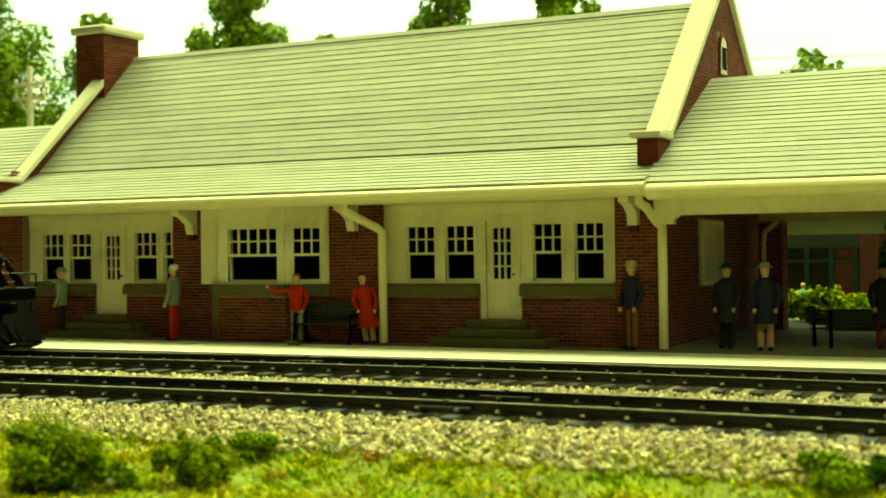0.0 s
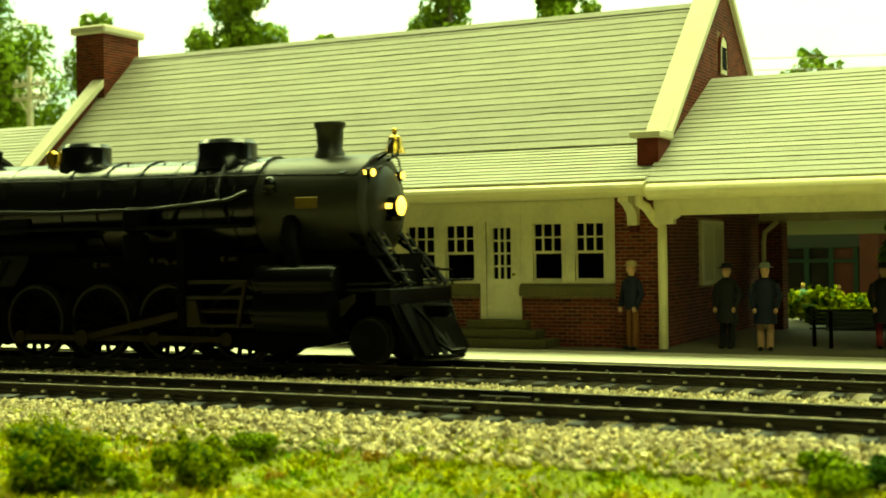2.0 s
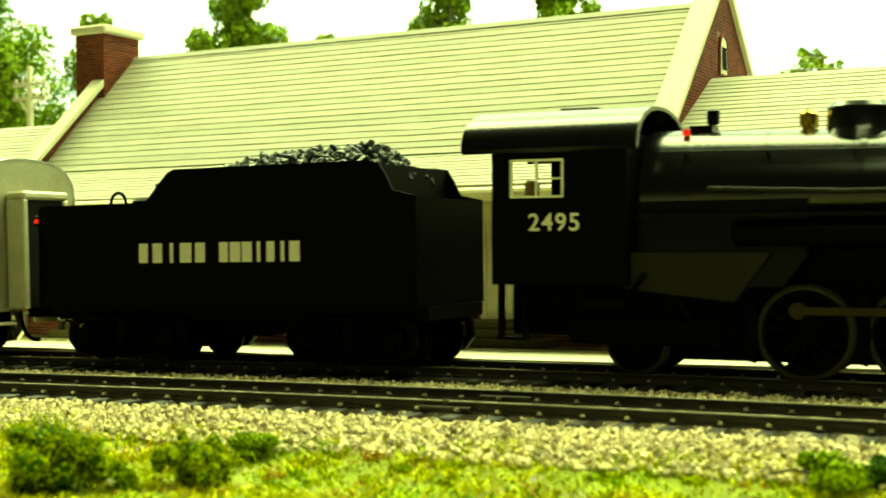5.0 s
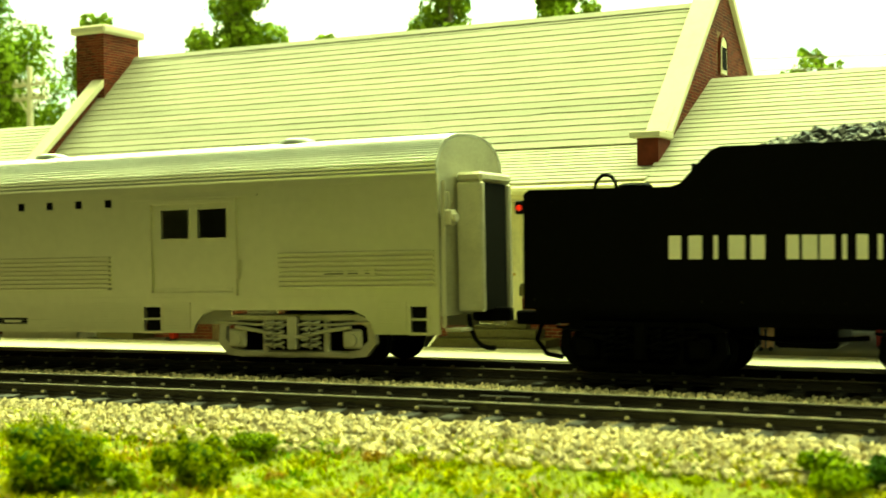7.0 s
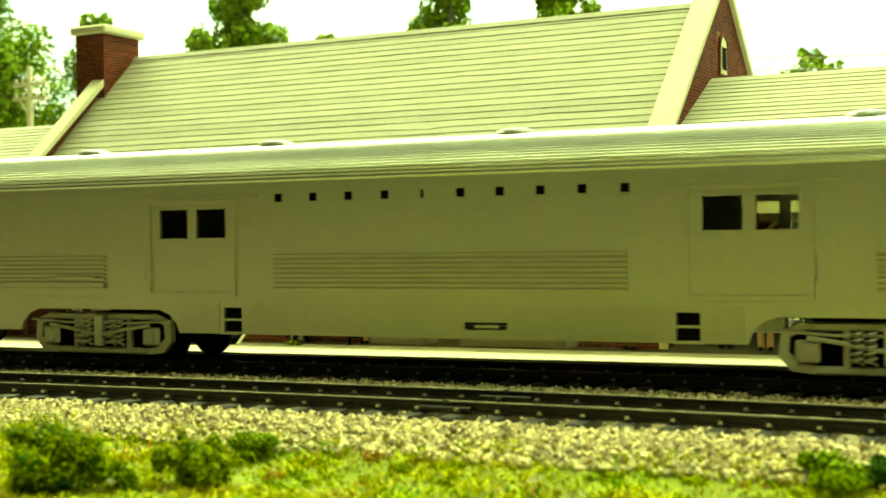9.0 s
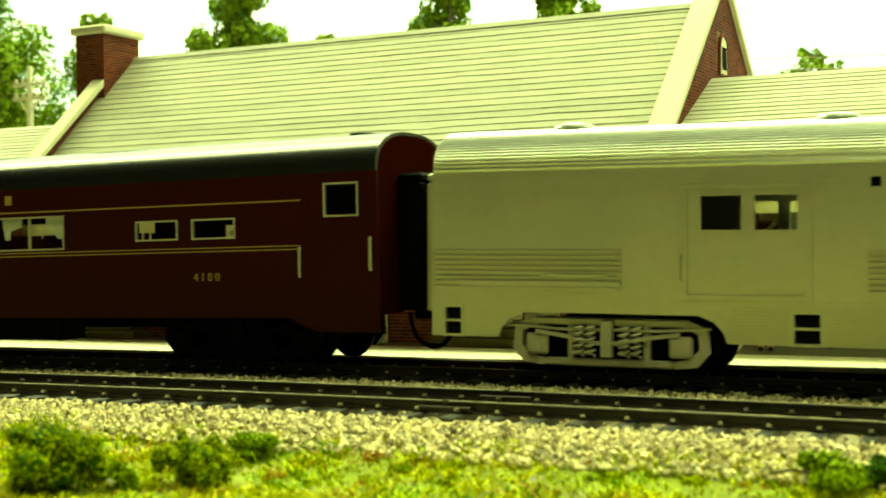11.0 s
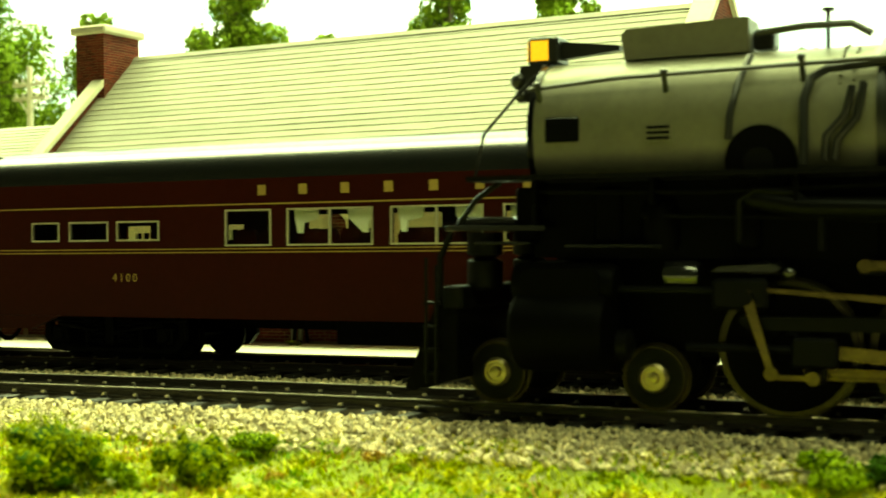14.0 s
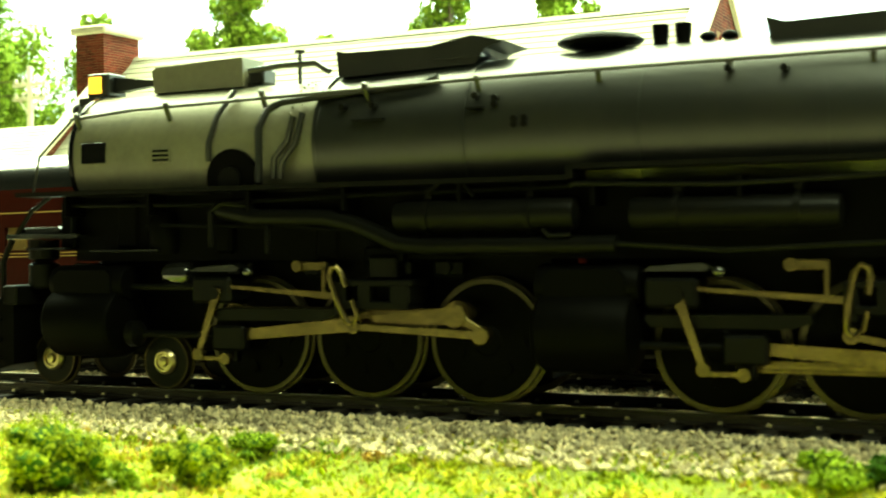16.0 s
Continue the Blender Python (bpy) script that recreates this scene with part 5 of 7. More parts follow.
def maroon_coach(dining=True):
    if dining:
        C, xf, xb = -60.08, -47.49, -72.67
        te = thing("dining_car", "maroon dining car with black roof and gold lining", "railway car")
        big = [(-56.44, -54.68), (-58.8, -56.99), (-60.98, -59.2), (-63.16, -61.42), (-65.32, -63.58), (-66.69, -65.73)]
        small = [(-51.49, -50.56, 2.38, 2.71), (-52.82, -51.88, 2.38, 2.71), (-48.56, -47.9, 2.72, 3.28), (-69.26, -68.29, 2.38, 2.71), (-70.45, -69.53, 2.38, 2.71), (-71.42, -70.77, 2.38, 2.71)]
    else:
        C, xf, xb = -86.2, -73.62, -98.8
        te = thing("sleeping_car", "maroon sleeping car with black roof and gold lining", "railway car")
        big = []
        small = [(-74.95, -74.35, 2.55, 3.25)] + [(-76.75 - i * 1.5, -76.15 - i * 1.5, 2.25, 2.72) for i in range(14)]

    def X(v):
        return v - C
    holes = [(a, b, 2.26, 2.89) for a, b in big] + small
    body, roof_ = car_shell(te, C, xf, xb, 0.85, 3.5, 4.28, "maroon", "roofblack", holes, [], roof_label="glossy black roof")
    part("lower_skirt", Shape().prism([(X(xf - 1.9), 0.846), (X(xf - 1.5), 0.66), (X(xf - 1.2), 0.58), (X(xf), 0.58), (X(xf), 0.846)], "y", -1.53, -1.47), "maroon", body)
    part("lower_skirt", Shape().prism([(X(xb), 0.58), (X(xb + 1.2), 0.58), (X(xb + 1.9), 0.846), (X(xb), 0.846)], "y", -1.53, -1.47), "maroon", body)
    for a, b, c, d in holes:
        wf = part("window_frame", frame_ring(X(a), X(b), -1.55, -1.49, c, d, 0.032 if dining else 0.025), "silver_truck" if dining else "maroon", body, "aluminium window frame" if dining else "maroon window frame")
        if not dining and c < 2.5:
            part("window_shade", Shape().box(X(a), X(b), -1.44, -1.42, c, d), "shade", wf, "drawn tan window shade")
        if b - a > 1.4:
            part("mullion", Shape().box(X((a + b) / 2 - 0.02), X((a + b) / 2 + 0.02), -1.54, -1.49, c, d), "silver_truck", wf)
            for k, sx in ((a + 0.3, 1), (b - 0.3, -1)):
                part("curtain", Shape().prism([(X(k - 0.26), d), (X(k + 0.26), d), (X(k + 0.24), d - 0.17), (X(k + sx * -0.12 + 0.07), d - 0.24), (X(k + sx * -0.12 + 0.04), c + 0.2), (X(k + sx * -0.12 - 0.06), c + 0.2), (X(k - 0.24), d - 0.17)], "y", -1.4, -1.36), "white_letter", wf, "white tied-back curtain")
        g = part("pane", Shape().box(X(a), X(b), -1.5, -1.494, c, d), "pane", wf)
        g.visible_shadow = False
    for a, b in big:
        for k in (a + 0.2, (a + b) / 2 - 0.28, (a + b) / 2 + 0.28, b - 0.2):
            part("seat_back", Shape().prism([(X(k) - 0.24, 1.2), (X(k) + 0.24, 1.2), (X(k) + 0.26, 2.4), (X(k) + 0.18, 2.54), (X(k) - 0.18, 2.54), (X(k) - 0.26, 2.4)], "y", -1.2, -1.08), "maroon", te)
    # gold lining and lettering
    part("gold_line", Shape().box(X(xb + 0.05), X(xf - 1.6), -1.536, -1.529, 3.005, 3.03), "gold", body)
    part("gold_line", Shape().box(X(xb + 0.05), X(xf - 1.6), -1.536, -1.529, 2.105, 2.125), "gold", body)
    part("gold_line", Shape().box(X(xb + 0.05), X(xf - 1.6), -1.536, -1.529, 2.17, 2.19), "gold", body)
    if dining:
        for i in range(12):
            letter_block(body, X(-65.9 + i * (9.8 / 11)), -1.534, 3.18, 0.06 if i == 10 else 0.17, 0.19, "gold")
        for nx in (-51.2, -69.1):
            lettering("4100", 0.22, X(nx), 1.62, -1.532, "gold", body, spread=1.5)
    else:
        letter_block(body, X(-75.9), -1.534, 3.2, 0.9, 0.09, "gold")
    part("door", frame_ring(X(xf - 1.45), X(xf - 0.25), -1.54, -1.528, 1.3, 3.4, 0.02), "maroon", body, "maroon vestibule door")
    part("grab_rail", Shape().tube([(X(xf - 0.14), -1.55, 1.7), (X(xf - 0.14), -1.57, 1.75), (X(xf - 0.14), -1.57, 2.25), (X(xf - 0.14), -1.55, 2.3)], 0.03, 6).tube([(X(xf - 1.62), -1.55, 1.6), (X(xf - 1.62), -1.57, 1.65), (X(xf - 1.62), -1.57, 2.1), (X(xf - 1.62), -1.55, 2.15)], 0.025, 6), "silver_truck", body)
    part("roof_vent", Shape().lathe([(0.22, 4.2), (0.26, 4.26), (0.26, 4.36), (0.02, 4.38)], (X(xf - 1.25), 0.3, 0), seg=14), "roofblack", roof_)
    for v in (4.3, 9.0, 13.6, 18.2, 22.5):
        part("roof_vent", Shape().lathe([(0.26, 4.18), (0.32, 4.22), (0.25, 4.25), (0.02, 4.26)], (X(xf - v), -0.35, -0.03), seg=14), "roofblack", roof_)
    part("battery_box", Shape().box(X(xf - 17), X(xf - 13.5), -1.25, -0.5, 0.4, 0.85, 0.03), "black_matt", te)
    part("air_tank", Shape().box(X(xf - 12.5), X(xf - 10.5), -1.2, -0.4, 0.5, 0.85, 0.03), "black_matt", te)
    part("equipment_box", Shape().box(X(xf - 9.5), X(xf - 7.5), -1.25, -0.5, 0.38, 0.85, 0.03), "black_matt", te)
    part("centre_sill", Shape().box(X(xb + 3), X(xf - 3), -0.3, 0.3, 0.6, 1.0), "black_matt", te)
    car_truck(X(xf - 3.1), te, "black_matt", base=2.6, r=0.44)
    car_truck(X(xb + 3.1), te, "black_matt", base=2.6, r=0.44)
    return te, C

def articulated_loco():
    """The large engine on the near track; its front looks to -x."""
    lo = thing("articulated_locomotive", "large black articulated model steam locomotive with grey smokebox", "locomotive")
    p = part
    zc = 3.66
    sb = p("smokebox", boiler(Shape(), 0.38, 4.9, 1.06, 1.08, zc, zc), "graphite", lo, "grey graphite smokebox")
    p("smokebox_door", Shape().lathe([(0.02, 0.16), (0.5, 0.18), (0.72, 0.26), (0.74, 0.3), (1.0, 0.34), (1.06, 0.385)], (0, 0, zc), "x", 28), "graphite", sb)
    b = p("boiler", boiler(boiler(Shape(), 4.9, 8.2, 1.1, 1.16, zc + 0.02, zc + 0.08), 8.2, 19, 1.16, 1.26, zc + 0.08, zc + 0.05), "black_weathered", lo, "black boiler")
    for xx, rr in ((4.93, 1.1), (7.3, 1.15), (9.8, 1.175), (12.2, 1.19), (14.6, 1.21)):
        band(xx, rr, zc + 0.06, b, 0.035, "black_weathered")
    p("smokebox_band", boiler(Shape(), 0.36, 0.44, 1.085, 1.085, zc, zc), "black", sb)
    for i in range(20):
        a = radians(28 + i * 6.5)
        p("rivet", Shape().blob(4.45, -1.085 * math.cos(a), zc + 1.085 * math.sin(a), 0.025, 0.02, 0.02, 1), "graphite", sb)
    # headlight and number boards
    hl = p("headlight", Shape().box(0.05, 0.5, -0.24, 0.24, 4.72, 5.12, 0.03).prism([(0.5, 4.8), (1.35, 4.88), (1.35, 4.95), (0.5, 5.05)], "y", -0.08, 0.08), "black_weathered", lo)
    p("lens", Shape().box(0.02, 0.07, -0.17, 0.17, 4.78, 5.06).box(0.1, 0.36, -0.255, -0.235, 4.78, 5.06), "lamp_amber", hl, "glowing amber number board")
    p("marker_lamp", Shape().blob(-0.05, -0.3, 4.5, 0.13, 0.13, 0.13, 2).blob(0.0, -0.35, 4.28, 0.1, 0.1, 0.1, 2).box(-0.02, 0.3, -0.36, -0.26, 4.2, 4.7), "black_weathered", lo)
    # details on the smokebox side
    p("number_plate", Shape().box(0.62, 1.1, -1.09, -0.98, 3.55, 3.88, 0.02), "black", sb)
    pl = p("builder_plate", Shape().box(2.02, 2.36, -1.1, -1.05, 3.52, 3.72), "graphite", sb)
    for z in (3.54, 3.61, 3.68):
        p("writing_bar", Shape().box(2.04, 2.34, -1.106, -1.095, z, z + 0.035), "black_matt", pl)
    pt = Shape()
    pt.lathe([(0.44, -1.12), (0.44, -0.9), (0.02, -0.9)], (3.5, 0, 3.24), "y", 24)
    p("steam_port", pt, "black_matt", lo)
    p("steam_port_pipe", Shape().cyl((3.5, -1.18, 3.2), (3.5, -1.05, 3.2), 0.2, seg=14), "black_gear", lo)
    for pts, rr in (([(3.1, -1.12, 3.5), (3.12, -1.13, 3.8), (3.2, -1.02, 4.2), (3.3, -0.7, 4.6)], 0.045), ([(4.05, -1.2, 3.15), (4.05, -1.2, 3.95), (4.12, -1.08, 4.22), (4.3, -0.95, 4.35), (5.1, -0.9, 4.42), (6.6, -0.85, 4.5), (6.8, -0.8, 4.6)], 0.06),
                    ([(4.3, -1.2, 3.2), (4.32, -1.2, 3.5), (4.55, -1.2, 3.75), (4.62, -1.15, 4.1)], 0.05), ([(4.42, -1.2, 3.2), (4.45, -1.2, 3.45), (4.68, -1.2, 3.7), (4.75, -1.1, 4.15)], 0.05)):
        p("pipe", Shape().tube(pts, rr, 8), "black_weathered", lo)
    p("front_rail", Shape().tube([(-0.45, -1.0, 3.06), (-0.3, -1.0, 3.7), (0.05, -0.75, 4.2), (0.32, -0.6, 4.55)], 0.022, 6), "black_weathered", lo)
    # handrail with posts
    p("handrail", Shape().tube([(0.35, -1.0, 4.28), (1.6, -1.02, 4.37), (4.9, -1.02, 4.44), (8, -1.06, 4.5), (13, -1.08, 4.53), (17, -1.1, 4.53)], 0.032, 6), "black_weathered", lo)
    for i in range(9):
        xx = 0.5 + i * 1.75
        zz = 4.3 + min(0.2, 0.05 * xx)
        p("handrail_post", Shape().cyl((xx, -0.85, zz - 0.35), (xx, -1.05, zz), 0.04, seg=6).blob(xx, -1.04, zz, 0.06, 0.06, 0.06, 1), "black_weathered", lo)
    for xx, zz, w in ((5.6, 4.28, 0.5), (7.4, 4.36, 0.25), (13.2, 4.1, 1.3)):
        p("hatch_edge", Shape().box(xx, xx + w, -1.19, -1.08, zz - 0.3, zz - 0.275), "black_gear", b)
    for xx, zz in ((5.4, 4.2), (5.9, 4.2), (7.5, 4.25), (7.8, 4.2), (7.8, 4.12), (8.1, 3.9), (8.25, 3.9), (8.1, 3.82), (8.25, 3.82), (11.0, 4.4), (11.7, 4.36)):
        p("washout_plug", Shape().cyl((xx, -0.9, zz), (xx, -1.09 - 0.012 * xx + 0.2 * max(0, zz - 4.0), zz), 0.05, seg=8), "black_gear", b)
    for i in range(9):
        p("rivet", Shape().blob(4.62 + 0.0 * i, -1.1 * math.cos(radians(8 + i * 7)), zc + 1.1 * math.sin(radians(8 + i * 7)), 0.022, 0.02, 0.02, 1), "graphite", sb)
    # top works
    p("stack_shroud", Shape().prism([(1.5, 4.7), (1.45, 5.05), (1.52, 5.12), (3.18, 5.18), (3.2, 5.1), (3.2, 4.72)], "y", -0.32, 0.32), "graphite", lo, "long grey double stack shroud")
    p("stack_gear", Shape().box(3.22, 3.5, -0.2, 0.2, 4.75, 5.02, 0.04).tube([(3.3, -0.3, 4.95), (3.9, -0.3, 5.0), (4.5, -0.28, 5.0), (4.75, -0.3, 4.85)], 0.05).cyl((4.2, -0.25, 4.7), (4.2, -0.25, 5.2), 0.03, seg=6).cyl((4.2, -0.25, 5.18), (4.2, -0.25, 5.22), 0.08, seg=8), "black_weathered", lo)
    p("sand_dome", Shape().prism([(5.02, 4.72), (4.98, 5.12), (5.15, 5.08), (6.5, 5.08), (7.2, 5.2), (7.7, 5.08), (7.4, 5.0), (7.25, 4.78)], "y", -0.5, 0.42), "black_weathered", lo, "long black sand dome")
    p("sand_hatch", Shape().box(6.6, 7.35, -0.53, -0.4, 4.88, 4.94), "black_weathered", lo)
    p("dome_lid", Shape().blob(8.95, 0, 5.03, 0.62, 0.5, 0.13, 3), "black_matt", lo, "low black dome lid")
    for xx in (9.82, 10.14):
        p("safety_valve", Shape().lathe([(0.14, 4.85), (0.1, 4.95), (0.12, 5.08), (0.12, 5.2), (0.02, 5.21)], (xx, 0, 0), seg=12), "black_matt", lo)
    for xx in (10.5, 10.8):
        p("turret_cap", Shape().blob(xx, -0.1, 4.98, 0.12, 0.1, 0.07, 2), "black_matt", lo)
    p("sand_dome", Shape().prism([(11.42, 4.72), (11.35, 5.12), (11.6, 5.04), (13.5, 5.1), (14.2, 5.2), (14.5, 5.05), (14.3, 4.8)], "y", -0.5, 0.42), "black_weathered", lo, "long black sand dome")
    # running boards
    for sy in (-1, 1):
        p("running_board", Shape().box(-0.35, 9.0, sy * 1.0, sy * 1.52, 3.03, 3.1).box(9.0, 17, sy * 1.0, sy * 1.52, 3.17, 3.24).box(8.95, 9.05, sy * 1.0, sy * 1.52, 3.05, 3.22), "black_gear", lo)
        p("air_reservoir", Shape().lathe([(0.02, 6.38), (0.2, 6.42), (0.22, 6.5), (0.22, 8.95), (0.2, 9.03), (0.02, 9.07)], (0, sy * 1.32, 2.6), "x", 16), "black_gear", lo)
        p("air_reservoir", Shape().lathe([(0.02, 9.76), (0.2, 9.8), (0.22, 9.88), (0.22, 12.32), (0.2, 12.4), (0.02, 12.44)], (0, sy * 1.32, 2.57), "x", 16), "black_gear", lo)
        p("steam_pipe", Shape().tube([(3.4, sy * 1.25, 2.75), (4.06, sy * 1.35, 2.63), (5.3, sy * 1.35, 2.6), (5.75, sy * 1.35, 2.5), (6.45, sy * 1.35, 2.22), (6.9, sy * 1.35, 2.18), (9.6, sy * 1.35, 2.18)], 0.13, 12), "black_gear", lo)
        p("small_pipe", Shape().tube([(9.0, sy * 1.45, 2.98), (11, sy * 1.45, 2.92), (13.5, sy * 1.45, 3.0), (16, sy * 1.45, 2.95)], 0.035, 6).tube([(9.5, sy * 1.4, 2.2), (11, sy * 1.4, 2.1), (13, sy * 1.4, 2.18), (15, sy * 1.4, 2.1)], 0.035, 6), "black_gear", lo)
        for xx in (0.6, 2.2, 4.0, 5.6, 7.4, 9.3, 11.2, 13.0):
            p("board_bracket", Shape().prism([(xx - 0.03, 3.02), (xx + 0.03, 3.02), (xx + 0.03, 2.7), (xx - 0.03, 2.7)], "y", min(sy * 0.95, sy * 1.45), max(sy * 0.95, sy * 1.45)), "black_matt", lo)
        for cx in (0.32, 8.52):
            p("cylinder", Shape().lathe([(0.02, cx - 0.04), (0.5, cx), (0.55, cx + 0.06), (0.55, cx + 1.2), (0.5, cx + 1.28), (0.2, cx + 1.34), (0.02, cx + 1.36)], (0, sy * 1.2, 1.05), "x", 22)
              .prism([(cx + 0.1, 1.05), (cx + 1.2, 1.05), (cx + 1.2, 1.78), (cx + 1.1, 1.86), (cx + 0.2, 1.86), (cx + 0.1, 1.78)], "y", min(sy * 0.7, sy * 1.5), max(sy * 0.7, sy * 1.5)), "black_matt", lo, "black cylinder block")
            p("valve_chest", Shape().lathe([(0.02, cx - 0.08), (0.26, cx - 0.04), (0.28, cx + 0.02), (0.28, cx + 1.28), (0.24, cx + 1.36), (0.02, cx + 1.4)], (0, sy * 1.2, 1.66), "x", 16), "black_matt", lo)
        for base, gl in ((3.8, -0.5), (10.8, -0.85)):
            y0, y1 = sorted((sy * 1.12, sy * 1.34))
            p("crosshead_guide", Shape().prism([(base + gl, 1.2), (base + gl + 0.1, 1.12), (base + gl + 1.85, 1.12), (base + gl + 2.1, 1.2), (base + gl + 2.1, 1.3), (base + gl, 1.28)], "y", y0, y1), "black_gear", lo, "black crosshead guide")
            y0, y1 = sorted((sy * 0.8, sy * 1.42))
            p("guide_yoke", Shape().box(base + 1.62, base + 1.8, y0, y1, 1.2, 1.72, 0.03).box(base + 1.72, base + 2.85, y0, y1, 1.62, 1.72, 0.02).box(base + 1.72, base + 2.8, y0, y1, 1.3, 1.42, 0.02)
              .box(base + 2.02, base + 2.2, y0, y1, 1.4, 1.64).box(base + 2.5, base + 2.82, y0, y1, 1.38, 1.66, 0.03).box(base + 2.1, base + 2.55, min(sy * 0.8, sy * 1.3), max(sy * 0.8, sy * 1.3), 1.72, 2.06, 0.04), "black_gear", lo, "black slotted valve gear frame")
            p("yoke_back", Shape().box(base + 1.8, base + 2.5, min(sy * 0.75, sy * 1.2), max(sy * 0.75, sy * 1.2), 1.42, 1.62), "black_matt", lo)
            y0, y1 = sorted((sy * 1.3, sy * 1.36))
            p("radius_rod", Shape().prism([(base - 0.28, 1.6), (base + 0.9, 1.5), (base + 1.68, 1.43), (base + 1.68, 1.53), (base + 0.9, 1.57), (base - 0.28, 1.645)], "y", y0, y1), "steel", lo, "steel radius rod")
            p("reach_rod", Shape().box(base + 0.95, base + 1.46, y0, y1, 1.85, 1.98, 0.015).box(base + 1.39, base + 1.46, y0, y1, 1.5, 1.93, 0.012).cyl((base + 1.0, sy * 1.28, 1.915), (base + 1.0, sy * 1.4, 1.915), 0.085, seg=12), "steel", lo, "steel lifting arm")
            y0, y1 = sorted((sy * 0.8, sy * 1.4))
            p("valve_guide", Shape().box(base - 0.85, base - 0.15, y0, y1, 1.36, 1.76, 0.05).cyl((base - 2.3, sy * 1.2, 1.6), (base - 0.8, sy * 1.2, 1.6), 0.05, seg=8).cyl((base - 0.42, sy * 1.36, 1.52), (base - 0.42, sy * 1.45, 1.52), 0.1, seg=12), "black_gear", lo, "black valve rod guide")
            p("step_plate", Shape().prism([(base - 0.85, 1.84), (base - 0.05, 1.84), (base + 0.02, 1.89), (base - 0.1, 1.94), (base - 0.75, 1.9)], "y", y0, y1), "mirror_black", lo, "polished step plate")
            p("plate_bolt", Shape().blob(base + 0.1, sy * 1.3, 1.83, 0.09, 0.08, 0.08, 2), "mirror_black", lo)
            p("piston_gland", Shape().lathe([(0.02, base - 2.15), (0.2, base - 2.1), (0.2, base - 1.95), (0.1, base - 1.9), (0.02, base - 1.88)], (0, sy * 1.22, 0.88), "x", 14), "black_gear", lo)
        for a, b in ((0.45, 1.1), (1.25, 1.65), (2.25, 2.75)):
            p("cylinder_cover", Shape().lathe([(0.02, a), (0.16, a + 0.02), (0.2, a + 0.08), (0.2, b - 0.08), (0.16, b - 0.02), (0.02, b)], (0, sy * 1.05, 1.78), "x", 14), "mirror_black", lo, "polished black cylinder cover")
    # frames and under-boiler gear; the wide upper box stands in for shadow below the boards
    p("frame", Shape().box(0.6, 8.4, -0.55, 0.55, 0.7, 2.0).box(8.9, 17, -0.55, 0.55, 0.7, 2.0).box(0.45, 17, -1.0, 1.0, 2.0, 3.01).box(3.0, 8.4, -0.55, 0.55, 0.34, 0.72), "black_matt", lo)
    p("under_gear", Shape().box(3.2, 3.5, -1.15, -0.7, 2.1, 2.9, 0.05).box(4.9, 5.3, -1.05, -0.7, 2.0, 2.5, 0.05).lathe([(0.22, 2.1), (0.26, 2.2), (0.26, 2.6), (0.2, 2.75)], (2.2, -1.0, 0), seg=12).box(5.8, 6.4, -1.2, -0.8, 1.95, 2.2, 0.04), "black_matt", lo)
    for pts, rr in (([(0.6, -1.3, 2.88), (3.0, -1.34, 2.84), (6.0, -1.36, 2.92), (9.0, -1.36, 2.95)], 0.035), ([(3.3, -1.36, 2.2), (3.3, -1.36, 2.72), (3.5, -1.36, 2.86), (4.0, -1.36, 2.8), (4.3, -1.36, 2.5), (4.3, -1.36, 2.1)], 0.05),
                    ([(2.0, -1.2, 2.55), (4.4, -1.3, 2.5), (5.6, -1.3, 2.42)], 0.03), ([(6.9, -1.4, 2.9), (7.1, -1.42, 3.06), (7.45, -1.42, 3.05), (7.6, -1.4, 2.85)], 0.035), ([(8.6, -1.4, 2.4), (8.7, -1.45, 2.3), (9.0, -1.45, 2.32)], 0.04)):
        p("pipe", Shape().tube(pts, rr, 7), "black_gear", lo)
    for xx in (6.9, 8.4, 10.4, 11.9):
        p("tank_strap", Shape().lathe([(0.2, xx - 0.04), (0.245, xx - 0.04), (0.245, xx + 0.04), (0.2, xx + 0.04)], (0, -1.32, 2.59), "x", 18).box(xx - 0.05, xx + 0.05, -1.36, -1.28, 2.8, 3.0), "black_gear", lo)
    for xx in (3.55, 4.9, 6.2, 7.0):
        p("spring_box", Shape().box(xx - 0.22, xx + 0.22, -1.0, -0.75, 1.75, 2.0, 0.05).cyl((xx, -1.0, 1.88), (xx, -1.06, 1.88), 0.09, seg=10), "black_gear", lo)
    p("deck_bracket", Shape().box(0.2, 0.5, -1.1, -0.7, 2.2, 2.95, 0.04).box(1.3, 1.7, -1.05, -0.7, 2.2, 2.95, 0.04), "black_matt", lo)
    p("deck_shelf", Shape().box(-0.3, 0.5, -1.35, -0.9, 2.18, 2.22, 0.01).box(1.0, 2.3, -1.35, -0.9, 2.14, 2.18, 0.01), "mirror_black", lo)
    # front deck, coolers, pilot
    p("front_deck", Shape().box(-0.75, 0.7, -1.3, 1.3, 2.36, 2.44, 0.01).box(-0.65, 0.2, -1.15, 1.15, 2.44, 2.56, 0.03), "mirror_black", lo)
    p("deck_brace", Shape().tube([(-0.7, -1.2, 2.36), (-0.85, -1.25, 2.0), (-0.85, -1.25, 1.4)], 0.05).tube([(0.0, -1.1, 3.04), (-0.35, -1.15, 2.8), (-0.6, -1.2, 2.44)], 0.04).tube([(0.5, -1.1, 3.04), (0.5, -1.15, 2.44)], 0.04), "black_gear", lo)
    p("air_pump", Shape().lathe([(0.2, 1.55), (0.25, 1.6), (0.25, 1.95), (0.15, 2.0), (0.25, 2.05), (0.25, 2.35)], (-0.35, -0.85, 0), seg=14), "black_gear", lo)
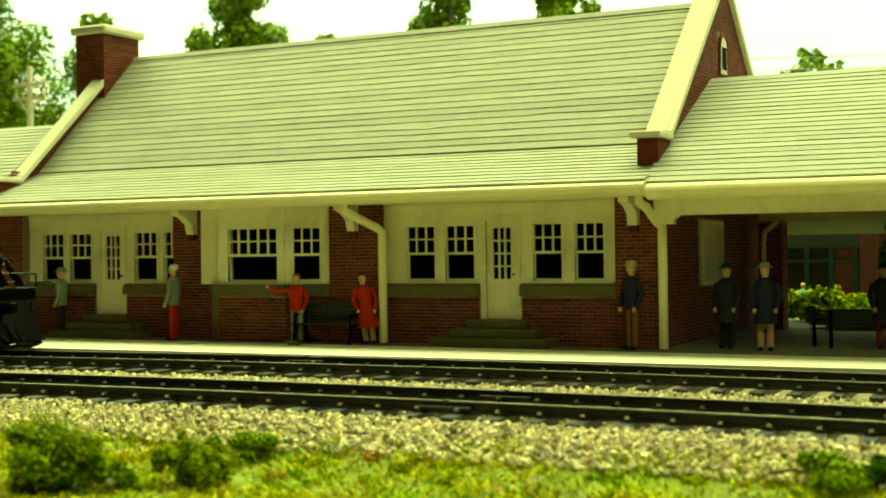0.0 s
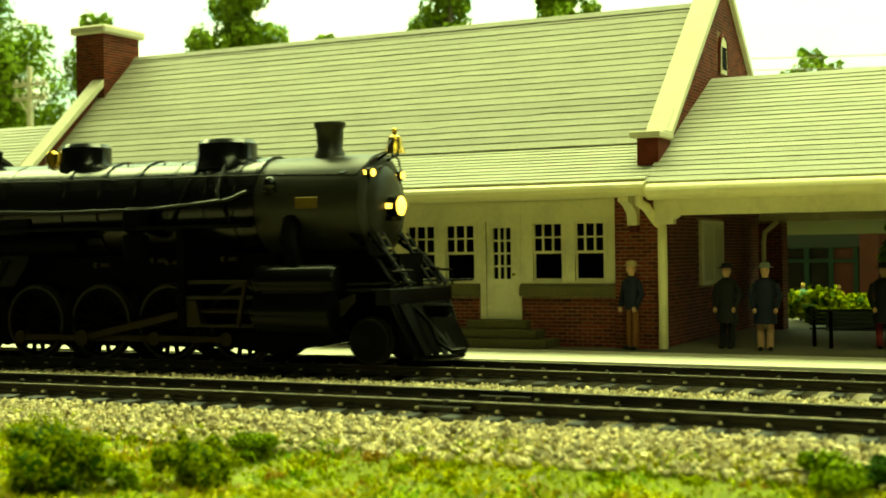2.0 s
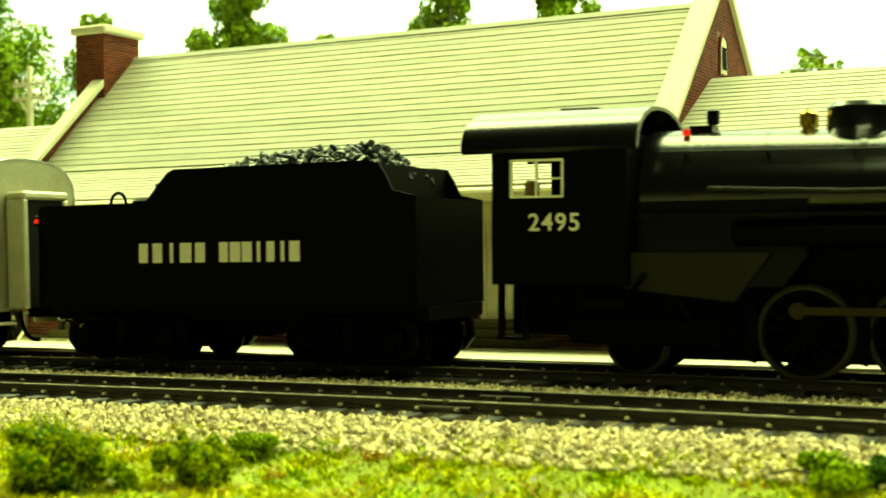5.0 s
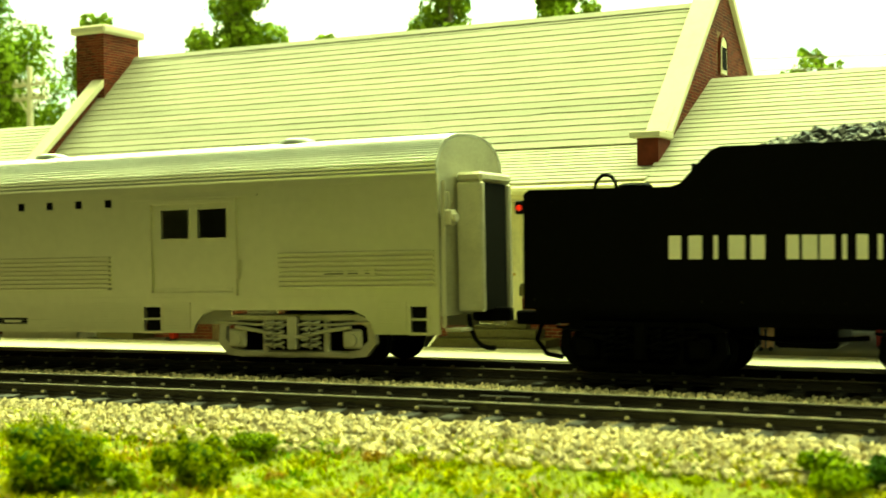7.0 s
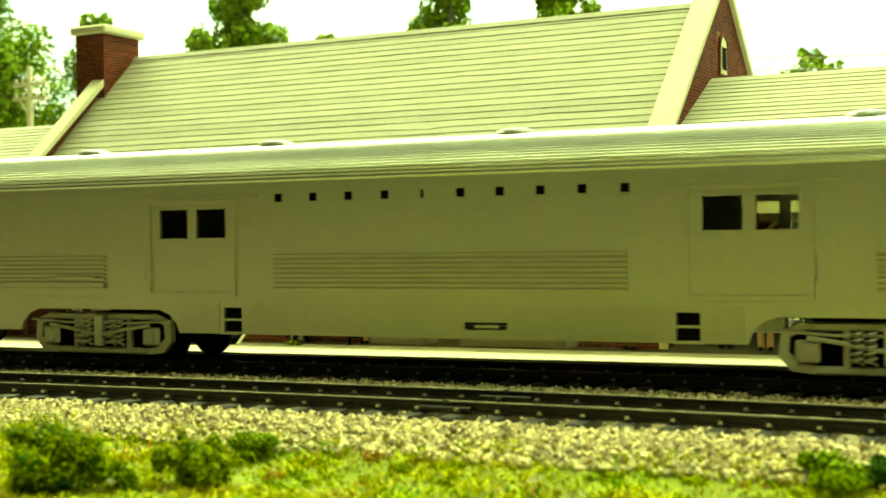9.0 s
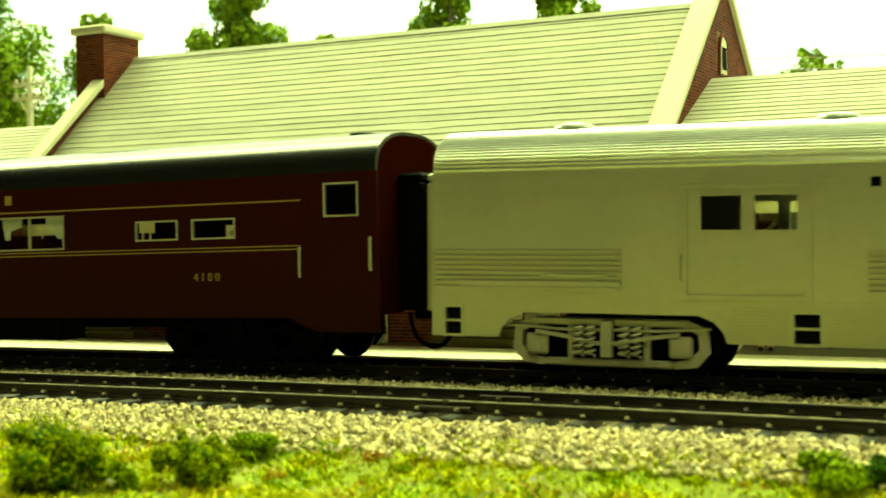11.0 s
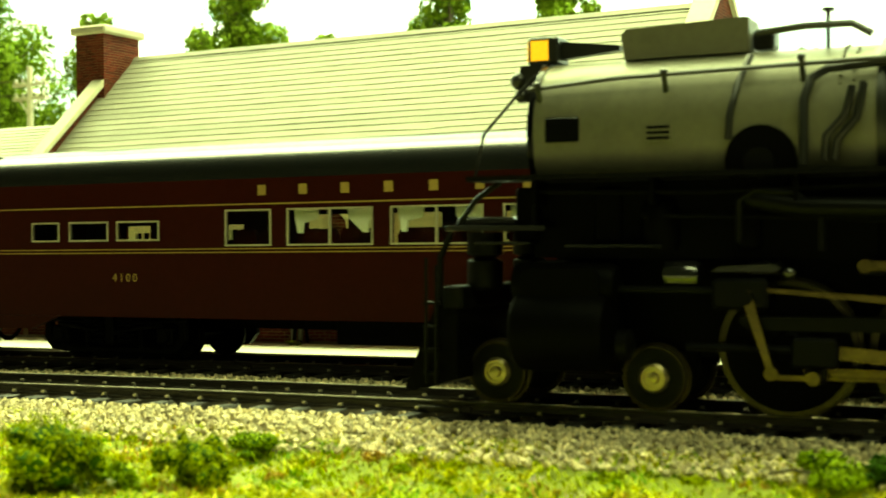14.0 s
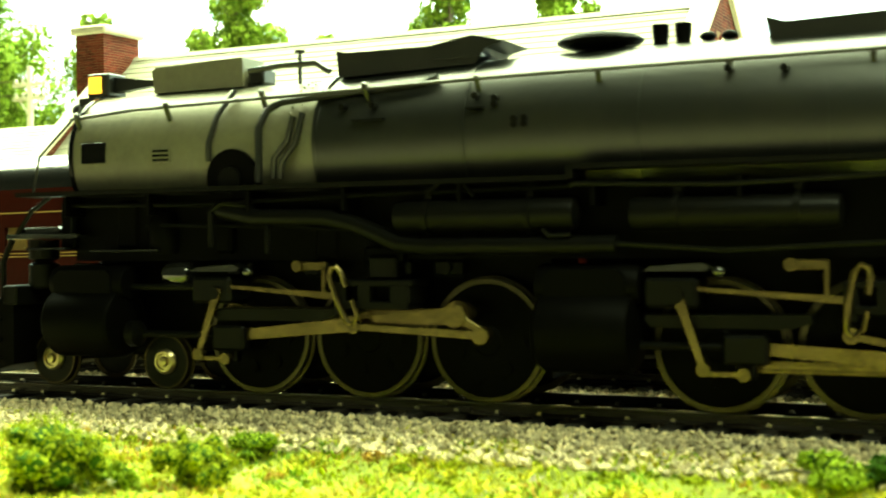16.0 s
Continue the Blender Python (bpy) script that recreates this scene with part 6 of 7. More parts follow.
    p("air_pump", Shape().lathe([(0.2, 1.55), (0.25, 1.6), (0.25, 1.95), (0.15, 2.0), (0.25, 2.05), (0.25, 2.35)], (-0.35, 0.85, 0), seg=14), "black_gear", lo)
    p("pilot", Shape().prism([(-0.55, 1.5), (-0.75, 1.5), (-0.95, 1.2), (-1.35, 0.2), (-1.2, 0.16), (-0.55, 0.35)], "y", -1.35, 1.35), "black_matt", lo, "black solid pilot")
    p("pilot_beam", Shape().box(-0.75, -0.45, -1.4, 1.4, 1.3, 1.62, 0.03), "black_gear", lo)
    for i in range(4):
        p("pilot_step", Shape().box(-1.0, -0.8, -1.52, -1.3, 0.4 + i * 0.32, 0.44 + i * 0.32), "black_gear", lo)
    p("step_rail", Shape().tube([(-0.95, -1.5, 0.3), (-0.95, -1.5, 2.0)], 0.025, 6).tube([(-0.8, -1.5, 0.3), (-0.8, -1.5, 1.9)], 0.025, 6), "black_gear", lo)
    p("coupler", Shape().box(-1.5, -0.9, -0.13, 0.13, 0.85, 1.12, 0.04), "black_matt", lo)
    # wheels
    for xx in (-0.18, 2.06):
        rolling.append((spoked_wheels("pilot_wheel", xx, 0.42, lo, mats=("black_gear", "steel_dull")), xx, 0.42, -1, 0.0, lo))
        p("journal_box", Shape().lathe([(0.02, -0.8), (0.2, -0.8), (0.2, -0.86), (0.16, -0.9), (0.13, -0.9), (0.12, -0.87), (0.08, -0.87), (0.07, -0.93), (0.02, -0.94)], (xx, 0, 0.42), "y", 20), "hub_steel", lo, "bright steel axle hub")
    p("truck_frame", Shape().box(-0.4, 2.6, -0.62, -0.5, 0.5, 0.8, 0.03).box(-0.4, 2.6, 0.5, 0.62, 0.5, 0.8, 0.03), "black_matt", lo)
    for base, ph in ((3.8, 0.0), (10.8, -2.72)):
        for k in range(3):
            xx = base + k * 1.87
            rolling.append((spoked_wheels("driving_wheel", xx, 0.86, lo, holes=7), xx, 0.86, -1, ph, lo))
        rd = Shape().box(-0.05, 3.79, -1.08, -1.0, -0.08, -0.03, 0.01).box(-0.05, 3.79, -1.08, -1.0, 0.03, 0.08, 0.01).box(-0.05, 3.79, -1.06, -1.02, -0.04, 0.04)
        for k in range(3):
            rd.cyl((k * 1.87, -1.1, 0), (k * 1.87, -0.83, 0), 0.14, seg=12)
        cranked.append((p("side_rod", rd, "steel", lo, "worn steel side rod"), "side", (base, 0.86, 0.46, -1, ph)))
        pin = base + 3.74
        L = 3.72
        cranked.append((p("main_rod", Shape().prism([(0, -0.12), (-L, -0.075), (-L, 0.075), (0, 0.12)], "y", -1.24, -1.14).box(-L + 0.3, -0.35, -1.25, -1.238, -0.03, 0.03).cyl((0, -1.26, 0), (0, -1.1, 0), 0.2, seg=14).cyl((-L, -1.26, 0), (-L, -1.12, 0), 0.13, seg=12), "steel", lo, "fluted worn steel main rod"), "main", (pin, 0.86, 0.46, -L, 0.88, -1, ph)))
        cranked.append((p("crosshead", Shape().box(-0.28, 0.28, -1.36, -1.08, -0.22, 0.16, 0.04).box(-0.12, 0.12, -1.3, -1.12, -0.4, -0.2, 0.03).cyl((-0.2, -1.22, 0), (-1.6, -1.22, 0), 0.055, seg=8), "black_gear", lo, "black crosshead and piston rod"), "cross", (pin, 0.86, 0.46, -L, 0.88, -1, ph)))
        gear = (pin, 0.86, 0.46, -L, 0.88, -1, ph)
        cranked.append((p("combination_lever", Shape().prism([(-0.065, 0.12), (0.065, 0.12), (0.04, -0.95), (-0.04, -0.95)], "y", -1.44, -1.38).cyl((0, -1.46, -0.93), (0, -1.34, -0.93), 0.09, seg=12), "steel", lo, "steel combination lever"), "lever", gear))
        cranked.append((p("union_link", Shape().box(-0.5, 0.02, -1.41, -1.36, -0.035, 0.035, 0.01).cyl((0, -1.43, 0), (0, -1.3, 0), 0.085, seg=12), "steel", lo, "steel union link"), "union", gear))
        cranked.append((p("eccentric_rod", Shape().prism([(0, -0.055), (-1.95, -0.04), (-1.95, 0.04), (0, 0.055)], "y", -1.46, -1.41).cyl((0, -1.48, 0), (0, -1.3, 0), 0.12, seg=14).cyl((-1.95, -1.48, 0), (-1.95, -1.38, 0), 0.1, seg=12), "steel", lo, "steel eccentric rod"), "ecc", gear))
        cranked.append((p("eccentric_crank", Shape().box(-0.04, 0.62, -1.34, -1.27, -0.07, 0.07, 0.02).cyl((0, -1.36, 0), (0, -1.24, 0), 0.17, seg=14), "steel", lo, "steel eccentric crank"), "crank", gear))
        cranked.append((p("expansion_link", Shape().tube([(0.02, -1.46, -0.42), (-0.06, -1.46, -0.36), (-0.09, -1.46, 0.0), (-0.07, -1.46, 0.34), (0.0, -1.46, 0.44), (0.09, -1.46, 0.42), (0.13, -1.46, 0.32), (0.12, -1.46, 0.1)], 0.042, 7)
                       .tube([(0.14, -1.46, -0.1), (0.13, -1.46, -0.32), (0.02, -1.46, -0.42)], 0.035, 7), "steel", lo, "steel expansion link"), "link", gear))
    # rear half, passing out of view: firebox and cab
    p("firebox", Shape().prism([(16.5, 1.8), (21, 1.8), (21, 4.9), (16.5, 4.9)], "y", -1.3, 1.3), "black_gear", lo)
    p("cab", Shape().prism(arch_profile(1.6, 4.4, 5.0, 12) + [(1.6, 2.0), (-1.6, 2.0)], "x", 21, 23.5), "black_gear", lo)
    p("trailing_truck", Shape().box(17.5, 22.5, -1.1, 1.1, 0.45, 1.2, 0.05), "black_matt", lo)
    for xx in (18.6, 21.2):
        rolling.append((spoked_wheels("trailing_wheel", xx, 0.53, lo), xx, 0.53, -1, 0.0, lo))
    return lo


loco, loco_c = steam_loco()
tend, tend_c = tender()
bagg, bagg_c = baggage_car()
dine, dine_c = maroon_coach(True)
slee, slee_c = maroon_coach(False)
arti = articulated_loco()

# ---- scenery ----
rng = np.random.default_rng(7)


def stones(name, regions, label):
    """Loose angular ballast, too small to count: octahedra squashed and turned at random."""
    base = np.array([(1, 0, 0), (-1, 0, 0), (0, 1, 0), (0, -1, 0), (0, 0, 1), (0, 0, -1), (0.6, 0.6, 0.55), (-0.6, -0.5, 0.6)], float)
    tris = [(0, 6, 4), (0, 2, 6), (2, 4, 6), (2, 1, 4), (1, 7, 4), (1, 3, 7), (3, 4, 7), (3, 0, 4), (2, 0, 5), (1, 2, 5), (3, 1, 5), (0, 3, 5)]
    vs, fs = [], []
    for s0, s1, d0, d1, base_y, n, size, drop in regions:
        for _ in range(n):
            s, d = rng.uniform(s0, s1), rng.uniform(d0, d1)
            x, y = on_track(s, base_y, d)
            sc = size * rng.uniform(0.65, 1.35)
            sq = rng.uniform(0.55, 1.0, 3)
            q = Euler(rng.uniform(0, 6.28, 3)).to_matrix()
            p = base * sq * sc * rng.uniform(0.8, 1.2, (8, 1))
            p = p @ np.array(q).T + (x, y, ground_height(x, y) + drop(d) + rng.uniform(-0.3, 0.5) * sc)
            k = len(vs)
            vs += p.tolist()
            fs += [(a + k, b + k, c + k) for a, b, c in tris]
    return tagged(mesh_part(name, vs, fs, "ballast", None, label), category="ballast", kind="stuff")


stones("ballast", [
    (-22, 1, -3.1, -1.32, NEAR, 8200, 0.056, lambda d: 0.06 + 0.05 * max(0, d + 1.7)),
    (-20, 1, -1.4, -0.9, NEAR, 700, 0.05, lambda d: 0.02),
    (-34, 1, 1.2, 3.55, NEAR, 9000, 0.052, lambda d: 0.09 - 0.06 * abs(d - 2.4)),
    (-30, 1, -0.6, 0.6, NEAR, 1100, 0.045, lambda d: 0.03),
    (-30, 1, -1.5, -0.9, FAR, 1100, 0.05, lambda d: 0.03),
], "tan and grey crushed stone ballast between the rails")


def blades(name, n, material, label, seed, lo=0.1, hi=0.3, patch=0.0):
    """Static grass: bent tapering fibres in tufts."""
    r = np.random.default_rng(seed)
    vs, fs = [], []
    while len(fs) < 2 * n:
        y = r.uniform(9.2, 15.9)
        x = r.uniform(-1.06 * y - 0.3, -0.1 * y)
        d = y - NEAR - x * TURN
        edge = -2.25 + 0.35 * noise.noise(Vector((x * 0.6, 1.3, 0))) - 0.12 * abs(noise.noise(Vector((x * 3, 0.3, 0))))
        if d > edge:
            continue
        if patch and noise.noise(Vector((x * 0.8 + seed, y * 0.8, 4.0))) < patch - 0.2:
            continue
        z = ground_height(x, y) - 0.02
        h = 0.68 * r.uniform(lo, hi) * (0.75 + 0.5 * noise.noise(Vector((x * 1.5, y * 1.5, 9))))
        a, b = r.uniform(0, 6.28), r.uniform(0, 6.28)
        lean = r.uniform(0.2, 1.6) * h
        w = r.uniform(0.010, 0.018)
        dx, dy = w * math.cos(a), w * math.sin(a)
        mx, my = lean * 0.35 * math.cos(b), lean * 0.35 * math.sin(b)
        k = len(vs)
        vs += [(x - dx, y - dy, z), (x + dx, y + dy, z), (x + mx + dx, y + my + dy, z + h * 0.65), (x + mx - dx, y + my - dy, z + h * 0.65),
               (x + mx * 3, y + my * 3, z + h * r.uniform(0.75, 1.0))]
        fs += [(k, k + 1, k + 2, k + 3), (k + 3, k + 2, k + 4)]
    return tagged(mesh_part(name, vs, fs, material, None, label), category="grass", kind="stuff")


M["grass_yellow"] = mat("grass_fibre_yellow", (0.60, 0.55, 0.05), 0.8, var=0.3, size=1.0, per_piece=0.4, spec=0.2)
M["grass_straw"] = mat("grass_fibre_straw", (0.45, 0.28, 0.05), 0.8, var=0.3, size=0.8, per_piece=0.4, spec=0.2)
M["grass_deep"] = mat("grass_fibre_deep", (0.17, 0.34, 0.02), 0.8, var=0.3, size=0.8, per_piece=0.4, spec=0.2)
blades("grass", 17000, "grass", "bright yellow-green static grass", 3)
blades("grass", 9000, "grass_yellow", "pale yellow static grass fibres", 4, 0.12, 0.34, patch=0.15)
blades("grass", 4200, "grass_straw", "straw brown static grass fibres", 5, 0.1, 0.28, patch=0.2)
blades("grass", 5000, "grass_deep", "deep green static grass tufts", 6, 0.1, 0.26, patch=0.25)
# turf sheet under the fibres
vs, fs = [], []
nx, ny = 60, 26
for j in range(ny + 1):
    for i in range(nx + 1):
        y = 8 + j * 0.32
        x = -19 + i * 0.34
        d = y - NEAR - x * TURN
        z = ground_height(x, y) + (0.015 if d < -2.45 + 0.35 * noise.noise(Vector((x * 0.6, 1.3, 0))) else -0.12) + 0.05 * noise.noise(Vector((x * 2, y * 2, 1)))
        vs.append((x, y, z))
for j in range(ny):
    for i in range(nx):
        a = j * (nx + 1) + i
        fs.append((a, a + 1, a + nx + 2, a + nx + 1))
tagged(mesh_part("turf", vs, fs, "soil", None, "mossy green turf mat under the grass", flat=False), category="turf", kind="structure")


def leaf_cloud(blobs, n, size, seed, squash=1.0):
    """Small leaf flakes scattered over the skins of several lumps; returns verts and faces."""
    r = np.random.default_rng(seed)
    vs, fs = [], []
    wts = np.array([b[3] * b[4] for b in blobs], float)
    wts /= wts.sum()
    for _ in range(n):
        bx, by, bz, br, bh = blobs[r.choice(len(blobs), p=wts)]
        u = Vector(r.normal(0, 1, 3)).normalized()
        k = (1 + 0.22 * noise.noise(u * 2.5 + Vector((bx, by, bz)))) * r.uniform(0.6, 1.04)
        c = Vector((bx + u.x * br * k, by + u.y * br * k, bz + u.z * bh * k))
        if noise.noise(c * (0.9 / br)) < -0.45:
            continue
        nrm = (u + Vector(r.normal(0, 0.6, 3))).normalized()
        t = nrm.orthogonal().normalized()
        t = Matrix.Rotation(r.uniform(0, 6.28), 3, nrm) @ t
        b = nrm.cross(t)
        s = size * r.uniform(0.6, 1.4)
        i = len(vs)
        for a, q in ((-1, -0.5), (0.2, -0.8), (1, 0.1), (0.3, 0.9), (-0.7, 0.6)):
            vs.append(tuple(c + t * a * s + b * q * s * squash + nrm * (0.25 * s * r.normal())))
        fs.append((i, i + 1, i + 2, i + 3, i + 4))
    return vs, fs


def bush(x, y, r, h, n, size, material, core, label, seed):
    z = ground_height(x, y) - 0.02 if y < 20 else 0.0
    b = thing("bush", label, "bush", x, y, z)
    rr = np.random.default_rng(seed)
    blobs = [(0, 0, h * 0.42, r * 0.52, h * 0.4)]
    for i in range(15):
        a = rr.uniform(0, 6.28)
        q = rr.uniform(0.35, 0.9) * r
        blobs.append((q * math.cos(a), q * math.sin(a), rr.uniform(0.15, 0.8) * h * (1.12 - 0.5 * q / r), r * rr.uniform(0.16, 0.34), h * rr.uniform(0.13, 0.26)))
    sh = Shape()
    for bx, by, bz, br, bh in blobs:
        sh.blob(bx, by, bz, br * 0.72, br * 0.72, bh * 0.72, 2, 0.4)
    # core takes a dark colour for the shade inside the bush
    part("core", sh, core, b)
    vs, fs = leaf_cloud(blobs, n, size, seed)
    mesh_part("foliage", vs, fs, material, b)
    return b


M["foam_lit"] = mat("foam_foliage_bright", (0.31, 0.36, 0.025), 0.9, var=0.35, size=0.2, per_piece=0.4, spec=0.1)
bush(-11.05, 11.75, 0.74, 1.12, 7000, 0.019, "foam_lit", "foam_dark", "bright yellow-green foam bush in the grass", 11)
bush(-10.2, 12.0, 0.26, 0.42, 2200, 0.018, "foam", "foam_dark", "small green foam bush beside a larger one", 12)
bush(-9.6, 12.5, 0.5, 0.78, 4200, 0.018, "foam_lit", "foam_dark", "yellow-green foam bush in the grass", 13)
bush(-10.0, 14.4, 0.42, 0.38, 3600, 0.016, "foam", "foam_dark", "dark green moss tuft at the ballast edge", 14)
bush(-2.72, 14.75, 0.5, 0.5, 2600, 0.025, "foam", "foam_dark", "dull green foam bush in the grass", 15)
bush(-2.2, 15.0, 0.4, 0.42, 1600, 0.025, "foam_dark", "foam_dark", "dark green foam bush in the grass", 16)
# foam turf scattered between the fibres
for mname, seed, cnt in (("foam_lit", 101, 150), ("foam", 102, 90), ("grass_straw", 103, 40)):
    r_ = np.random.default_rng(seed)
    lumps = []
    while len(lumps) < cnt:
        y = r_.uniform(9.6, 15.4)
        x = r_.uniform(-1.05 * y, -0.12 * y)
        if y - NEAR - x * TURN < -2.45:
            q = r_.uniform(0.05, 0.16)
            lumps.append((x, y, ground_height(x, y) + q * 0.2, q, q * 0.5))
    vs, fs = leaf_cloud(lumps, cnt * 75, 0.022, seed)
    tagged(mesh_part("ground_foam", vs, fs, mname, None, "coarse yellow-green foam turf among the grass"), category="turf", kind="stuff")
# a twig and a tiny pale flower in the grass
part_t = part("twig", Shape().tube([(0, 0, 0), (0.25, 0.05, 0.05), (0.55, 0, 0.03), (0.8, 0.12, 0.06)], 0.02, 5), "bark", None, "dry brown twig in the grass")
part_t.matrix_basis = pose(-3.4 * K, 14.6 * K, (ground_height(-3.4, 14.6) + 0.16) * K)
tagged(part_t, category="twig")
fl = Shape()
for i in range(5):
    a = i * 2 * math.pi / 5
    fl.prism([(0.012 * math.cos(a + 1.57), 0.012 * math.sin(a + 1.57)), (0.055 * math.cos(a), 0.055 * math.sin(a)), (0.012 * math.cos(a - 1.57), 0.012 * math.sin(a - 1.57))], "y", -0.006, 0.006)
fo = part("flower", fl, "white_letter", None, "tiny white paper flower in the grass")
fo.matrix_basis = pose(-10.05 * K, 11.6 * K, (ground_height(-10.05, 11.6) + 0.19) * K, 0, 0, 30)
tagged(fo, category="flower")


# ---- trees and distance ----
def tree(x, y, top, crown_r, crown_h, n, seed, label):
    t = thing("tree", label, "tree", x, y, -0.4, group="trees behind the station")
    r = np.random.default_rng(seed)
    trunk = Shape().tube([(0, 0, 0), (0.1, 0, top * 0.35), (-0.1, 0.1, top * 0.6), (0, 0, top * 0.85)], 0.22, 8)
    blobs = []
    zc = top - crown_h / 2
    for i in range(16):
        a, q = r.uniform(0, 6.28), r.uniform(0.15, 0.8) * crown_r
        zz = zc + r.uniform(-0.42, 0.38) * crown_h
        k = 1.0 - 0.45 * abs(zz - zc) / (crown_h / 2)
        blobs.append((q * k * math.cos(a), q * k * math.sin(a), zz, crown_r * r.uniform(0.24, 0.42), crown_h * r.uniform(0.10, 0.17)))
        trunk.tube([(0, 0, max(1, zz - crown_h * 0.25)), (q * k * 0.5 * math.cos(a), q * k * 0.5 * math.sin(a), zz - crown_h * 0.08), (q * k * math.cos(a), q * k * math.sin(a), zz)], 0.07, 5)
    part("trunk", trunk, "bark", t)
    vs, fs = leaf_cloud(blobs, int(n * 2.1), 0.115, seed)
    mesh_part("crown", vs, fs, "leaf", t)
    return t


for i, (tx, tyy, top, cr, chh, n) in enumerate([(-61.5, 60, 24, 5.0, 16, 6500), (-57.6, 57, 17.8, 3.6, 11, 4500), (-54.6, 61, 15.2, 2.8, 8, 3200), (-57, 55, 13, 3.8, 9, 3600), (-52.7, 60, 16.7, 1.7, 4.2, 1300),
                                                    (-42.9, 60, 18.6, 3.2, 8.6, 4600), (-36.9, 60, 14.1, 0.85, 2.6, 500), (-29.8, 60, 17.4, 2.5, 6.2, 3000), (-23.5, 60, 16.6, 1.75, 5.2, 1900), (-11.45, 60, 11.5, 1.6, 2.6, 420),
                                                    (-66, 62, 20, 4.5, 13, 3000)]):
    tree(tx, tyy, top, cr, chh, n, 30 + i, "light green model tree behind the station")

# painted sky behind everything
sky = bpy.data.materials.new("sky_paint")
sky.use_nodes = True
nt = sky.node_tree
bs = nt.nodes["Principled BSDF"]
tc = nt.nodes.new("ShaderNodeTexCoord")
mp = nt.nodes.new("ShaderNodeMapping")
mp.inputs["Scale"].default_value = (4.5, 4.5, 9)
ns = nt.nodes.new("ShaderNodeTexNoise")
ns.inputs["Detail"].default_value = 5
cr = nt.nodes.new("ShaderNodeValToRGB")
cr.color_ramp.elements[0].position, cr.color_ramp.elements[1].position = 0.36, 0.6
cr.color_ramp.elements[0].color, cr.color_ramp.elements[1].color = (0.62, 0.80, 0.95, 1), (0.95, 0.97, 1.0, 1)
nt.links.new(tc.outputs["Object"], mp.inputs[0])
nt.links.new(mp.outputs[0], ns.inputs[0])
nt.links.new(ns.outputs[0], cr.inputs[0])
nt.links.new(cr.outputs[0], bs.inputs["Base Color"])
nt.links.new(cr.outputs[0], bs.inputs["Emission Color"])
bs.inputs["Emission Strength"].default_value = SKY
bs.inputs["Roughness"].default_value = 1.0
M["sky"] = sky
tagged(mesh_part("backdrop", [(-170, 95, -5), (90, 95, -5), (90, 95, 90), (-170, 95, 90)], [(0, 1, 2, 3)], "sky", None, "pale painted sky backdrop with soft clouds"), category="backdrop", kind="structure")

# utility pole beyond the left wing
pole = thing("utility_pole", "grey wooden utility pole with crossarms and wires", "utility pole", -48.2, 50, -0.4)
part("post", Shape().cyl((0, 0, 0), (0, 0, 12), 0.2, 0.15, 10), "coping", pole)
for z in (11.1, 10.4):
    a = part("crossarm", Shape().box(-1.1, 1.1, -0.07, 0.07, z - 0.08, z + 0.08), "coping", pole)
    for xx in (-0.9, -0.45, 0.45, 0.9):
        part("insulator", Shape().lathe([(0.05, z + 0.08), (0.09, z + 0.14), (0.09, z + 0.24), (0.03, z + 0.3)], (xx, 0, 0), seg=8), "white_letter", a)
part("brace", Shape().tube([(-0.7, 0, 10.35), (0, -0.12, 9.6), (0.7, 0, 10.35)], 0.05, 5), "coping", pole)
for z in (11.3, 10.6):
    part("wire", Shape().tube([(-14, -2, z - 0.2), (0, 0, z), (10, 2, z - 0.35), (30, 6, z - 0.2)], 0.03, 4), "sill", pole)

line_r = thing("overhead_wire", "thin pale overhead wires beyond the canopy", "wire")
for z in (10.2, 9.7):
    part("wire", Shape().tube([(-16, 56, z), (-8, 57, z - 0.25), (0, 58, z - 0.1), (8, 59, z + 0.2)], 0.025, 4), "coping", line_r)
for xx, yy in ((-16, 56), (8, 59)):
    part("post", Shape().cyl((xx, yy, -0.4), (xx, yy, 10.3), 0.13, 0.1, 8), "coping", line_r)

# shop beyond the canopy
M["green_paint"] = mat("green_paint", (0.007, 0.017, 0.011), 0.5, var=0.15, size=0.6)
M["shop_glass"] = mat("shop_glass", (0.004, 0.006, 0.005), 0.15, var=0.1, spec=0.2)
M["green_frame"] = mat("green_frame_paint", (0.012, 0.034, 0.022), 0.5, var=0.15, size=0.6, spec=0.2)
M["lintel"] = mat("lintel_grey", (0.13, 0.16, 0.17), 0.7, var=0.1)
M["shop_red"] = mat("shop_red", (0.075, 0.016, 0.009), 0.8, var=0.2, size=0.6)
shop = thing("shop", "green shop front with grey lintel between red brick piers", "shop")
part("wall", Shape().box(-16, 2, 48.3, 56, -0.4, 3.3).box(-16, 2, 48.3, 56, 3.3, 4.2), "shop_red", shop)
part("lintel", Shape().box(-12.5, -7.9, 47.9, 48.3, 3.0, 3.34), "lintel", shop)
part("fascia", Shape().box(-12.5, -7.9, 48.0, 48.28, 2.3, 3.0).box(-12.5, -7.9, 47.95, 48.28, 2.1, 2.3), "green_paint", shop)
for xx in (-12.4, -11.5, -10.6, -9.75, -8.9, -8.05):
    part("frame_post", Shape().box(xx - 0.08, xx + 0.08, 48.0, 48.26, -0.4, 2.1), "green_frame", shop)
for z in (0.25, 1.55, 2.05):
    part("transom", Shape().box(-12.4, -7.95, 48.02, 48.25, z, z + 0.12), "green_frame", shop)
part("shop_window", Shape().box(-12.4, -8.9, 48.2, 48.29, 0.3, 2.1), "shop_glass", shop)
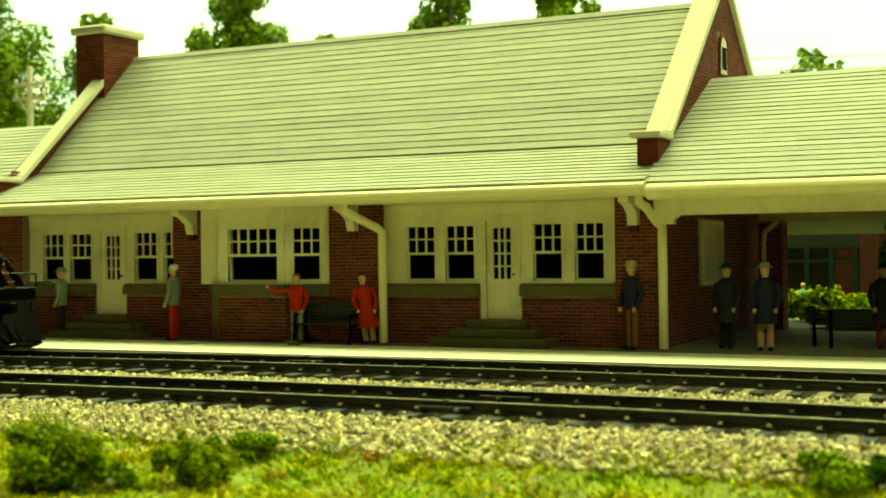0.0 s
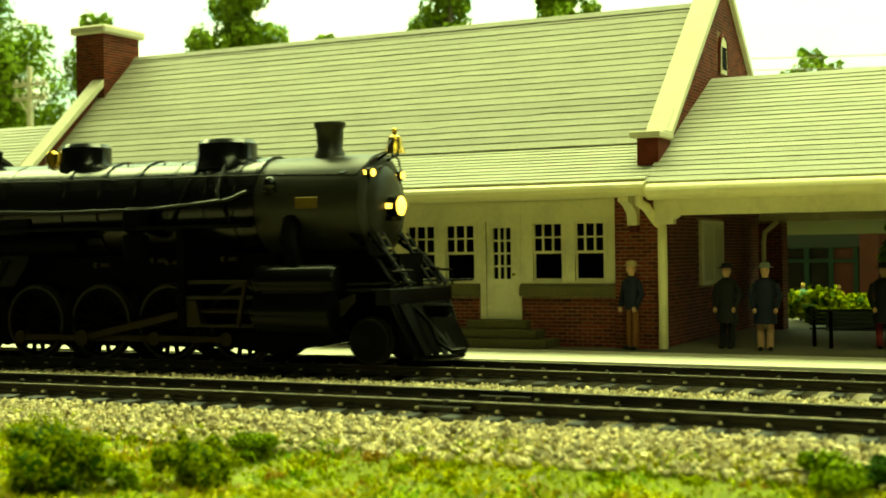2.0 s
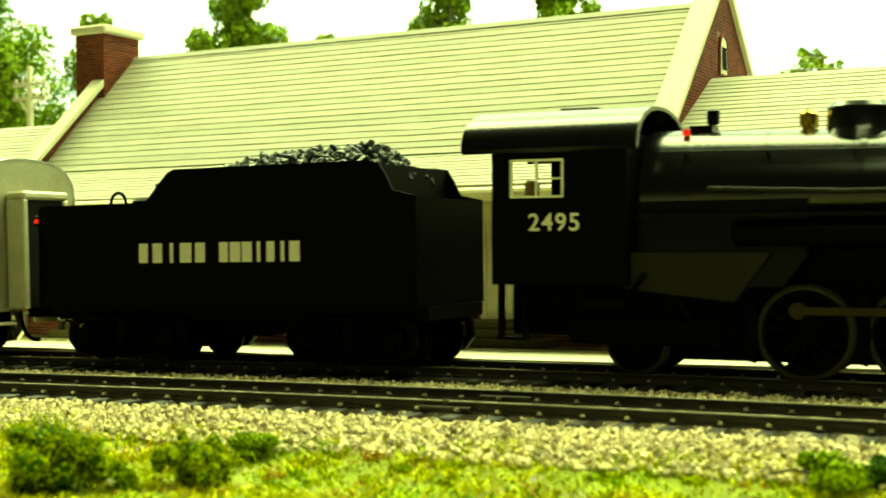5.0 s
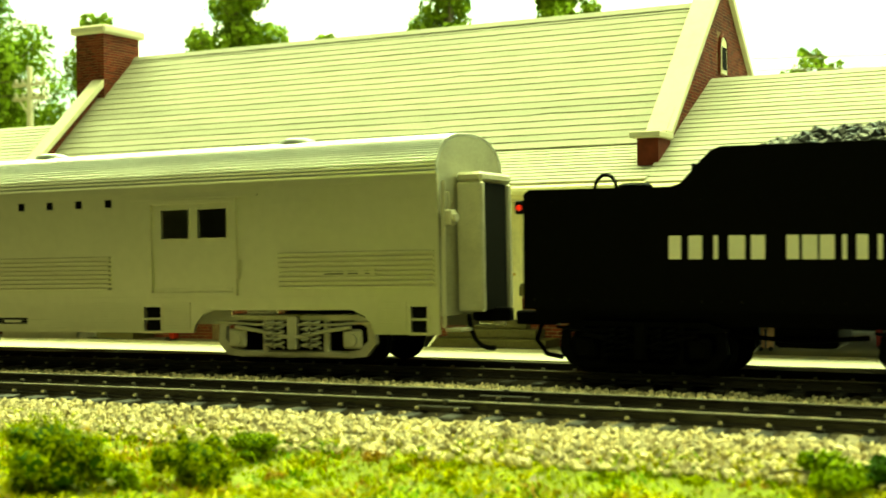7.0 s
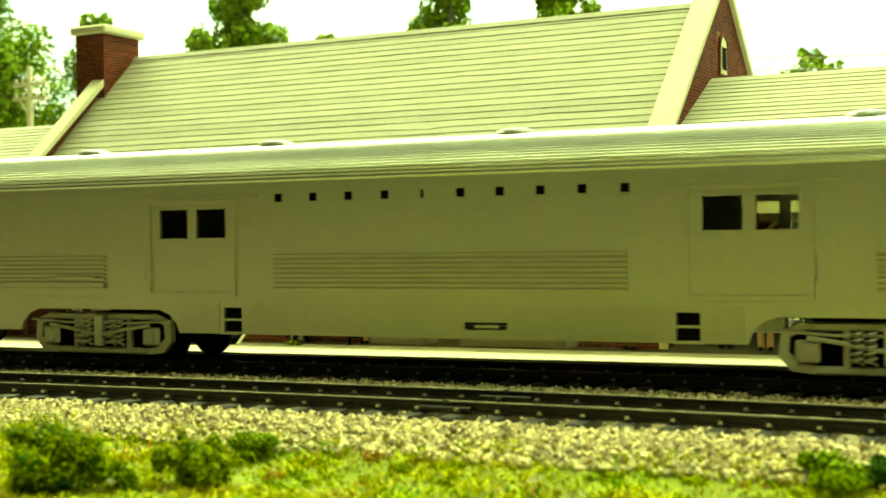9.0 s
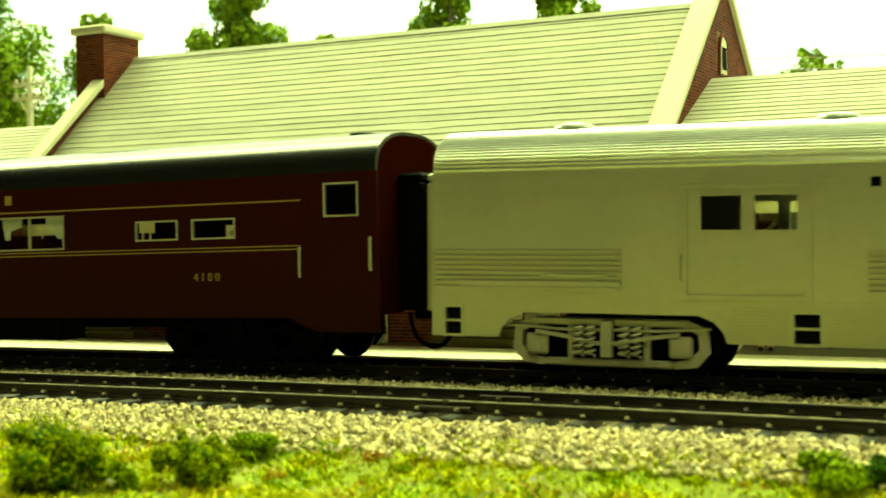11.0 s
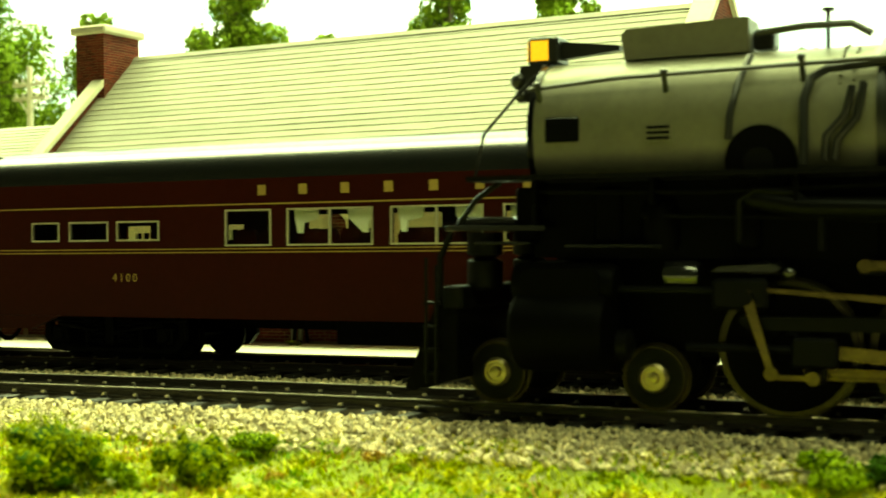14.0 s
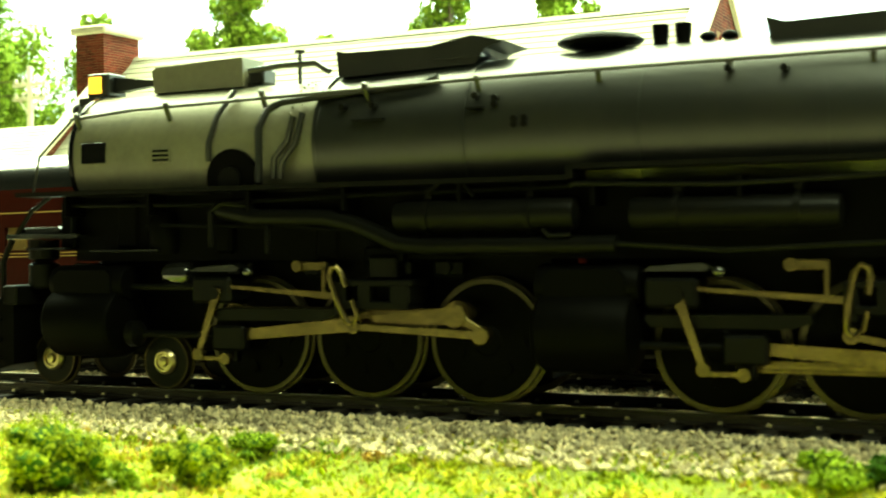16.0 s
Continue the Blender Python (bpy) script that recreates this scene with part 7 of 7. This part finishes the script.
part("door", Shape().box(-8.82, -8.13, 48.18, 48.29, -0.4, 2.1), "shop_red", shop, "dull red shop door")
part("pier", Shape().box(-7.9, -7.3, 47.85, 48.3, -0.4, 2.9), "shop_red", shop)
part("pier", Shape().box(-5.5, -4.8, 47.85, 48.3, -0.4, 2.9), "shop_red", shop)
# sunny planting beyond the canopy
for i, (bx, by_, br, bh) in enumerate([(-7.7, 38.0, 0.8, 1.15), (-7.0, 38.2, 0.6, 1.2), (-6.35, 38.6, 0.6, 1.0), (-5.8, 38.7, 0.5, 0.85), (-8.4, 38.4, 0.6, 0.95), (-7.3, 37.6, 0.5, 0.6), (-6.6, 37.8, 0.45, 0.55)]):
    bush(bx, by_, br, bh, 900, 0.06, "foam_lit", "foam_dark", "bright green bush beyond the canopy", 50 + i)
tree(-5.0, 37.2, 3.5, 0.55, 2.0, 1200, 71, "small green tree beyond the canopy")


# ---- painted figurines: plain one-piece shapes ----
M["skin"] = mat("figure_flesh", (0.55, 0.32, 0.18), 0.6, var=0.05)
for nm, c in dict(fig_red=(0.40, 0.018, 0.010), fig_green=(0.26, 0.30, 0.20), fig_dark=(0.018, 0.018, 0.018), fig_grey=(0.22, 0.23, 0.18), fig_brown=(0.20, 0.08, 0.03), fig_tan=(0.45, 0.36, 0.18), fig_blue=(0.015, 0.018, 0.03), fig_white=(0.6, 0.57, 0.45), fig_yellow=(0.75, 0.55, 0.10), fig_cyan=(0.35, 0.65, 0.55), fig_maroon=(0.22, 0.03, 0.03)).items():
    M[nm] = mat(nm, c, 0.65, var=0.15, size=0.2, spec=0.15)


def figurine(label, x, y, z, rz, h, top, legs, hat=None, dress=False, coat=False, arm=0, lean=0, hips=0.5):
    """A small painted figure as one mesh."""
    sh, marks, mats_ = Shape(), [], []

    def mark(m):
        if m not in mats_:
            mats_.append(m)
        marks.append((len(sh.bm.faces), mats_.index(m)))
    s = h / 1.75
    mark("skin" if dress else legs)
    for sx in (-1, 1):
        sh.tube([(sx * 0.09, 0, 0.05), (sx * 0.1, 0.01, 0.45), (sx * 0.09, 0, 0.9)], 0.075, 8)
    mark("fig_dark")
    for sx in (-1, 1):
        sh.blob(sx * 0.1, -0.06, 0.045, 0.06, 0.14, 0.05, 1)
    mark(top)
    if dress:
        sh.lathe([(0.31, 0.42), (0.27, 0.6), (0.2, 0.9), (0.17, 1.05), (0.21, 1.25), (0.19, 1.4), (0.08, 1.48)], seg=14)
    elif coat:
        sh.lathe([(0.24, 0.55), (0.22, 0.8), (0.19, 1.0), (0.23, 1.3), (0.2, 1.42), (0.08, 1.5)], seg=14)
    else:
        sh.lathe([(0.17, 0.82), (0.18, 0.95), (0.18, 1.1), (0.22, 1.3), (0.19, 1.42), (0.08, 1.5)], seg=14)
    for v in sh.bm.verts:
        if v.co.z > 0.8:
            v.co.y *= 0.72
    for sx in (-1, 1):
        if arm and sx == arm:
            sh.tube([(sx * 0.2, 0, 1.36), (sx * 0.42, -0.08, 1.3), (sx * 0.68, -0.16, 1.42)], 0.06, 7)
        else:
            sh.tube([(sx * 0.21, 0, 1.37), (sx * 0.29, 0.02, 1.12), (sx * 0.22, -0.1, 0.88)], 0.06, 7)
    mark("skin")
    for sx in (-1, 1):
        if arm and sx == arm:
            sh.blob(sx * 0.73, -0.18, 1.45, 0.06, 0.05, 0.05, 1)
        else:
            sh.blob(sx * 0.21, -0.13, 0.82, 0.05, 0.05, 0.07, 1)
    sh.cyl((0, 0, 1.45), (0, 0, 1.56), 0.06, seg=8)
    sh.blob(0, -0.01, 1.64, 0.095, 0.11, 0.13, 2)
    mark(hat or "fig_brown")
    if hat in ("fig_tan", "fig_dark", "fig_grey"):
        sh.lathe([(0.17, 1.7), (0.17, 1.72), (0.11, 1.73), (0.1, 1.8), (0.02, 1.82)], seg=12)
    else:
        sh.blob(0, 0.02, 1.7, 0.1, 0.115, 0.09, 2)
    bm = sh.bm
    if lean:
        for v in bm.verts:
            v.co.x += lean * v.co.z
    bmesh.ops.scale(bm, vec=(K * s, K * s, K * s), verts=bm.verts)
    smooth(bm, 60)
    bm.faces.ensure_lookup_table()
    marks.append((len(bm.faces), 0))
    for (a, mi), (b, _) in zip(marks, marks[1:]):
        for i in range(a, b):
            bm.faces[i].material_index = mi
    me = bpy.data.meshes.new("figurine")
    bm.to_mesh(me)
    bm.free()
    for m in mats_:
        me.materials.append(M[m])
    ob = new("figurine", me)
    ob.matrix_basis = pose(x * K, y * K, z * K, 0, 0, rz)
    return tagged(ob, label, "figurine", "figurines on the platform")


figurine("painted figurine in green shirt and dark trousers", -24.56, 26.53, 0, -60, 1.75, "fig_green", "fig_dark", "fig_grey")
figurine("painted figurine in grey jacket and red trousers", -20.69, 26.25, 0, -75, 1.84, "fig_grey", "fig_red", "fig_white")
figurine("painted figurine in red jacket standing behind the bench", -17.05, 26.18, 0, 10, 1.6, "fig_red", "fig_grey", "fig_brown", arm=-1)
figurine("painted figurine in a red coat and dark cap", -15.29, 26.55, 0, 35, 1.6, "fig_red", "fig_red", "fig_blue", dress=True, lean=-0.12)
figurine("painted figurine in dark jacket and brown trousers with tan hat", -8.99, 26.55, 0, -30, 1.8, "fig_blue", "fig_brown", "fig_tan")
figurine("painted figurine in a dark suit and hat", -7.23, 27.48, 0, -10, 1.73, "fig_dark", "fig_dark", "fig_dark", coat=True)
figurine("painted figurine in a dark coat with hat", -6.34, 27.1, 0, 10, 1.74, "fig_blue", "skin", "fig_grey", coat=True)
figurine("painted figurine in dark clothes beside the bench", -4.2, 28.3, 0, 20, 1.7, "fig_dark", "fig_maroon", "fig_dark", coat=True)
figurine("painted figurine in pale blue behind the bushes", -7.95, 38.6, 0, 0, 1.05, "fig_cyan", "fig_cyan", "fig_yellow")
figurine("painted figurine in yellow behind the bushes", -7.0, 38.9, 0, 0, 1.0, "fig_yellow", "fig_yellow", "fig_brown")


def bench(x, y, rz, label, size=1.0):
    b = thing("bench", label, "bench", x, y, 0, rz, group="platform benches")
    b.scale = (1.0, size, size)
    for i in range(4):
        part("seat_slat", Shape().box(-0.85, 0.85, -0.42 + i * 0.11, -0.34 + i * 0.11, 0.44, 0.475, 0.008), "green_paint", b)
    for i in range(4):
        part("back_slat", Shape().box(-0.85, 0.85, 0.06 + i * 0.02, 0.09 + i * 0.02, 0.52 + i * 0.11, 0.6 + i * 0.11, 0.008), "green_paint", b)
    for sx in (-0.75, 0.75):
        part("end_frame", Shape().tube([(sx, -0.45, 0), (sx, -0.38, 0.42), (sx, -0.1, 0.43), (sx, 0.05, 0.43), (sx, 0.2, 0.95)], 0.04, 6).tube([(sx, 0.15, 0), (sx, 0.05, 0.43)], 0.04, 6).tube([(sx, -0.42, 0.42), (sx, -0.42, 0.66), (sx, 0.08, 0.68)], 0.03, 6), "black_matt", b)


bench(-16.25, 26.42, 0, "dark green slatted bench against the station")
bench(-5.0, 29.1, 12, "dark slatted bench under the canopy", 0.82)
bench(-4.5, 28.3, 190, "dark slatted bench under the canopy", 0.82)
# moss tuft on the platform edge, notice by the pier
bush(-16.75, 25.5, 0.2, 0.13, 240, 0.03, "foam_lit", "foam_dark", "small tuft of green moss on the platform", 90)



def near_lead(t):
    """Where the amber lamp of the large engine stands along the near track: steady speed."""
    return -11.44 - 3.93 * (t - 15)


def crank_angle(t, way, r, phase):
    if way > 0:
        return 2.55 - (lead(t) - lead(4.0)) / r
    return 2.2 - (near_lead(t) - near_lead(16.0)) / r + phase


def motions():
    for ob, c in ((loco, loco_c), (tend, tend_c), (bagg, bagg_c), (dine, dine_c), (slee, slee_c)):
        walk(ob, [(i * 0.5, track_pose(lead(i * 0.5) + c, FAR)) for i in range(33)])
    walk(arti, [(i * 0.5, track_pose_from(near_lead(i * 0.5), 6.0, NEAR)) for i in range(33)])
    ticks = [i * 0.1 for i in range(161)]
    for wheel, x, r, way, phase, owner in rolling:
        walk(wheel, [(t, pose(x * K, 0, r * K, 0, math.degrees(-crank_angle(t, way, r, phase)))) for t in ticks])
    for rod, kind, d in cranked:
        rows = []
        for t in ticks:
            x, r, cr = d[:3]
            way, phase = (d[-2], d[-1]) if len(d) in (5, 7) and d[-2] == -1 else (1, 0.0)
            a = crank_angle(t, way, r, phase)
            px, pz = x + cr * math.cos(a), r + cr * math.sin(a)
            if kind == "side":
                rows.append((t, pose(px * K, 0, pz * K)))
                continue
            L, zc = d[3], d[4]
            dz = zc - pz
            dx = math.copysign(math.sqrt(L * L - dz * dz), L)
            if kind == "main":
                ang = math.atan2(dz, dx) if L > 0 else math.atan2(-dz, -dx)
                rows.append((t, pose(px * K, 0, pz * K, 0, -math.degrees(ang))))
            elif kind == "cross":
                rows.append((t, pose((px + dx) * K, 0, zc * K)))
            elif kind == "crank":
                ex, ez = x + 0.2 * math.cos(a - 1.6), r + 0.2 * math.sin(a - 1.6)
                rows.append((t, pose(px * K, 0, pz * K, 0, -math.degrees(math.atan2(ez - pz, ex - px)))))
            elif kind == "lever":
                top, low = x - 4.12, px + dx - 0.48
                rows.append((t, pose(top * K, 0, 1.48 * K, 0, math.degrees(math.atan2(top - low, 0.93)))))
            elif kind == "union":
                rows.append((t, pose((px + dx) * K, 0, 0.55 * K)))
            else:
                ex, ez = x + 0.2 * math.cos(a - 1.6), r + 0.2 * math.sin(a - 1.6)
                tx = ex - math.sqrt(1.95 ** 2 - (ez - 1.06) ** 2)
                if kind == "ecc":
                    rows.append((t, pose(ex * K, 0, ez * K, 0, -math.degrees(math.atan2(ez - 1.06, ex - tx)))))
                else:
                    rows.append((t, pose((x - 1.96) * K, 0, 1.48 * K, 0, math.degrees(math.atan2(x - 1.96 - tx, 0.42)))))
        walk(rod, rows)


def track_pose_from(s, mid, base):
    """Like track_pose, for a vehicle whose origin lies mid metres before its middle."""
    m = track_pose(s + mid, base)
    return m @ Matrix.Translation((-mid * K, 0, 0))


motions()
